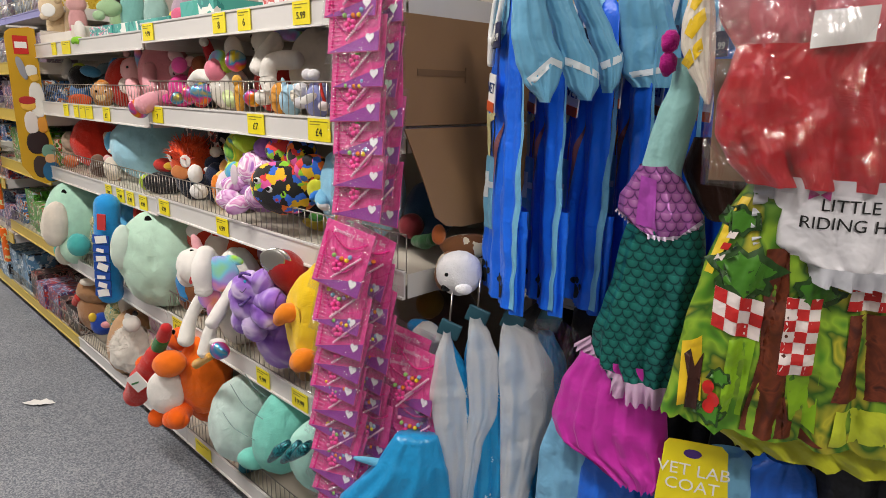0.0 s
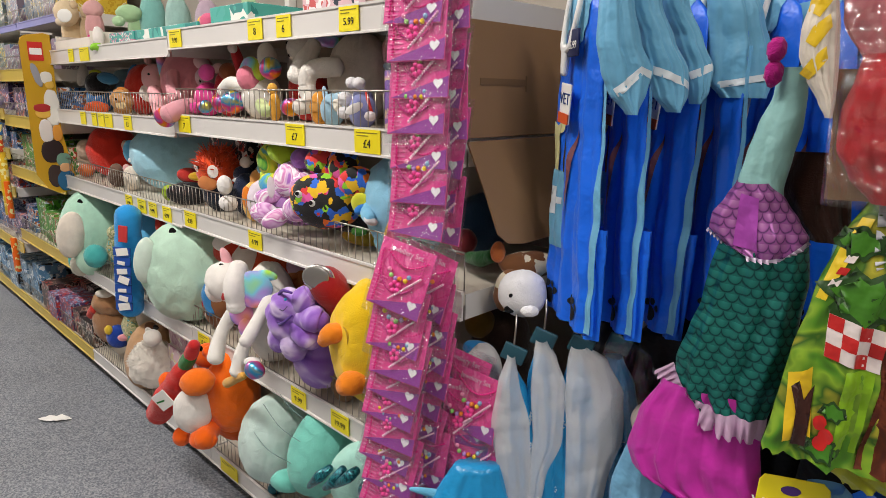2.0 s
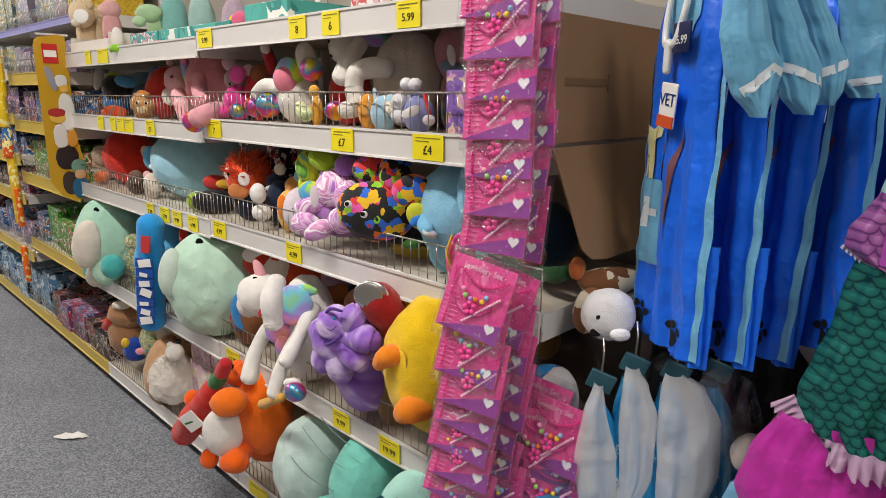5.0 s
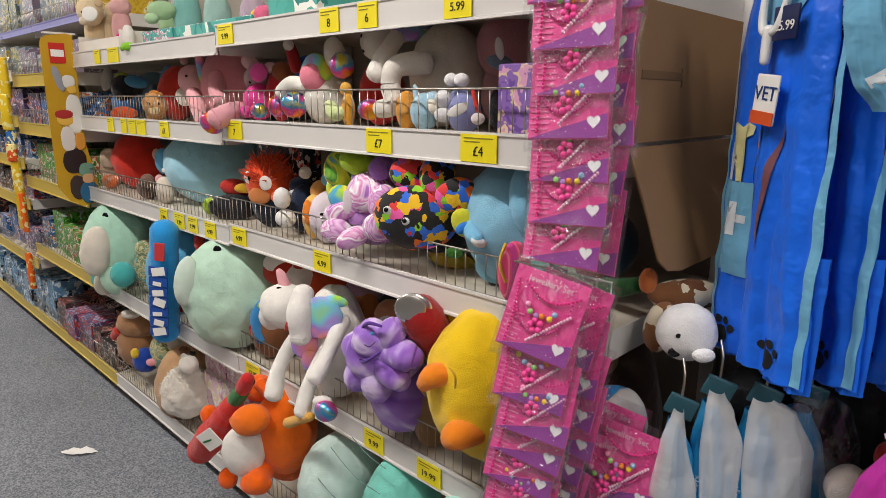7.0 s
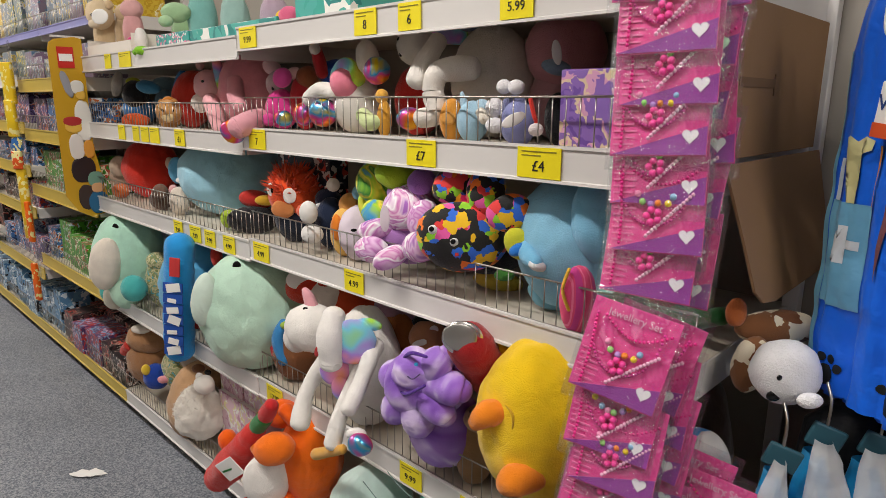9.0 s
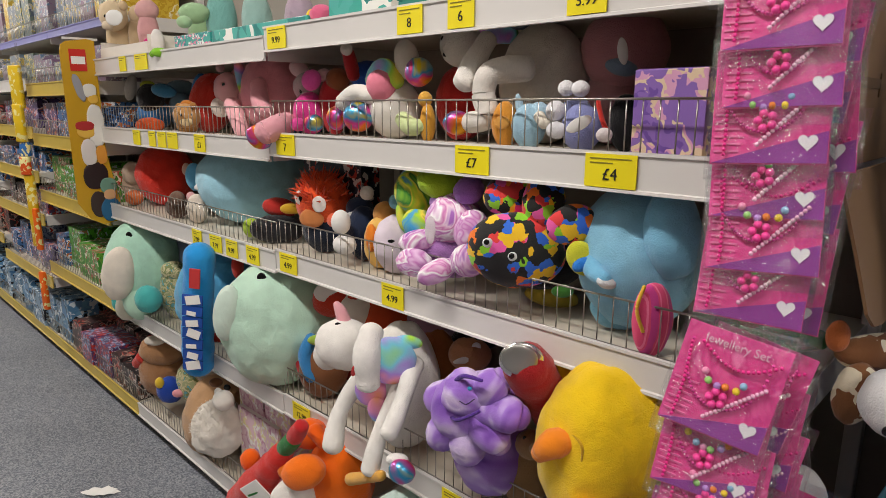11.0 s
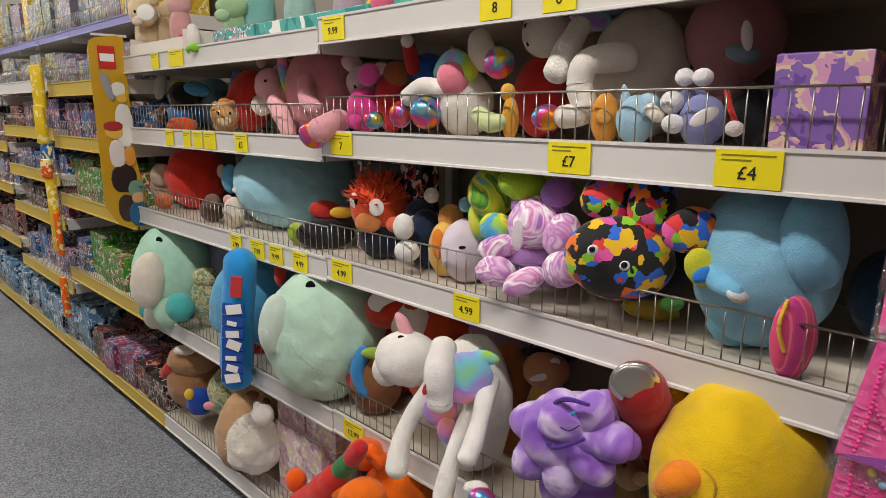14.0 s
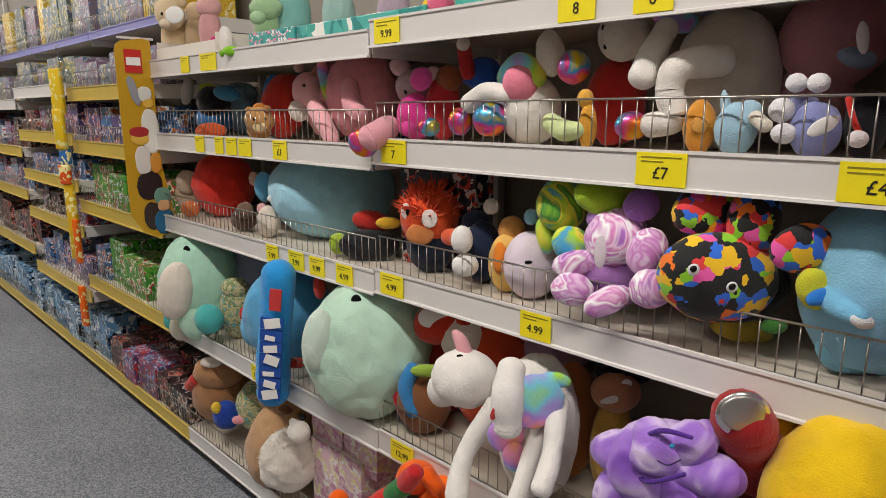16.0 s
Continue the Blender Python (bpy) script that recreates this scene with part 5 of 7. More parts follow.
T = thing("sauce_bottle_plush", (0.12, -0.109, 0.591), "red plush bottle with white diamond label", "soft toy", "soft toys on shelves")
blob(T, "bottle", (0.12, -0.109, 0.876), (0.073, 0.047, 0.056), -20, 'CC3B26')
blob(T, "label", (0.078, -0.124, 0.900), (0.041, 0.003, 0.028), -8, PAPER, label='white label with lettering')
limb(T, "neck", [(0.14, -0.163, 0.877), (0.18, -0.215, 0.859)], (0.039, 0.026), 'CC3B26')
blob(T, "base", (0.2, -0.051, 0.703), (0.072, 0.055, 0.112), 0, 'B03424')

T = thing("round_plush_fox", (0.2, -0.199, 0.591), "orange and white round plush fox", "soft toy", "soft toys on shelves")
blob(T, "body", (0.2, -0.199, 0.757), (0.1, 0.079, 0.166), 0, 'D9512A')
blob(T, "belly", (0.15, -0.163, 0.840), (0.066, 0.056, 0.073), 0, 'EFE4DA')
blob(T, "ear", (0.17, -0.171, 0.892), (0.026, 0.017, 0.02), 0, 'C8441F')

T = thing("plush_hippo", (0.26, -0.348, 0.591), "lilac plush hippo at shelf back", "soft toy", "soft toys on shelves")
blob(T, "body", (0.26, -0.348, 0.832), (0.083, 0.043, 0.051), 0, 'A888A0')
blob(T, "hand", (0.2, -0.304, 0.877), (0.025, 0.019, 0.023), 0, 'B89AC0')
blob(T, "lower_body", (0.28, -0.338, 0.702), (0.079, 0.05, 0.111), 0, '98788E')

T = thing("plush_owl", (0.08, -0.082, 0.591), "brown plush owl with blue and white scarf", "soft toy", "soft toys on shelves")
blob(T, "body", (0.08, -0.082, 0.672), (0.068, 0.058, 0.081), 0, '8A5A38')
limb(T, "scarf", [(0.05, -0.076, 0.766), (0.03, -0.072, 0.721), (0.03, -0.097, 0.666)], (0.017, 0.02, 0.017), '3F8FD0')
limb(T, "scarf_stripe", [(0.05, -0.036, 0.747), (0.04, -0.026, 0.688), (0.04, -0.045, 0.643)], (0.009, 0.011, 0.01), 'C8303A')
blob(T, "wing", (0.05, -0.124, 0.774), (0.039, 0.013, 0.016), 0, '9FBF4A')

T = thing("plush_llama", (0.05, -0.446, 0.591), "white plush unicorn with long legs hanging over fence", "soft toy", "soft toys on shelves")
blob(T, "body", (0.05, -0.446, 0.749), (0.082, 0.069, 0.158), 0, 'EFEAE2')
blob(T, "head", (0, -0.293, 0.823), (0.072, 0.054, 0.063), 12, 'F4F0E9')
blob(T, "snout", (-0.02, -0.248, 0.790), (0.035, 0.03, 0.039), 0, 'F2EDE6')
limb(T, "ear", [(0, -0.292, 0.878), (0, -0.279, 0.901), (0, -0.263, 0.916)], (0.016, 0.015, 0.008), 'EBA9B0')
limb(T, "ear", [(-0.05, -0.454, 0.907), (-0.07, -0.462, 0.862), (-0.07, -0.464, 0.803)], (0.027, 0.031, 0.027), 'F6F2EC')
limb(T, "leg", [(0, -0.376, 0.790), (-0.06, -0.349, 0.695), (-0.09, -0.355, 0.619)], (0.022, 0.02, 0.025), 'F3EFE8')
limb(T, "leg", [(0.02, -0.511, 0.831), (-0.06, -0.555, 0.776), (-0.1, -0.564, 0.735)], (0.022, 0.018, 0.019), 'F3EFE8')
limb(T, "leg", [(0, -0.484, 0.772), (-0.07, -0.501, 0.703), (-0.1, -0.502, 0.628)], (0.018, 0.017, 0.021), 'F3EFE8')
blob(T, "wing", (-0.03, -0.496, 0.850), (0.05, 0.012, 0.055), 20, RAINBOW)
blob(T, "wing", (0, -0.516, 0.889), (0.03, 0.008, 0.015), 10, RAINBOW)
blob(T, "skirt", (-0.04, -0.437, 0.764), (0.037, 0.01, 0.037), 20, RAINBOW)
blob(T, "skirt", (-0.04, -0.458, 0.726), (0.023, 0.008, 0.031), -10, RAINBOW)
blob(T, "patch", (-0.1, -0.455, 0.836), (0.006, 0.002, 0.013), 15, 'C23A3A')
blob(T, "eye", (-0.024, -0.299, 0.881), (0.007, 0.001, 0.004), 0, BLACK_EYE, lump=0)
blob(T, "eye", (-0.04, -0.256, 0.818), (0.003, 0.001, 0.006), 0, BLACK_EYE, lump=0)

T = thing("plush_cat", (0.16, -0.451, 0.591), "brown plush animal at shelf back", "soft toy", "soft toys on shelves")
blob(T, "body", (0.16, -0.451, 0.724), (0.063, 0.034, 0.133), 0, 'B0703A')
blob(T, "head", (0.14, -0.43, 0.828), (0.035, 0.02, 0.023), 0, 'C8824A')

T = thing("plush_figure", (0.16, -0.55, 0.591), "plush toy with dark hair and wide grin", "soft toy", "soft toys on shelves")
blob(T, "body", (0.16, -0.55, 0.703), (0.044, 0.037, 0.112), 0, 'C8A04A')
blob(T, "head", (0.15, -0.558, 0.831), (0.049, 0.037, 0.043), 0, 'B8805A')
blob(T, "hair", (0.17, -0.562, 0.866), (0.054, 0.023, 0.027), 0, '15151A', lump=0.3)
blob(T, "grin", (0.115, -0.572, 0.830), (0.026, 0.002, 0.008), -12, 'F0ECE0')
blob(T, "eye_white", (0.139, -0.585, 0.858), (0.011, 0.001, 0.011), 0, 'F0ECE0')
blob(T, "eye", (0.139, -0.585, 0.858), (0.004, 0.001, 0.004), 0, BLACK_EYE, lump=0)

T = thing("flower_plush", (-0.05, -0.735, 0.591), "purple tie-dye flower plush with sleepy face", "soft toy", "soft toys on shelves")
blob(T, "face", (-0.085, -0.767, 0.879), (0.052, 0.025, 0.039), 10, TIE_DYE, lump=0.12)
blob(T, "core", (-0.040, -0.743, 0.833), (0.085, 0.061, 0.071), 0, TIE_DYE)
blob(T, "support", (0.030, -0.728, 0.706), (0.079, 0.067, 0.089), 0, TIE_DYE)
limb(T, "petal", [(-0.050, -0.749, 0.843), (-0.065, -0.686, 0.839), (-0.060, -0.656, 0.830)], (0.038, 0.037, 0.025), TIE_DYE)
limb(T, "petal", [(-0.050, -0.749, 0.843), (-0.065, -0.692, 0.778), (-0.060, -0.665, 0.747)], (0.040, 0.038, 0.025), TIE_DYE)
limb(T, "petal", [(-0.050, -0.749, 0.843), (-0.065, -0.748, 0.774), (-0.060, -0.742, 0.744)], (0.038, 0.037, 0.025), TIE_DYE)
limb(T, "petal", [(-0.050, -0.749, 0.843), (-0.065, -0.804, 0.812), (-0.060, -0.817, 0.796)], (0.037, 0.035, 0.023), TIE_DYE)
limb(T, "petal", [(-0.050, -0.749, 0.843), (-0.065, -0.837, 0.863), (-0.060, -0.859, 0.863)], (0.035, 0.033, 0.022), TIE_DYE)
limb(T, "petal", [(-0.050, -0.749, 0.843), (-0.065, -0.804, 0.905), (-0.060, -0.817, 0.919)], (0.035, 0.033, 0.022), TIE_DYE)
limb(T, "petal", [(-0.050, -0.749, 0.843), (-0.065, -0.738, 0.885), (-0.060, -0.729, 0.893)], (0.036, 0.035, 0.023), TIE_DYE)
limb(T, "smile", [(-0.118, -0.773, 0.883), (-0.120, -0.790, 0.884), (-0.118, -0.806, 0.898)], (0.001, 0.001, 0.001), '3A1F5A')
limb(T, "fold", [(-0.100, -0.724, 0.844), (-0.110, -0.759, 0.840), (-0.110, -0.810, 0.874)], (0.003, 0.004, 0.003), '5A2F98')
limb(T, "fold", [(-0.100, -0.730, 0.890), (-0.110, -0.772, 0.926), (-0.110, -0.815, 0.932)], (0.003, 0.004, 0.003), '5A2F98')
blob(T, "gem", (-0.112, -0.790, 0.910), (0.004, 0.001, 0.004), 0, '3FA4D8')

T = thing("drinks_can_plush", (0, -0.808, 0.591), "red plush drinks can with silver lid", "soft toy", "soft toys on shelves")
limb(T, "can", [(-0.045, -0.855, 0.954), (-0.000, -0.854, 0.899), (0.050, -0.857, 0.837)], (0.042, 0.046, 0.047), 'A81C22')
blob(T, "rim", (-0.068, -0.864, 0.969), (0.038, 0.006, 0.033), 15, SILVER, label='shiny silver fabric rim', lump=0.02)
blob(T, "lid", (-0.078, -0.867, 0.975), (0.031, 0.004, 0.026), 15, plain("B8B6B2", 0.3, 0.8, 20, 0.3, 0.4, 30), lump=0.04)
blob(T, "base", (0.090, -0.861, 0.777), (0.048, 0.041, 0.077), 0, '8A2024')

T = thing("plush_duck", (0.03, -0.949, 0.591), "big yellow plush duck with orange beak and feet", "soft toy", "soft toys on shelves")
blob(T, "body", (0.020, -0.995, 0.823), (0.128, 0.109, 0.160), -8, 'F6CC18')
blob(T, "wing", (0.040, -0.882, 0.924), (0.036, 0.027, 0.031), 0, 'F0C01C')
limb(T, "beak", [(-0.060, -0.968, 0.867), (-0.100, -0.953, 0.867), (-0.110, -0.935, 0.847)], (0.020, 0.025, 0.014), 'F28A1C')
limb(T, "foot", [(-0.060, -1.030, 0.771), (-0.100, -1.012, 0.768), (-0.100, -0.995, 0.750)], (0.025, 0.028, 0.016), 'F28A1C')
limb(T, "chest_seam", [(-0.085, -0.972, 0.891), (-0.092, -0.999, 0.877), (-0.090, -0.997, 0.823)], (0.002, 0.002, 0.002), 'C89A14')

T = thing("plush_puppy", (0.05, -0.796, 0.591), "small brown plush puppies behind fence", "soft toy", "soft toys on shelves")
blob(T, "body", (0.05, -0.796, 0.681), (0.045, 0.026, 0.09), 0, 'A8845E')
blob(T, "head", (0.03, -0.819, 0.759), (0.029, 0.025, 0.029), 0, 'B89068')
blob(T, "muzzle", (0, -0.853, 0.777), (0.014, 0.01, 0.012), 0, 'C8A884')
blob(T, "eye", (0.011, -0.818, 0.780), (0.004, 0.001, 0.004), 0, BLACK_EYE, lump=0)

T = thing("plush_puppy", (0.1, -0.715, 0.591), "tan and black small plush dogs in wire rack", "soft toy", "soft toys on shelves")
blob(T, "body", (0.1, -0.715, 0.636), (0.073, 0.045, 0.045), 0, 'A88658')
blob(T, "head", (0.08, -0.698, 0.680), (0.039, 0.026, 0.03), 0, 'B8966A')
blob(T, "patch", (0.04, -0.909, 0.662), (0.035, 0.02, 0.023), 0, '1A1A1C')

T = thing("unicorn_shoe_charm", (-0.1, -0.601, 0.640), "shiny rainbow foil hoof charm hanging over rail", "soft toy", "soft toys on shelves")
blob(T, "sole", (-0.1, -0.601, 0.665), (0.028, 0.022, 0.025), 20, FOIL)
blob(T, "trim", (-0.095, -0.582, 0.681), (0.023, 0.012, 0.014), 0, 'F0ECE6')

T = thing("plush_walrus", (0.12, 1.101, 0.168), "brown plush with white moustache and red cap", "soft toy", "soft toys on shelves")
blob(T, "body", (0.12, 1.101, 0.299), (0.12, 0.102, 0.131), 0, 'A5764F')
blob(T, "head", (0.08, 1.047, 0.409), (0.095, 0.054, 0.063), 0, 'B0825A')
blob(T, "moustache", (0.04, 1.013, 0.469), (0.041, 0.02, 0.02), 0, 'EDE4D6')
limb(T, "arm", [(0.03, 1.137, 0.363), (0.02, 1.169, 0.333)], (0.028, 0.022), 'C03A30')
blob(T, "eye", (0.055, 1.019, 0.454), (0.008, 0.001, 0.006), 0, BLACK_EYE, lump=0)

T = thing("plush_bird", (0.07, 0.983, 0.204), "small royal blue plush bird", "soft toy", "soft toys on shelves")
blob(T, "body", (0.07, 0.983, 0.26), (0.052, 0.044, 0.056), 0, '2448A8')
blob(T, "beak", (0.03, 0.979, 0.303), (0.018, 0.016, 0.023), 0, 'E8C23A')
blob(T, "foot", (0.04, 0.833, 0.304), (0.022, 0.013, 0.016), 0, 'E8A0A8')

T = thing("camouflage_plush", (0.12, 0.825, 0.236), "camouflage plush with blue spots on base shelf", "soft toy", "soft toys on shelves")
blob(T, "body", (0.12, 0.825, 0.336), (0.08, 0.068, 0.1), 0, CAMO)
blob(T, "head", (0.12, 0.732, 0.41), (0.048, 0.041, 0.058), 0, 'D8CFC0')

T = thing("plush_hamster", (0.12, 0.642, 0.174), "tan plush hamster with white fluffy belly", "soft toy", "soft toys on shelves")
blob(T, "body", (0.100, 0.645, 0.263), (0.120, 0.102, 0.163), 20, 'C49A70')
blob(T, "ear", (0.060, 0.544, 0.435), (0.024, 0.015, 0.017), 0, '7A5236')
blob(T, "eye", (0.020, 0.379, 0.484), (0.012, 0.003, 0.011), 0, BLACK_EYE, lump=0)

T = thing("plush_lamb", (0.04, 0.523, 0.119), "fluffy cream plush lamb", "soft toy", "soft toys on shelves")
blob(T, "body", (0.030, 0.490, 0.292), (0.093, 0.061, 0.106), 12, 'EFE8DC', lump=0.12)
tuft(T, "fleece", (0.030, 0.490, 0.292), (0.091, 0.071, 0.101), 900, 0.009, 'EFE8DC')
blob(T, "head", (0.000, 0.369, 0.449), (0.035, 0.029, 0.034), 20, 'F2ECE2')
blob(T, "ear", (-0.005, 0.383, 0.469), (0.015, 0.007, 0.022), -25, 'F4EFE8')

T = thing("plush_dragon", (-0.02, -0.113, 0.134), "orange plush dragon with white belly hanging over rail", "soft toy", "soft toys on shelves")
blob(T, "body", (0.015, -0.235, 0.434), (0.090, 0.083, 0.138), 6, 'FF7410')
blob(T, "belly", (-0.105, -0.199, 0.396), (0.062, 0.034, 0.078), 6, 'F2EDE6', lump=0.03)
blob(T, "head", (-0.030, -0.171, 0.553), (0.047, 0.035, 0.041), 0, 'FF6A12')
blob(T, "muzzle", (-0.105, -0.252, 0.512), (0.054, 0.037, 0.044), -15, 'FF7A18')
blob(T, "cheek", (-0.100, -0.176, 0.485), (0.029, 0.025, 0.029), 0, 'FF8422')
limb(T, "horn", [(-0.090, -0.418, 0.561), (-0.100, -0.538, 0.628)], (0.014, 0.011), 'EBB050')
limb(T, "leg", [(-0.070, -0.224, 0.322), (-0.100, -0.253, 0.315)], (0.038, 0.036), 'FF6C10')
blob(T, "foot", (-0.100, -0.247, 0.312), (0.044, 0.029, 0.034), 0, 'FF6810')
blob(T, "foot", (-0.100, -0.077, 0.250), (0.029, 0.025, 0.034), 0, 'FA6410')
limb(T, "ear", [(-0.050, -0.226, 0.591), (-0.050, -0.259, 0.573)], (0.021, 0.017), 'F86410')
blob(T, "arm", (-0.070, 0.081, 0.389), (0.029, 0.024, 0.033), 0, 'FF6A12')
blob(T, "back", (0.060, -0.152, 0.325), (0.084, 0.071, 0.116), 0, 'F06410')
blob(T, "eye", (-0.062, -0.197, 0.593), (0.007, 0.002, 0.010), 0, BLACK_EYE, lump=0)

T = thing("sauce_bottle_plush", (-0.1, 0.046, 0.322), "red plush sauce bottle with green collar and white label", "soft toy", "soft toys on shelves")
part("label", boxed((-0.03, -0.002, -0.03), (0.03, 0.002, 0.03), 0.001, Matrix.Translation((-0.162, -0.114, 0.419)) @ pose(0, 0, 0, 14, 52, -45)), PAPER, T, "white diamond label", False)
limb(T, "bottle", [(-0.110, 0.071, 0.288), (-0.115, -0.035, 0.384), (-0.110, -0.128, 0.486), (-0.105, -0.179, 0.550)], (0.043, 0.048, 0.035, 0.023), 'D8261C')
limb(T, "collar", [(-0.107, -0.172, 0.542), (-0.105, -0.214, 0.585)], (0.023, 0.023), '1F7A34')
limb(T, "cap", [(-0.105, -0.221, 0.595), (-0.105, -0.250, 0.632)], (0.023, 0.019), 'C8282A')
part("label_bars", boxed((-0.02, -0.0035, -0.003), (0.02, -0.0022, 0.003), 0.0, Matrix.Translation((-0.162, -0.114, 0.419)) @ pose(0, 0, 0, 14, -20, -45)), plain("2E7A3A", 0.6), T, "green printed bar", False)

T = thing("round_plush", (0.05, -0.534, 0.119), "large pale mint round plush with stitched lines", "soft toy", "soft toys on shelves")
blob(T, "body", (0.030, -0.465, 0.357), (0.110, 0.084, 0.153), 14, 'D4ECE4', lump=0.05)
limb(T, "stitch", [(-0.035, -0.613, 0.577), (-0.050, -0.689, 0.569), (-0.045, -0.745, 0.556)], (0.001, 0.001, 0.001), '6A8A88')
limb(T, "stitch", [(-0.045, -0.538, 0.522), (-0.075, -0.670, 0.517), (-0.060, -0.743, 0.497)], (0.001, 0.001, 0.001), '6A8A88')
limb(T, "stitch", [(-0.040, -0.449, 0.408), (-0.075, -0.599, 0.419), (-0.060, -0.692, 0.411)], (0.001, 0.001, 0.001), '6A8A88')

T = thing("round_plush", (0.1, -0.611, 0.119), "teal round plush next to stitched plush", "soft toy", "soft toys on shelves")
blob(T, "body", (0.030, -0.710, 0.413), (0.094, 0.071, 0.138), 18, '84DCCB')
blob(T, "foot", (-0.020, -0.611, 0.300), (0.053, 0.030, 0.035), 0, '7CD4C4')

T = thing("plush_dinosaur", (0.05, -0.854, 0.119), "mint plush dinosaur with dark teal glitter claws", "soft toy", "soft toys on shelves")
blob(T, "body", (0.000, -0.937, 0.449), (0.090, 0.060, 0.105), 0, 'B4EADC')
limb(T, "claw", [(-0.080, -0.901, 0.501), (-0.100, -0.887, 0.481), (-0.100, -0.838, 0.430)], (0.010, 0.015, 0.006), SCALE_TEAL)
limb(T, "claw", [(-0.090, -0.968, 0.534), (-0.110, -0.961, 0.510), (-0.110, -0.922, 0.472)], (0.010, 0.015, 0.007), SCALE_TEAL)
limb(T, "claw", [(-0.090, -1.019, 0.554), (-0.110, -1.013, 0.543), (-0.110, -0.960, 0.495)], (0.010, 0.014, 0.006), SCALE_TEAL)
limb(T, "claw", [(-0.090, -1.076, 0.560), (-0.100, -1.064, 0.531), (-0.100, -1.073, 0.507)], (0.014, 0.018, 0.015), SCALE_TEAL)

T = thing("plush_monster", (0.07, -0.408, 0.119), "dark teal small plush on base shelf", "soft toy", "soft toys on shelves")
blob(T, "body", (0.07, -0.408, 0.164), (0.037, 0.031, 0.045), 0, '2E6A7A')
blob(T, "toe", (0.05, -0.404, 0.139), (0.022, 0.017, 0.02), 0, '357A8A')

M_AT, M_YAW = (0.09, -1.72), -80
T = thing("mermaid_dress", (0.09, -1.72, 0.716), "mermaid dress with green scale skirt and magenta tulle", "costume", "hanging costumes")
drape(T, "bodice", M_AT, M_YAW, [(1.425, 0.019, 0.055), (1.388, 0.017, 0.059), (1.347, 0.002, 0.059), (1.305, -0.008, 0.052), (1.261, -0.016, 0.046), (1.23, -0.014, 0.05)], satin("9CD0CC", 0.4), 0.02, 1, 0.004, "pale teal satin bodice")
f = drape(T, "tulle_skirt", M_AT, M_YAW, [(0.94, -0.09, 0.05), (0.866, -0.125, 0.064), (0.8, -0.139, 0.072), (0.765, -0.128, 0.083), (0.738, -0.05, 0.082), (0.72, -0.012, 0.068)], TULLE, 0.03, 6, 0.006, "magenta tulle hem", 2.0, 0.004)
f = drape(T, "skirt", M_AT, M_YAW, [(1.2, -0.025, 0.086), (1.128, -0.04, 0.095), (1.081, -0.045, 0.091), (1.031, -0.06, 0.088), (0.979, -0.074, 0.081), (0.938, -0.07, 0.073), (0.905, -0.04, 0.066)], SCALES_GREEN, 0.034, 4, 0.007, "green fish-scale skirt", 1.0)
frill(T, "ruffle", f, [(-0.076, 0.968), (-0.05, 0.935), (0.0, 0.918), (0.068, 0.915)], 0.036, satin("D8B4D4", 0.55, 0.3, 0.8), "pale lilac gathered ruffle")
f = drape(T, "waist_band", (0.083, -1.721), M_YAW, [(1.269, -0.014, 0.03), (1.244, -0.027, 0.054), (1.218, -0.043, 0.073), (1.196, -0.045, 0.087), (1.178, -0.025, 0.084), (1.164, 0.007, 0.062)], SCALES_PURPLE, 0.036, 3, 0.006, "purple scale peplum")
printed(T, "sheen_panel", f, [(-0.002, 1.255), (0.022, 1.25), (0.028, 1.175), (-0.004, 1.18)], satin("B04CB4", 0.35), "magenta centre panel")
frill(T, "band_edge", f, [(-0.045, 1.196), (-0.02, 1.178), (0.02, 1.166), (0.06, 1.168), (0.086, 1.193)], 0.006, "D8C8E0", "pale net edging")
for dz in (0.0, 0.03):
    blob(T, "flower", (0.065, -1.742, 1.446 - dz), (0.013, 0.008, 0.016), 0, "C0208A", lump=0.25)

D_AT, D_YAW = (0.06, -1.86), -65
T = thing("storybook_dress", (0.06, -1.86, 0.863), "green printed storybook dress with white apron", "costume", "hanging costumes")
drape(T, "hem", (0.075, -1.853), D_YAW, [(0.95, -0.008, 0.359), (0.887, 0.01, 0.37), (0.86, 0.045, 0.369)], satin("C0C428", 0.4), 0.035, 8, 0.008, "yellow green satin hem", 1.0, 0.003)
f = drape(T, "skirt", D_AT, D_YAW, [(1.275, 0.02, 0.256), (1.208, -0.01, 0.273), (1.13, -0.03, 0.298), (1.05, -0.046, 0.323), (0.966, -0.056, 0.349), (0.905, -0.066, 0.365)], FOREST, 0.045, 7, 0.009, "green woodland print skirt", 1.0, 0.004)
GRASS, LEAF, LEAF_DARK = satin("86B41C", 0.4), satin("3F7A1A", 0.4), satin("1F4410", 0.45)
printed(T, "grass_print", f, [(0.012, 1.045), (0.046, 1.05), (0.04, 0.93), (0.01, 0.925)], GRASS, "bright green meadow print")
printed(T, "grass_print", f, [(0.086, 1.01), (0.128, 1.016), (0.13, 0.93), (0.1, 0.94)], GRASS)
printed(T, "grass_print", f, [(0.152, 0.967), (0.33, 0.99), (0.338, 0.945), (0.149, 0.915)], satin("B8C430", 0.4))
printed(T, "tree_print", f, [(0.043, 1.177), (0.07, 1.18), (0.074, 1.074), (0.084, 0.998), (0.099, 0.939), (0.143, 0.912), (0.096, 0.91), (0.04, 0.911), (0.056, 0.985), (0.053, 1.071)], BARK, "brown printed tree trunk", 0.002)
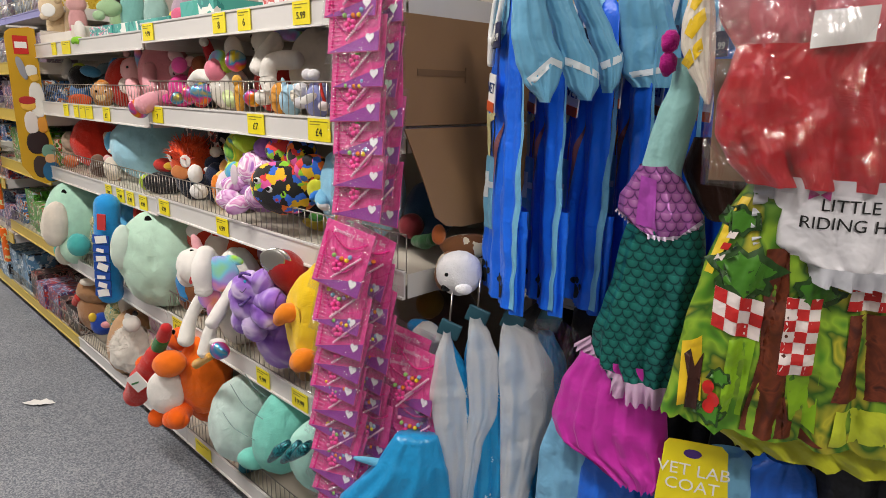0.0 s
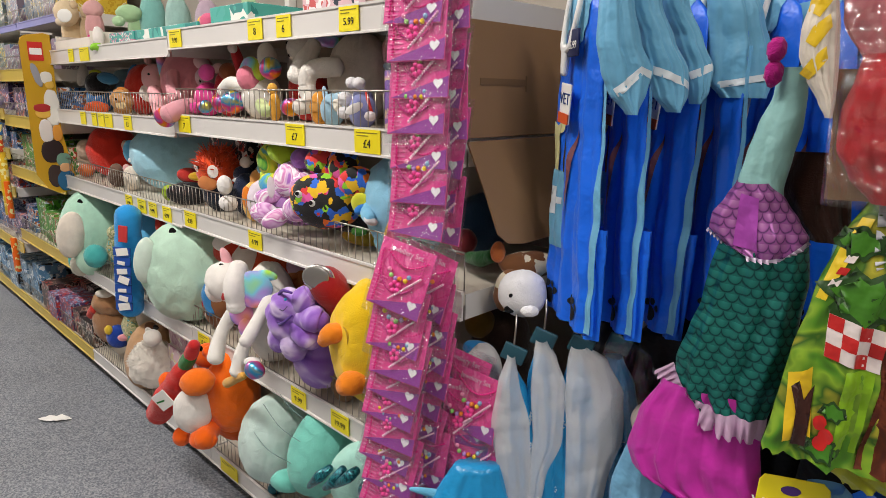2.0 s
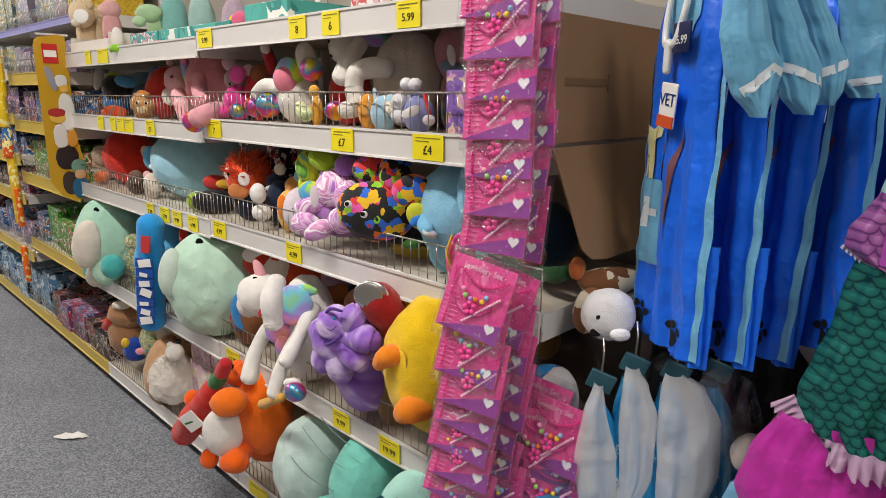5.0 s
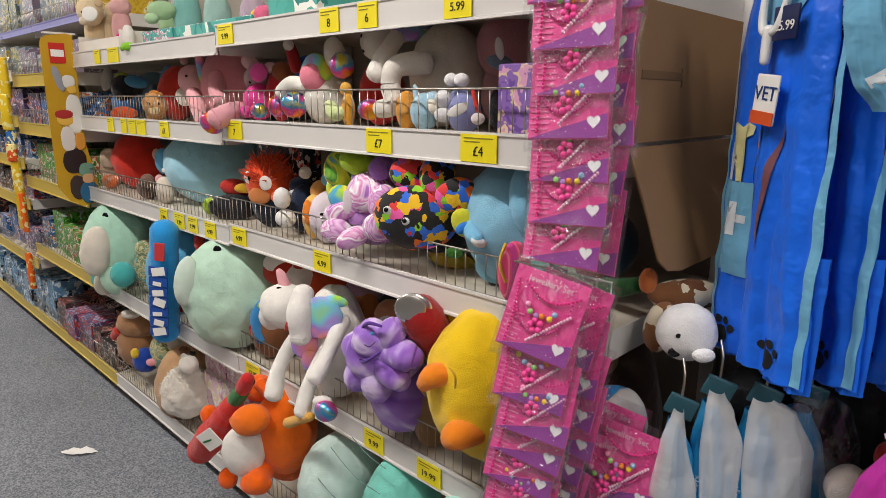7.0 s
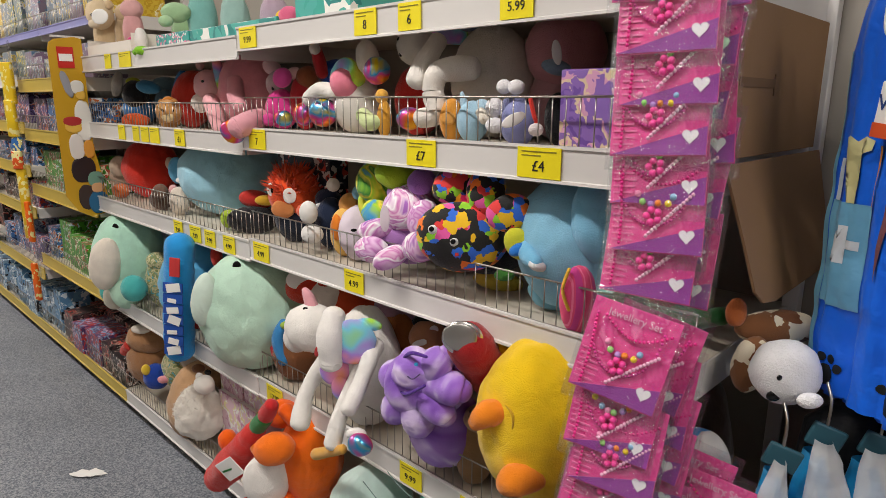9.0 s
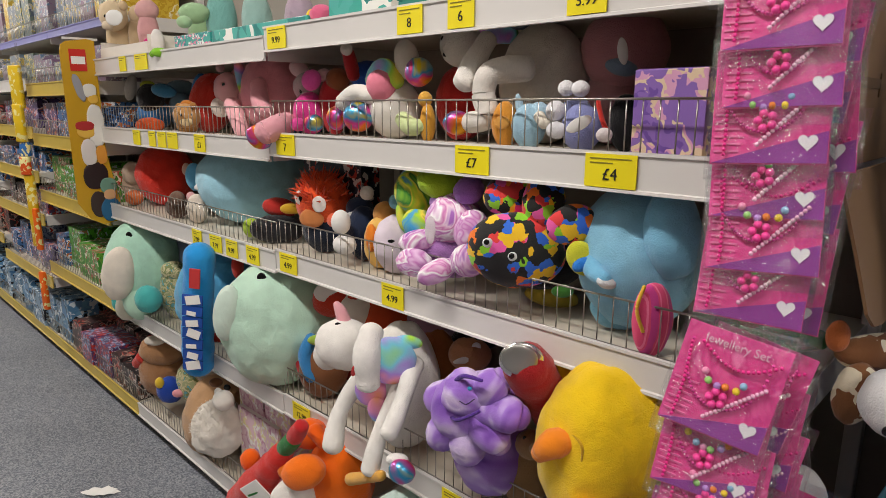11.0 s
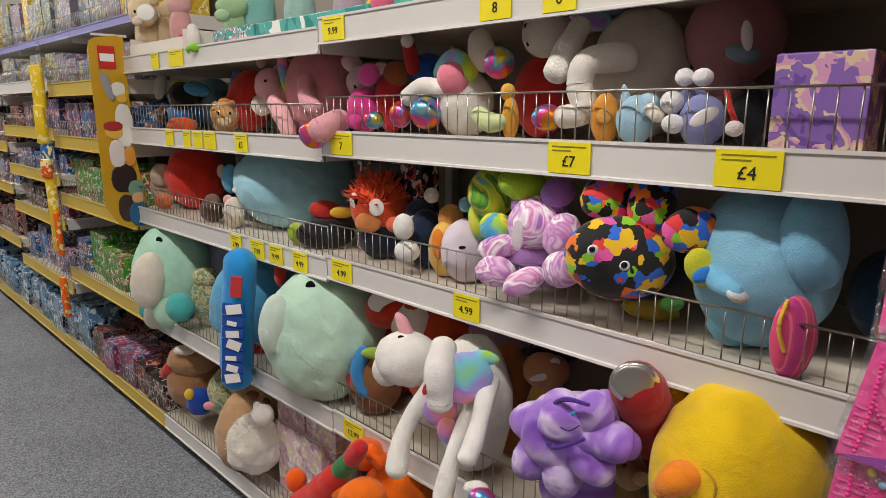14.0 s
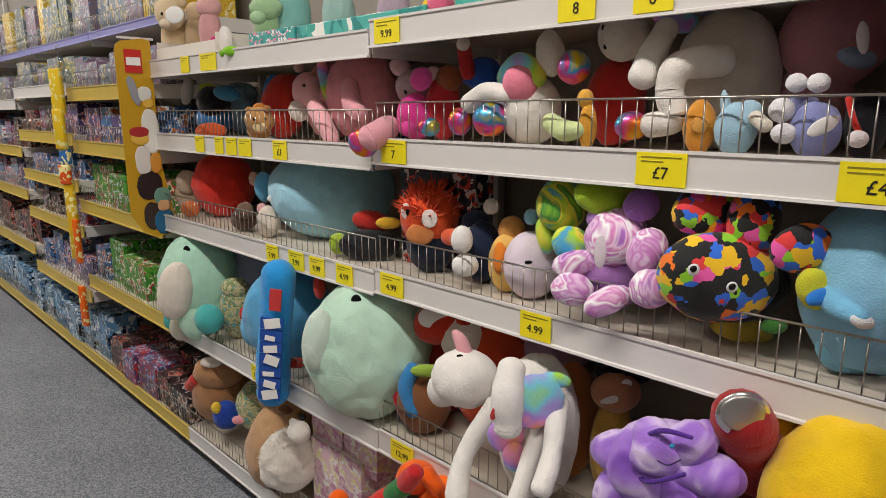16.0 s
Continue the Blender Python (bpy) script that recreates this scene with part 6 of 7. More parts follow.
printed(T, "tree_print", f, [(0.15, 1.1), (0.226, 1.111), (0.245, 0.997), (0.143, 0.978), (0.152, 1.035)], BARK, "dark printed tree trunk", 0.002)
printed(T, "tree_print", f, [(0.27, 1.15), (0.3, 1.15), (0.31, 1.02), (0.33, 0.94), (0.25, 0.94), (0.27, 1.03)], BARK, "", 0.002)
for i, (cu, cz, r) in enumerate(((0.022, 1.14, 0.042), (0.108, 1.125, 0.028), (0.0, 0.93, 0.02), (0.006, 0.985, 0.014), (0.008, 1.21, 0.022))):
    for k, (mt, sc) in enumerate(((LEAF_DARK, 1.0), (LEAF, 0.72))):
        ring = [(cu + r * sc * (1 + 0.22 * math.sin(5 * a + i) + 0.14 * math.sin(11 * a)) * math.cos(a), cz + r * sc * (0.9 + 0.2 * math.sin(7 * a + i)) * math.sin(a)) for a in [2 * math.pi * q / 28 for q in range(28)]]
        printed(T, "foliage_print", f, ring, mt, "" if k else "dark green leaf print", 0.0028 + 0.0008 * k)


def gingham_patch(outline_lo, outline_hi, nx, nz, skew=0.0):
    (u0, z1), (u1, z0) = outline_lo, outline_hi
    printed(T, "gingham_print", f, [(u0, z1), (u1, z1 - skew), (u1, z0 - skew), (u0, z0)], satin("E8DCD8", 0.45), "red and white gingham print", 0.0034)
    for i in range(nx):
        for j in range(nz):
            if (i + j) % 2 == 0:
                a, b = u0 + (u1 - u0) * i / nx, u0 + (u1 - u0) * (i + 1) / nx
                c, d = z1 + (z0 - z1) * j / nz, z1 + (z0 - z1) * (j + 1) / nz
                sa, sb = skew * i / nx, skew * (i + 1) / nx
                printed(T, "gingham_square", f, [(a, c - sa), (b, c - sb), (b, d - sb), (a, d - sa)], satin("C0201E", 0.45), "", 0.0042)


gingham_patch((-0.012, 1.115), (0.05, 1.058), 4, 3, 0.012)
gingham_patch((0.074, 1.117), (0.118, 1.01), 3, 7)
gingham_patch((0.145, 1.148), (0.228, 1.106), 5, 3, -0.008)
printed(T, "side_panel", f, [(0.018, 1.242), (0.003, 1.198), (-0.018, 1.13), (-0.028, 1.131), (-0.008, 1.205), (0.008, 1.242)], satin("E8C828", 0.4), "yellow side panel")
for k in range(3):
    printed(T, "gingham_square", f, [(-0.018 + 0.006 * k, 1.15 + 0.017 * k), (-0.008 + 0.006 * k, 1.15 + 0.017 * k), (-0.004 + 0.006 * k, 1.16 + 0.017 * k), (-0.014 + 0.006 * k, 1.16 + 0.017 * k)], satin("E8DCD8" if k != 1 else "C0201E", 0.45), "", 0.003)
printed(T, "cottage_print", f, [(-0.046, 1.022), (-0.021, 1.039), (-0.013, 0.936), (-0.045, 0.926)], satin("E8C020", 0.4), "yellow printed cottage")
printed(T, "bare_tree_print", f, [(-0.042, 1.006), (-0.034, 0.99), (-0.034, 1.017), (-0.026, 0.991), (-0.016, 1.015), (-0.021, 0.976), (-0.018, 0.926), (-0.034, 0.923), (-0.033, 0.97)], satin("3A160C", 0.45), "dark bare tree print", 0.003)
for cu, cz in ((-0.006, 0.967), (-0.003, 0.938), (0.002, 0.95)):
    printed(T, "strawberry_print", f, [(cu + 0.008 * math.cos(a), cz + 0.011 * math.sin(a)) for a in [0.6 * q for q in range(10)]], satin("C8201C", 0.4), "red strawberry print", 0.0045)

T = thing("white_apron", (0.04, -1.88, 1.142), "white frilled apron with printed words on dress", "costume", "hanging costumes")
fa = drape(T, "apron", (0.034, -1.872), D_YAW, [(1.275, 0.04, 0.235), (1.22, 0.046, 0.236), (1.185, 0.052, 0.234), (1.168, 0.07, 0.22), (1.162, 0.09, 0.2)], satin("E4E2E6", 0.4), 0.036, 4, 0.004, "white satin apron", 2.0)
frill(T, "frill", fa, [(0.042, 1.275), (0.046, 1.2), (0.056, 1.172), (0.088, 1.163), (0.2, 1.163), (0.225, 1.172)], 0.024, satin("C9CAD2", 0.5, 0.3, 0.9), "gathered white frill", 0.002)


def written(parent, words, size, front, u, z, m, label):
    """printed words following a garment's front"""
    bm = text_bm(words, size, Matrix.Identity(4), 0.0)
    for v in bm.verts:
        v.co = front(u + v.co.x, z + v.co.y, 0.0018)
    part("writing", bm, m, parent, label, False)


written(T, "LITTLE RED", 0.022, fa, 0.148, 1.243, INK, "black printed words")
written(T, "RIDING HOOD", 0.022, fa, 0.146, 1.22, INK, "black printed words")
for s in (-1, 1):
    printed(T, "bow", fa, [(0.09, 1.256), (0.09 + s * 0.012, 1.264), (0.09 + s * 0.012, 1.249)], satin("C04A90", 0.4), "pink printed bow", 0.002)

B_AT = (0.03, -1.87)
T = thing("bagged_red_cape", (0.03, -1.87, 1.264), "red hooded cape folded in creased clear bag", "costume", "hanging costumes")
drape(T, "backing_card", (0.05, -1.862), D_YAW, [(1.42, -0.046, 0.1), (1.352, -0.038, 0.1), (1.261, -0.035, 0.1)], KRAFT, 0.002, 1, 0.0006, "brown card insert")
drape(T, "hood", (0.034, -1.868), D_YAW, [(1.525, -0.052, 0.2), (1.474, -0.045, 0.196), (1.42, -0.015, 0.19)], satin("C8606A", 0.4), 0.02, 6, 0.008, "folded pink and red hood", 0.4)
f = drape(T, "cape", B_AT, D_YAW, [(1.436, -0.02, 0.186), (1.406, -0.026, 0.17), (1.368, -0.036, 0.196), (1.326, -0.034, 0.207), (1.292, -0.016, 0.207), (1.262, 0.012, 0.198)], satin("C21222", 0.4), 0.034, 5, 0.012, "folded red satin cape", 3.0)
printed(T, "paper_label", f, [(0.055, 1.428), (0.055, 1.47), (0.12, 1.475), (0.12, 1.436)], PAPER, "white paper insert", 0.01)
f = drape(T, "sleeve", (0.036, -1.868), D_YAW, [(1.515, -0.079, -0.057), (1.464, -0.089, -0.048), (1.436, -0.088, -0.045), (1.408, -0.077, -0.043), (1.38, -0.06, -0.042), (1.362, -0.05, -0.044)], satin("E4DACA", 0.45), 0.02, 5, 0.006, "cream and yellow puff sleeve", 0.5)
for k, zz in enumerate((1.5, 1.466, 1.43)):
    printed(T, "sleeve_print", f, [(-0.083 + 0.003 * k, zz), (-0.064, zz + 0.014), (-0.06, zz), (-0.075, zz - 0.024), (-0.085, zz - 0.016)], satin("E4BE20", 0.4), "yellow print", 0.002)
drape(T, "bag", (0.012, -1.878), D_YAW, [(1.53, -0.063, 0.214), (1.449, -0.054, 0.219), (1.382, -0.05, 0.231), (1.32, -0.048, 0.244), (1.26, -0.045, 0.256)], FILM_THICK, 0.042, 6, 0.006, "creased clear plastic bag", 6.0)

T = thing("brown_costume", (0.16, -1.8, 1.185), "dark brown plush costume behind cape", "costume", "hanging costumes")
drape(T, "body", (0.16, -1.8), D_YAW, [(1.31, -0.045, 0.03), (1.262, -0.057, 0.035), (1.218, -0.037, 0.04), (1.185, -0.013, 0.045)], plush("3A2018"), 0.03, 3, 0.006)

ICE_BLUE = satin("1E96D2", 0.32)
ICE = [((0.03, -1.40), [(0.918, -0.046, -0.033), (0.864, -0.062, -0.023), (0.778, -0.073, 0.001), (0.652, -0.054, 0.011), (0.544, -0.04, -0.004), (0.434, -0.044, -0.002)]),
       ((0.06, -1.43), [(0.948, -0.038, -0.018), (0.913, -0.041, 0.003), (0.853, -0.043, 0.024), (0.742, -0.034, 0.023), (0.665, -0.042, -0.005), (0.545, -0.047, -0.02)]),
       ((0.10, -1.48), [(0.938, -0.037, -0.01), (0.917, -0.042, 0.03), (0.845, -0.043, 0.067), (0.76, -0.036, 0.074), (0.658, -0.032, 0.049), (0.524, -0.027, 0.027)]),
       ((0.15, -1.52), [(0.938, -0.03, 0.0), (0.915, -0.035, 0.035), (0.845, -0.02, 0.06), (0.74, -0.01, 0.075), (0.52, -0.01, 0.07)])]
for i, (at, rows) in enumerate(ICE):
    T = thing("ice_princess_dress", (at[0], at[1], 0.36), "ice blue snowflake dress with sheer white cape on hanger", "costume", "hanging ice dresses")
    zt, lo, hi = rows[0]
    behind = (at[0] + 0.022, at[1] + 0.016)
    f = drape(T, "dress", behind, -45, [(zt - 0.03, lo, hi), (zt - 0.09, lo - 0.012, hi + 0.03), (0.72, lo - 0.02, hi + 0.06), (0.58, lo - 0.03, hi + 0.075), (0.36, lo - 0.05, hi + 0.09)], ICE_BLUE, 0.026, 5, 0.008, "sparkling blue satin dress", i)
    rnd = random.Random(i)
    for k in range(8):
        cu, cz, r = rnd.uniform(lo - 0.02, hi + 0.05), rnd.uniform(0.45, zt - 0.1), rnd.uniform(0.005, 0.013)
        bm = bmesh.new()
        for a in range(3):
            du, dz = math.cos(math.pi * a / 3) * r, math.sin(math.pi * a / 3) * r
            rod(bm, f(cu - du, cz - dz, 0.0015), f(cu + du, cz + dz, 0.0015), 0.0009, 4)
            for s in (-0.6, 0.6):
                for w in (-0.5, 0.5):
                    rod(bm, f(cu + du * s, cz + dz * s, 0.0015), f(cu + du * s * 1.4 - dz * w * 0.5, cz + dz * s * 1.4 + du * w * 0.5, 0.0015), 0.0007, 4)
        part("snowflake_print", bm, plain("DCEAF2", 0.3), T, "silver white snowflake")
    if i < 3:
        fc = drape(T, "cape", at, -45, rows, VEIL, 0.016, 2, 0.005, "sheer white cape", 3.0 + i)
    else:
        drape(T, "bag", (at[0] - 0.01, at[1] - 0.01), -45, [(z + 0.01, a - 0.01, b + 0.01) for z, a, b in rows], FILM_THICK, 0.02, 4, 0.006, "clear film bag", 4.0)
    cu = (lo + hi) / 2
    part("hanger_card", boxed((-0.004, -0.022, -0.015), (0.004, 0.022, 0.018), 0.003, Matrix.Translation(f(cu, zt, 0)) @ pose(0, 0, 0, 20, 0, 30)), plain("24505E", 0.5), T, "dark teal hanger block")
    top = f(cu, zt, 0)
    limb(T, "hanger_hook", [top + Vector((0, 0, 0.015)), top + Vector((0.004, 0, 0.05)), top + Vector((0.018, 0.01, 0.07))], (0.002, 0.002, 0.002), CHROME)

T = thing("ice_princess_dress", (-0.04, -1.333, 0.461), "turquoise skirt spreading over the lower shelf", "costume", "hanging ice dresses")
cloth(T, "skirt", [(-0.04, -1.333, 0.692, 0.044), (-0.05, -1.328, 0.62, 0.078), (-0.06, -1.298, 0.545, 0.12), (-0.06, -1.289, 0.461, 0.14)], ICE_BLUE, 0.5, 8, 0.16, seed=0)
blob(T, "trim", (-0.09, -1.289, 0.626), (0.067, 0.008, 0.009), 12, '6FC0E4')

# a second row of sky blue suits below, one with a yellow header card
for i, (at, tone) in enumerate((((0.12, -1.62), "78B4D8"), ((0.14, -1.70), "1A66D8"), ((0.16, -1.86), "78B4D8"), ((0.2, -1.93), "1A66D8"))):
    T = thing("vet_coat", (at[0], at[1], 0.3), "folded sky and royal blue coat on lower rail", "costume", "lower rail coats")
    drape(T, "coat", at, -60, [(0.81, -0.02, 0.03), (0.78, -0.06, 0.06), (0.7, -0.08, 0.08), (0.3, -0.09, 0.09)], satin(tone, 0.42), 0.03, 4, 0.007, "", i)
T = thing("header_card", (0.12, -1.84, 0.71), "yellow printed costume header card", "label card", "costume header cards")
f = drape(T, "card", (0.1, -1.845), D_YAW, [(0.835, -0.05, 0.03), (0.824, -0.056, 0.04), (0.72, -0.062, 0.05), (0.71, -0.05, 0.04)], TICKET, 0.002, 1, 0.0005)
written(T, "VET LAB", 0.03, f, -0.008, 0.785, PAPER, "white printed words")
written(T, "COAT", 0.03, f, -0.008, 0.757, PAPER, "white printed words")
printed(T, "badge", f, [(-0.012 + 0.014 * math.cos(0.5 * q), 0.815 + 0.008 * math.sin(0.5 * q)) for q in range(12)], plain("4A2A78", 0.5), "purple badge", 0.001)

T = thing("header_card", (0.24, -1.56, 1.43), "yellow card tag hanging among blue suits", "label card", "costume header cards")
f = drape(T, "card", (0.24, -1.56), -60, [(1.56, -0.06, 0.02), (1.47, -0.06, 0.02), (1.452, -0.045, 0.012), (1.445, -0.03, 0.0)], TICKET, 0.002, 1, 0.0005)
printed(T, "badge", f, [(-0.018 + 0.013 * math.cos(0.5 * q), 1.485 + 0.013 * math.sin(0.5 * q)) for q in range(13)], plain("3A9AC0", 0.5), "blue round badge", 0.001)

# short sleeves of the row of suits
SLEEVES = [((-0.02, -1.53), [(1.57, -0.006, 0.018), (1.511, -0.009, 0.042), (1.462, -0.009, 0.056), (1.42, 0.0, 0.078), (1.39, 0.013, 0.071), (1.358, 0.042, 0.057)], [(0.017, 1.394), (0.051, 1.426), (0.072, 1.42), (0.072, 1.409), (0.055, 1.415), (0.025, 1.383)]),
           ((0.07, -1.6), [(1.57, -0.072, -0.05), (1.514, -0.073, -0.027), (1.464, -0.054, -0.003), (1.422, -0.041, 0.021), (1.386, -0.028, 0.025), (1.362, -0.005, 0.013)], [(-0.036, 1.428), (0.022, 1.405), (0.023, 1.394), (-0.035, 1.416)]),
           ((0.15, -1.65), [(1.57, -0.12, -0.093), (1.518, -0.112, -0.072), (1.466, -0.086, -0.045), (1.428, -0.069, -0.025), (1.392, -0.06, -0.029), (1.374, -0.055, -0.042)], [(-0.066, 1.421), (-0.027, 1.439), (-0.025, 1.428), (-0.062, 1.41)]),
           ((0.22, -1.69), [(1.572, -0.121, -0.066), (1.505, -0.111, -0.023), (1.452, -0.104, -0.003), (1.407, -0.098, 0.002), (1.384, -0.077, -0.005)], [(-0.09, 1.408), (-0.002, 1.424), (-0.002, 1.414), (-0.088, 1.398)])]
for suit, (at, rows, band) in zip(VET_SUITS, SLEEVES):
    holder = thing("sleeve_anchor", (0, 0, 0), "", "")
    f = drape(holder, "sleeve", at, -45, rows, SKY, 0.026, 3, 0.007, "sky blue short sleeve", at[1] * 9)
    printed(holder, "cuff_band", f, band, WHITE_TRIM, "white cuff band", 0.0015)
    bpy.context.view_layer.update()
    inv = suit.matrix_basis.inverted()
    for ch in list(holder.children):
        ch.parent = suit
        ch.matrix_parent_inverse = Matrix.Identity(4)
        ch.matrix_basis = inv
    bpy.data.objects.remove(holder)

T = thing("plush_seal", (0.054, -1.353, 0.966), "white plush seal with giraffe print underside", "soft toy", "soft toys on shelves")
blob(T, "head", (0.054, -1.353, 1.021), (0.046, 0.039, 0.046), 10, 'EDECEC')
blob(T, "underside", (0.074, -1.301, 1.010), (0.026, 0.022, 0.044), 10, GIRAFFE)
blob(T, "ear", (0.024, -1.393, 1.002), (0.017, 0.009, 0.011), 0, 'F0EFEF')
blob(T, "nose", (0.018, -1.352, 0.997), (0.011, 0.003, 0.008), 0, BLACK_EYE)
blob(T, "tail", (0.124, -1.315, 1.057), (0.062, 0.023, 0.027), 0, GIRAFFE)
blob(T, "eye", (0.013, -1.357, 1.026), (0.004, 0.001, 0.004), 0, BLACK_EYE, lump=0)

T = thing("plush_carrot", (0.115, -1.163, 1.043), "green and orange plush carrot", "soft toy", "soft toys on shelves")
limb(T, "leaves", [(0.115, -1.163, 1.043), (0.095, -1.211, 1.053), (0.085, -1.250, 1.068)], (0.013, 0.017, 0.014), '1F5A2A')
blob(T, "root", (0.075, -1.273, 1.082), (0.015, 0.013, 0.022), 0, 'C8703A')

T = thing("blue_cap", (0.06, -1.26, 0.773), "blue and white soft cap", "soft toy", "soft toys on shelves")
blob(T, "crown", (0.06, -1.26, 0.833), (0.037, 0.032, 0.06), -8, 'E6E4E2')
blob(T, "band", (0.06, -1.246, 0.872), (0.037, 0.016, 0.019), 15, '2F88C8')

T = thing("plush_bird", (0.2, -1.121, 1.025), "dark plush at shelf back", "soft toy", "soft toys on shelves")
blob(T, "body", (0.2, -1.121, 1.098), (0.063, 0.053, 0.073), 0, '1F3F5A')
blob(T, "ball", (0.12, -1.14, 1.073), (0.03, 0.025, 0.03), 0, '8A3038')

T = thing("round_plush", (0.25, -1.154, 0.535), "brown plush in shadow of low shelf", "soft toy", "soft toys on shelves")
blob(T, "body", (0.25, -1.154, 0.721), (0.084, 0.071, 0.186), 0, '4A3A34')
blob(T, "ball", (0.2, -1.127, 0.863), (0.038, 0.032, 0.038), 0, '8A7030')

T = thing("plush_llama", (0.160, -1.575, 0.767), "pale plush heads low by the costumes", "soft toy", "soft toys on shelves")
blob(T, "head", (0.160, -1.575, 0.803), (0.032, 0.027, 0.036), 0, 'D8CCC4')
blob(T, "ball", (0.160, -1.617, 0.822), (0.034, 0.029, 0.034), 0, GIRAFFE)
blob(T, "beak", (0.160, -1.614, 0.871), (0.015, 0.013, 0.023), 0, 'A8302A')

for k, z in enumerate((1.0, 0.55)):
    s = shelf("gondola_shelf", -2.5, -1.26, z - 0.02, WHITE_STEEL, 0.0, x=0.28, depth=DEPTH - 0.28, label="short white shelf behind costumes")

T = thing("mint_roll_plush", (-0.05, 0.415, 0.57), "blue mint roll cushion with white shapes leaning on shelf", "soft toy", "soft toys on shelves")
limb(T, "roll", [(-0.05, 0.415, 0.575), (-0.055, 0.39, 0.7), (-0.052, 0.365, 0.84), (-0.048, 0.35, 0.945)], (0.046, 0.048, 0.047, 0.044), '2C9CE6')
for i in range(7):
    z = 0.6 + 0.036 * i
    at = Matrix.Translation((-0.09, 0.365 - 0.17 * (z - 0.6), z)) @ pose(0, 0, 0, 6, 0, 42)
    part("letter_backing", boxed((-0.003, -0.031, -0.016), (0.003, 0.031, 0.016), 0.002, at), plain("1F4FA8", 0.5), T, "dark blue printed ground" if i == 0 else "", False)
    part("letter_shape", boxed((-0.005, -0.024 + 0.006 * (i % 3), -0.014), (-0.0032, 0.02 - 0.004 * (i % 2), 0.014 - 0.007 * (i % 3)), 0.001, at @ pose(0, 0, 0, (-14, 10, -4, 16, -8, 6, -12)[i], 0, 0)), PAPER, T, "white printed shape" if i == 0 else "", False)
part("red_patch", boxed((-0.003, -0.02, -0.03), (0.003, 0.012, 0.03), 0.002, Matrix.Translation((-0.09, 0.31, 0.885)) @ pose(0, 0, 0, 6, 0, 42)), plain("C83A3A"), T, "red printed shape", False)

def card_tray(y0, y1, z, m, label, depth=0.2, h=0.08, x=0.02):
    t = thing("display_tray", (x + depth / 2, (y0 + y1) / 2, z), label, "display tray", "card display trays")
    part("front", boxed((x, y0, z), (x + 0.003, y1, z + h)), m, t, smooth=False)
    part("base", boxed((x + 0.003, y0, z), (x + depth, y1, z + 0.003)), m, t, smooth=False)
    for yy in (y0, y1 - 0.003):
        part("side", boxed((x + 0.003, yy, z + 0.003), (x + depth, yy + 0.003, z + h * 1.5)), m, t, smooth=False)
    return t


ticket(-0.063, 1.560, 0.080, "9.99")
ticket(-0.530, 1.560, 0.069, "8")
ticket(-0.661, 1.560, 0.062, "6")
ticket(0.929, 1.541, 0.058, "")
ticket(0.767, 1.541, 0.103, "")
ticket(-0.079, 1.308, 0.080, "7")
ticket(-0.691, 1.308, 0.08, "£7")
ticket(0.868, 1.293, 0.060, "")
ticket(0.735, 1.293, 0.052, "")
ticket(0.657, 1.293, 0.062, "")
ticket(0.576, 1.293, 0.072, "")
ticket(0.386, 1.293, 0.068, "£1")
ticket(0.456, 0.998, 0.062, "7.99")
ticket(0.332, 0.998, 0.073, "7.99")
ticket(0.234, 0.998, 0.066, "9.99")
ticket(0.115, 0.998, 0.067, "4.99")
ticket(-0.065, 1.006, 0.078, "4.99")
ticket(-0.470, 1.006, 0.069, "4.99")
ticket(0.586, 0.590, 0.078, "19.99")
ticket(-0.092, 0.595, 0.081, "12.99")
ticket(-0.968, 1.308, 0.086, "£4")
ticket(-0.842, 0.595, 0.074, "19.99")
ticket(-0.655, 0.595, 0.070, "9.99")
ticket(-0.913, 1.560, 0.067, "5.99")
ticket(-0.142, 0.123, 0.119, "", x=0.0265)
card_box("toy_box", (0.03, 0.34, 1.537), (0.19, 0.574, 1.583), carton("3FA8A0", 70.0, "E8F0EC", "2A7A86", "E87AA0"), "teal card box of small collectable toys", "toy box", "")
card_box("display_box", (0.03, -0.146, 1.537), (0.23, 0.328, 1.581), carton("4FB0A6", 11.0, "F0F0EA", "2F8A86", "3FA89A"), "long teal display box with pale animal print", "toy box", "")
card_box("display_box", (0.03, -0.44, 1.556), (0.23, -0.231, 1.611), carton("4FB0A6", 11.0, "F0F0EA", "2F8A86", "3FA89A"), "long teal display box with pale animal print", "toy box", "")
card_box("display_box", (0.04, -0.914, 1.556), (0.24, -0.679, 1.608), carton("D8B8C0", 30.0), "pale pink display box of plush toys", "toy box", "")
card_box("toy_box", (0.04, -1.085, 1.304), (0.12, -0.975, 1.43), carton("8A68B4", 40.0, "E0C8A8", "6F4FA0", "D8A0C0"), "purple card box with pastel printed dolls", "toy box", "")
card_box("toy_box", (0.14, -0.192, 0.994), (0.2, 0.061, 1.23), carton("1C2030", 40.0, "D8D0CC", "303848", "C8483A"), "black card box with printed animal faces", "toy box", "")
card_box("toy_box", (0.3, 0.268, 1.289), (0.35, 0.425, 1.365), carton("3F6FA8", 50.0), "bright card box at shelf back", "toy box", "")
card_box("doll_box", (0.09, 0.282, 0.34), (0.22, 0.437, 0.501), carton("E0BFC8", 34.0, "F2EEE8", "C890A8", "E8DCA0"), "pale pink and yellow doll gift box", "toy box", "doll gift boxes", lid=plain("EFEAE4", 0.5))
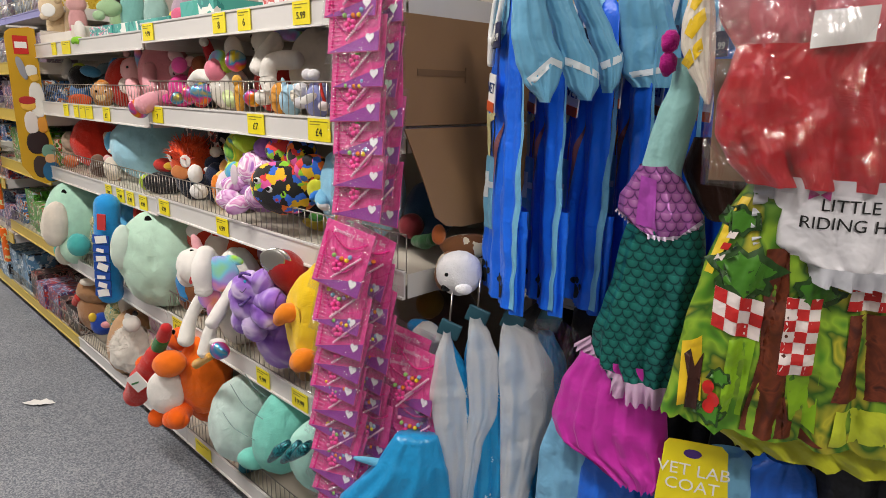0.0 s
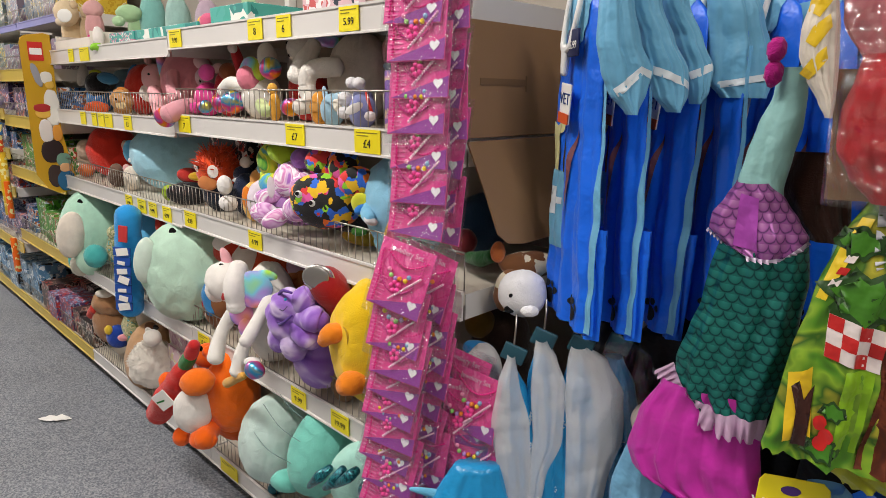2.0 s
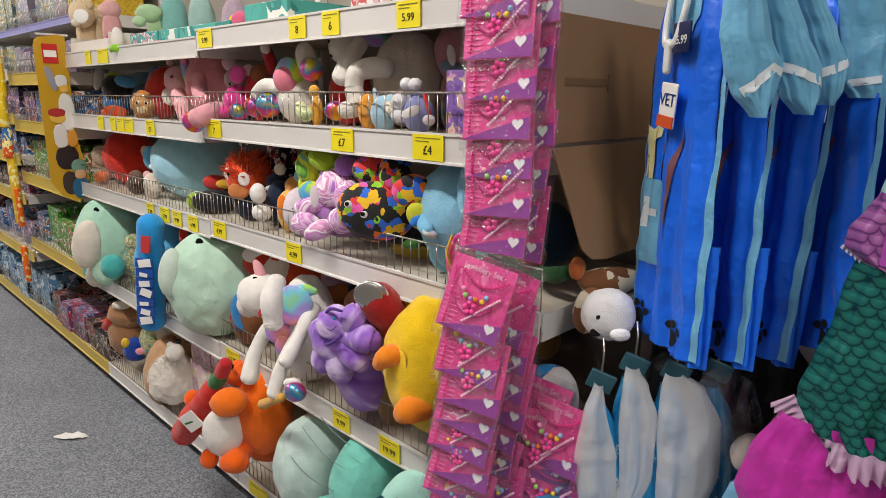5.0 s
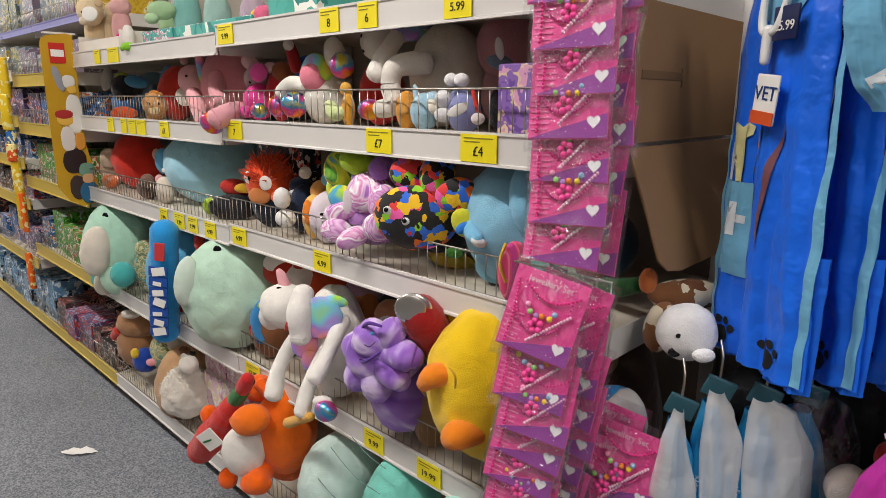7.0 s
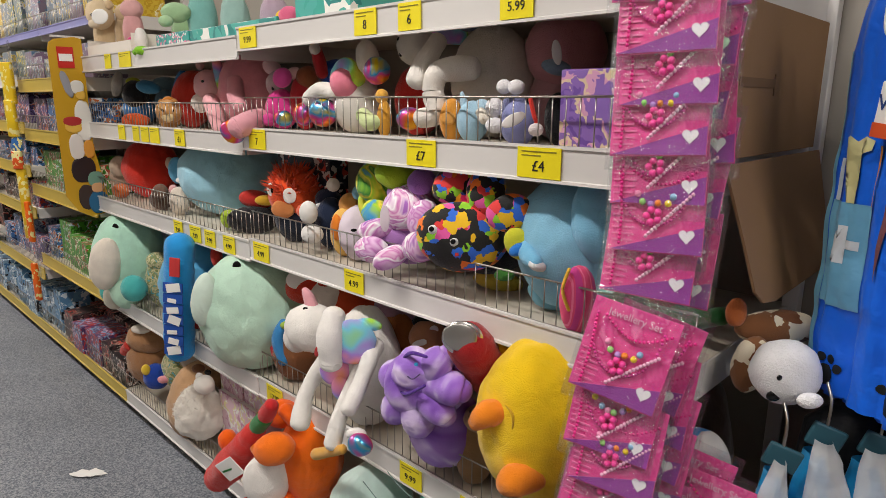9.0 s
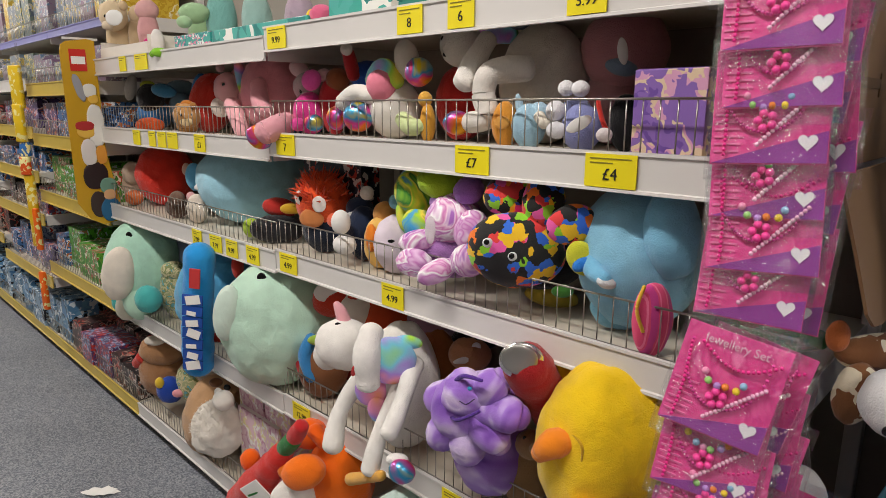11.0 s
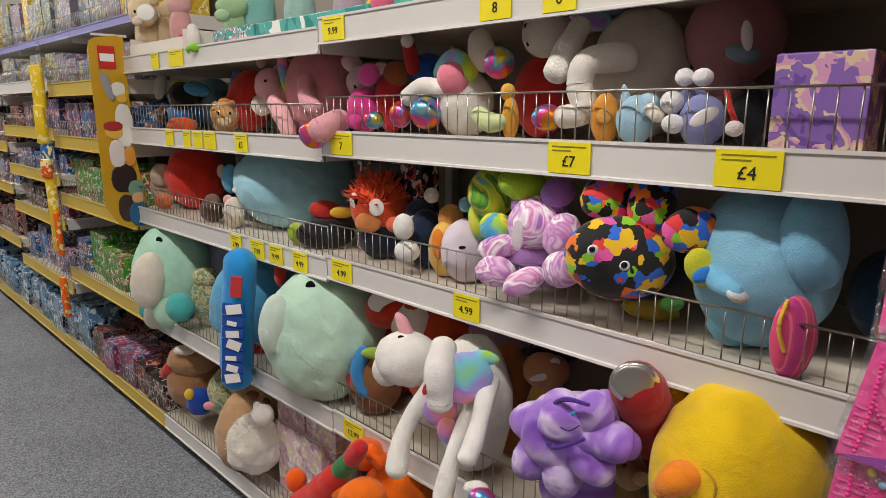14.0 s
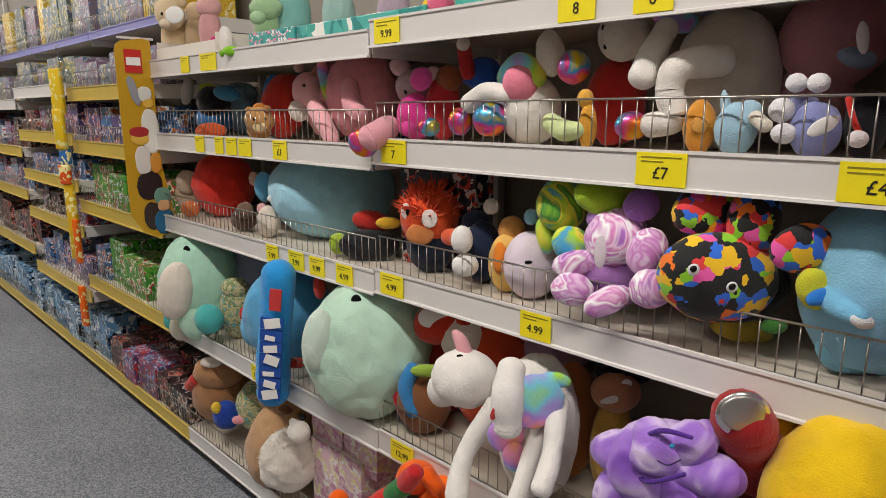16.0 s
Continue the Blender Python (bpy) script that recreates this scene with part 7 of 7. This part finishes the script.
card_box("doll_box", (0.09, 0.121, 0.354), (0.22, 0.271, 0.51), carton("E0BFC8", 34.0, "F2EEE8", "C890A8", "E8DCA0"), "pale pink and yellow doll gift box", "toy box", "doll gift boxes", lid=plain("EFEAE4", 0.5))
card_box("doll_box", (0.075, 0.281, 0.119), (0.205, 0.423, 0.388), carton("E0BFC8", 34.0, "F2EEE8", "C890A8", "E8DCA0"), "pale pink and yellow doll gift box", "toy box", "doll gift boxes", lid=plain("EFEAE4", 0.5))
card_box("doll_box", (0.075, 0.176, 0.119), (0.205, 0.283, 0.387), carton("E0BFC8", 34.0, "F2EEE8", "C890A8", "E8DCA0"), "pale pink and yellow doll gift box", "toy box", "doll gift boxes", lid=plain("EFEAE4", 0.5))
card_box("doll_box", (0.12, 0.2, 0.119), (0.24, 0.43, 0.29), carton("E0BFC8", 34.0, "F2EEE8", "C890A8", "E8DCA0"), "pale pink doll gift box at back of pile", "toy box", "doll gift boxes")
card_tray(0.76, 1.2, 1.537, plain("E4DDD2", 0.7), "white card display tray of plush bears", h=0.045)

T = thing("teddy_bear", (0.12, 1.257, 1.54), "cream teddy bear with round white tag in tray", "soft toy", "soft toys on shelves")
blob(T, "body", (0.12, 1.257, 1.625), (0.055, 0.046, 0.085), 0, 'D8BE96')
blob(T, "head", (0.08, 1.206, 1.706), (0.051, 0.043, 0.055), 0, 'E2CBA6')
blob(T, "ear", (0.08, 1.296, 1.742), (0.018, 0.015, 0.018), 0, 'D8BE96')
blob(T, "ear", (0.08, 1.099, 1.731), (0.017, 0.014, 0.017), 0, 'D8BE96')
blob(T, "label", (0.02, 1.029, 1.678), (0.031, 0.005, 0.027), -10, PAPER, label='round white tag')
blob(T, "muzzle", (0.03, 1.13, 1.661), (0.021, 0.014, 0.017), 0, 'EAD8BC')
blob(T, "eye", (0.043, 1.183, 1.7), (0.005, 0.001, 0.006), 0, BLACK_EYE, lump=0)

T = thing("plush_pig", (0.12, 0.988, 1.54), "dusty pink plush in tray", "soft toy", "soft toys on shelves")
blob(T, "body", (0.12, 0.988, 1.626), (0.037, 0.032, 0.086), 0, 'D8A0A0')
blob(T, "head", (0.12, 0.987, 1.709), (0.041, 0.031, 0.037), 0, 'E0ACAA')

T = thing("plush_dog", (0.16, 1.183, 1.54), "beige plush dog beside teddy", "soft toy", "soft toys on shelves")
blob(T, "body", (0.16, 1.183, 1.63), (0.04, 0.034, 0.09), 0, 'C8AE8A')
blob(T, "head", (0.16, 1.172, 1.715), (0.036, 0.03, 0.036), 0, 'D2B894')

T = thing("plush_frog", (0.14, 0.66, 1.54), "pale green plush frog on boxes", "soft toy", "soft toys on shelves")
blob(T, "body", (0.14, 0.66, 1.671), (0.05, 0.028, 0.033), 0, 'A6C89A')
blob(T, "arm", (0.08, 0.606, 1.634), (0.024, 0.016, 0.019), 0, 'AED0A2')
blob(T, "support", (0.24, 0.802, 1.622), (0.055, 0.046, 0.082), 0, '98BA8C')

T = thing("plush_bird", (0.06, -0.16, 1.559), "yellow and pink small plush bird", "soft toy", "soft toys on shelves")
blob(T, "body", (0.06, -0.16, 1.583), (0.028, 0.019, 0.024), 0, 'E06A8E')
blob(T, "head", (0.05, -0.138, 1.583), (0.014, 0.012, 0.015), 0, 'E8C83A')

T = thing("plush_mouse", (0.05, 0.748, 1.54), "white plush with fuchsia shoes", "soft toy", "soft toys on shelves")
blob(T, "body", (0.05, 0.748, 1.581), (0.022, 0.019, 0.041), 0, 'ECE6E0')
blob(T, "shoe", (0.04, 0.794, 1.578), (0.019, 0.014, 0.017), 0, 'D0307A')

T = thing("green_toy", (0, 0.621, 1.524), "lime green small soft toy", "soft toy", "soft toys on shelves")
blob(T, "body", (0, 0.621, 1.538), (0.027, 0.012, 0.014), 0, '8AC832')
blob(T, "foot", (0, 0.675, 1.535), (0.011, 0.008, 0.01), 0, '7AB82A')

T = thing("plush_animal", (0.22, 0.406, 1.54), "pastel plush peeping over display boxes", "soft toy", "soft toys on shelves")
blob(T, "body", (0.22, 0.406, 1.632), (0.047, 0.04, 0.092), 0, '9FC0B8')
blob(T, "ear", (0.22, 0.443, 1.726), (0.016, 0.013, 0.02), 0, '9FC0B8')

T = thing("plush_animal", (0.22, 0.169, 1.54), "pastel plush peeping over display boxes", "soft toy", "soft toys on shelves")
blob(T, "body", (0.22, 0.169, 1.615), (0.043, 0.036, 0.075), 0, 'B8A0B0')
blob(T, "ear", (0.22, 0.201, 1.693), (0.014, 0.012, 0.019), 0, 'B8A0B0')

T = thing("plush_animal", (0.22, -0.115, 1.559), "pastel plush peeping over display boxes", "soft toy", "soft toys on shelves")
blob(T, "body", (0.22, -0.115, 1.615), (0.037, 0.032, 0.056), 0, 'A8C89A')
blob(T, "ear", (0.22, -0.089, 1.672), (0.013, 0.011, 0.016), 0, 'A8C89A')

T = thing("plush_animal", (0.22, 0.632, 1.54), "pastel plush peeping over display boxes", "soft toy", "soft toys on shelves")
blob(T, "body", (0.22, 0.632, 1.647), (0.051, 0.043, 0.107), 0, '7FB8B0')
blob(T, "ear", (0.22, 0.674, 1.757), (0.017, 0.015, 0.022), 0, '7FB8B0')


# ---- boxed toys on the far shelves ----
def fill_shelf(y0, y1, z, room, colours, seed, depth=0.2, x_off=0.0):
    rnd = random.Random(seed)
    y = y0 + 0.02
    while y < y1 - 0.09:
        w = min(rnd.uniform(0.09, 0.21), y1 - 0.015 - y)
        h = room * rnd.uniform(0.55, 0.9)
        x = x_off + rnd.uniform(0.025, 0.06)
        c = rnd.choice(colours)
        card_box("toy_box", (x, y, z), (x + depth * rnd.uniform(0.6, 1.2), y + w, z + h), carton(*c), "printed card toy box on shelf", "toy box", "boxed toys on shelves")
        y += w + rnd.uniform(0.002, 0.015)


GREENS = [("4F9A2E", 45.0, "C8D8E8", "2A5A1C", "A86A4A"), ("3F8A34", 40.0, "E8E0D0", "6FA83A", "B0483A")]
BLUES = [("3F6FA8", 45.0, "E0E4EA", "22304A", "C8703A"), ("8A9AB0", 40.0, "F0F0F0", "4A5A7A", "C8483A"), ("5A4A7A", 45.0, "D8D0E0", "2A2440", "D87A5A")]
DARKS = [("2A2426", 50.0, "B8A898", "5A3A3A", "C8483A"), ("3A3030", 45.0, "D8CFC8", "1C1A1E", "8A5A4A"), ("5A3F6A", 50.0, "D0B8C8", "C03A30", "6FA8C8")]
PALES = [("7E868E", 40.0, "C4C4C4", "6A8094", "C8B050"), ("8C7C8C", 40.0, "C4C4C4", "8A6A8A", "6888A8"), ("6E7E76", 40.0, "C0C0BC", "5A6678", "D0BC40")]
SEAS = [("5F8FB8", 26.0, "D8E4EA", "15181E", "6FA0C0"), ("86A2B8", 26.0, "E8EEF0", "1A1A22", "3F6F9A")]
k = 0
for b0, (b1, levels) in FAR.items():
    tops = (1.66,) + levels[:-1]
    for i, z in enumerate(levels):
        k += 1
        room = tops[i] - z - 0.06 if i else 0.16
        cols = (PALES, BLUES, GREENS, GREENS + BLUES)[min(i, 3)] if b0 < 2 else (PALES, BLUES + DARKS, BLUES, DARKS, BLUES)[i % 5]
        fill_shelf(b0, b1, z - 0.006, min(room, 0.24), cols, k)
    fill_shelf(b0, b1, 0.119, 0.2 if b0 < 2 else 0.27, DARKS if b0 < 2 else SEAS, 50 + k, 0.22)
    fill_shelf(b0, b1, 1.722, 0.34, PALES + [("D8B83A", 40.0, "F0E8C0", "C8A020", "E0D0A0")], 90 + k, x_off=0.11)
# a second row of dark boxes on the low shelf
rnd = random.Random(3)
for i in range(7):
    y = 1.29 + 0.13 * i
    card_box("toy_box", (0.19, y, 0.119), (0.3, y + 0.115, 0.3 + rnd.uniform(-0.02, 0.02)), carton(*DARKS[i % 2]), "dark printed card toy box behind others", "toy box", "boxed toys on shelves")


# ---- yellow blade sign at the bay joint ----
def blade_sign():
    t = thing("blade_sign", (-0.05, 1.22, 0.92), "tall yellow card aisle sign with printed toy figures", "sign")
    bm = bmesh.new()
    out = [(-0.114, 1.01)] + [(-0.114, 1.57), (-0.108, 1.592), (-0.09, 1.605), (-0.02, 1.616), (0.006, 1.61), (0.006, 1.2), (0.03, 1.05), (0.048, 0.96), (0.04, 0.93), (-0.03, 0.92), (-0.075, 0.945)]
    fs = [[bm.verts.new((x, 1.218 + d, z)) for x, z in out] for d in (0, 0.004)]
    bm.faces.new(fs[0])
    bm.faces.new(fs[1][::-1])
    for i in range(len(out)):
        j = (i + 1) % len(out)
        bm.faces.new((fs[0][j], fs[0][i], fs[1][i], fs[1][j]))
    part("panel", bm, plain("C89A1A", 0.45, 0, 8, 0.15), t, "yellow card panel", False)
    part("logo_square", boxed((-0.085, 1.2155, 1.5), (-0.028, 1.2172, 1.578)), plain("C8241C", 0.45), t, "red square", False)
    part("logo_bar", boxed((-0.08, 1.214, 1.525), (-0.033, 1.2152, 1.552), 0.0004), PAPER, t, "white shape", False)

    def dab(name, x, z, w, h, c, layer=0, tilt=0):
        blob(t, name, (x, 1.2165 - 0.0012 * layer, z), (w / 2, 0.0014, h / 2), tilt, plain(c, 0.5), 0.08, yaw=0, sub=3, power=0.8)
    for a in ((-0.02, 1.3, 0.06, 0.16, "E8E4DA"), (-0.03, 1.43, 0.05, 0.05, "E8E4DA", 1), (-0.02, 1.4, 0.035, 0.035, "E8B84A", 1), (-0.065, 1.44, 0.03, 0.1, "9A9AA0", 1, -15),
              (-0.058, 1.28, 0.06, 0.05, "E8B84A", 1), (-0.06, 1.3, 0.065, 0.035, "B02A2A", 2), (-0.055, 1.2, 0.055, 0.1, "E4DCD4", 1), (-0.012, 1.19, 0.04, 0.07, "E09A3A", 2),
              (-0.04, 1.11, 0.09, 0.1, "2A1A1A", 1), (0.0, 1.07, 0.06, 0.06, "6F9A86", 2), (0.002, 1.035, 0.045, 0.04, "D8A878", 3), (0.002, 0.975, 0.075, 0.09, "1F5F86", 2),
              (0.02, 0.97, 0.02, 0.03, "D0C8C0", 3), (-0.04, 1.0, 0.06, 0.1, "3A2A24", 1)):
        dab("printed_figure", *a)
    part("bracket", boxed((-0.1, 1.223, 1.612), (0.02, 1.2245, 1.62)), WHITE_STEEL, t, "thin steel bracket", False)


blade_sign()


# ---- clip strips of small packs between the far bays ----
def far_strip(y, x, packs):
    t = thing("clip_strip", (x, y, 0.3), "clip strip with hanging yellow and orange packs", "clip strip")
    part("strip", boxed((x, y - 0.012, 0.32), (x + 0.0015, y + 0.012, 1.66)), FILM_THICK, t, smooth=False)
    for i, (z0, z1, c, w) in enumerate(packs):
        part("pack", boxed((-0.012, -w / 2, z0), (0.008, w / 2, z1), 0.006, Matrix.Translation((x - 0.014 - 0.008 * (i % 2), y, 0)) @ pose(0, 0, 0, 0, 0, 25)), ramp_mat("pack_" + c, [c, "F2E6A0", c, c], "cells", 55.0, 0.3), t, "small bright hanging pack")


far_strip(2.19, -0.03, ((1.36, 1.56, "E8C420", 0.07), (1.2, 1.38, "E8C420", 0.06), (1.13, 1.2, "2F6FB8", 0.06), (1.04, 1.13, "E85A20", 0.06), (0.68, 1.04, "E0B820", 0.055)))
far_strip(2.14, -0.035, ((0.67, 0.88, "F06A14", 0.03), (0.36, 0.56, "F06A14", 0.035)))

# torn paper on the floor
bm = bmesh.new()
rnd = random.Random(2)
ring = []
for q in range(22):
    a = 2 * math.pi * q / 22
    along, wide = (0.066 + rnd.uniform(-0.016, 0.008)) * math.cos(a), (0.03 + rnd.uniform(-0.012, 0.006)) * math.sin(a)
    ring.append(bm.verts.new((-0.253 + 0.71 * along + 0.7 * wide, 0.87 - 0.7 * along + 0.71 * wide, 0.003 + rnd.uniform(0, 0.008))))
bm.faces.new(ring)
bmesh.ops.triangulate(bm, faces=bm.faces[:])
tagged(part("paper_scrap", bm, PAPER, None, smooth=False), "torn white paper scrap lying on floor", "paper")
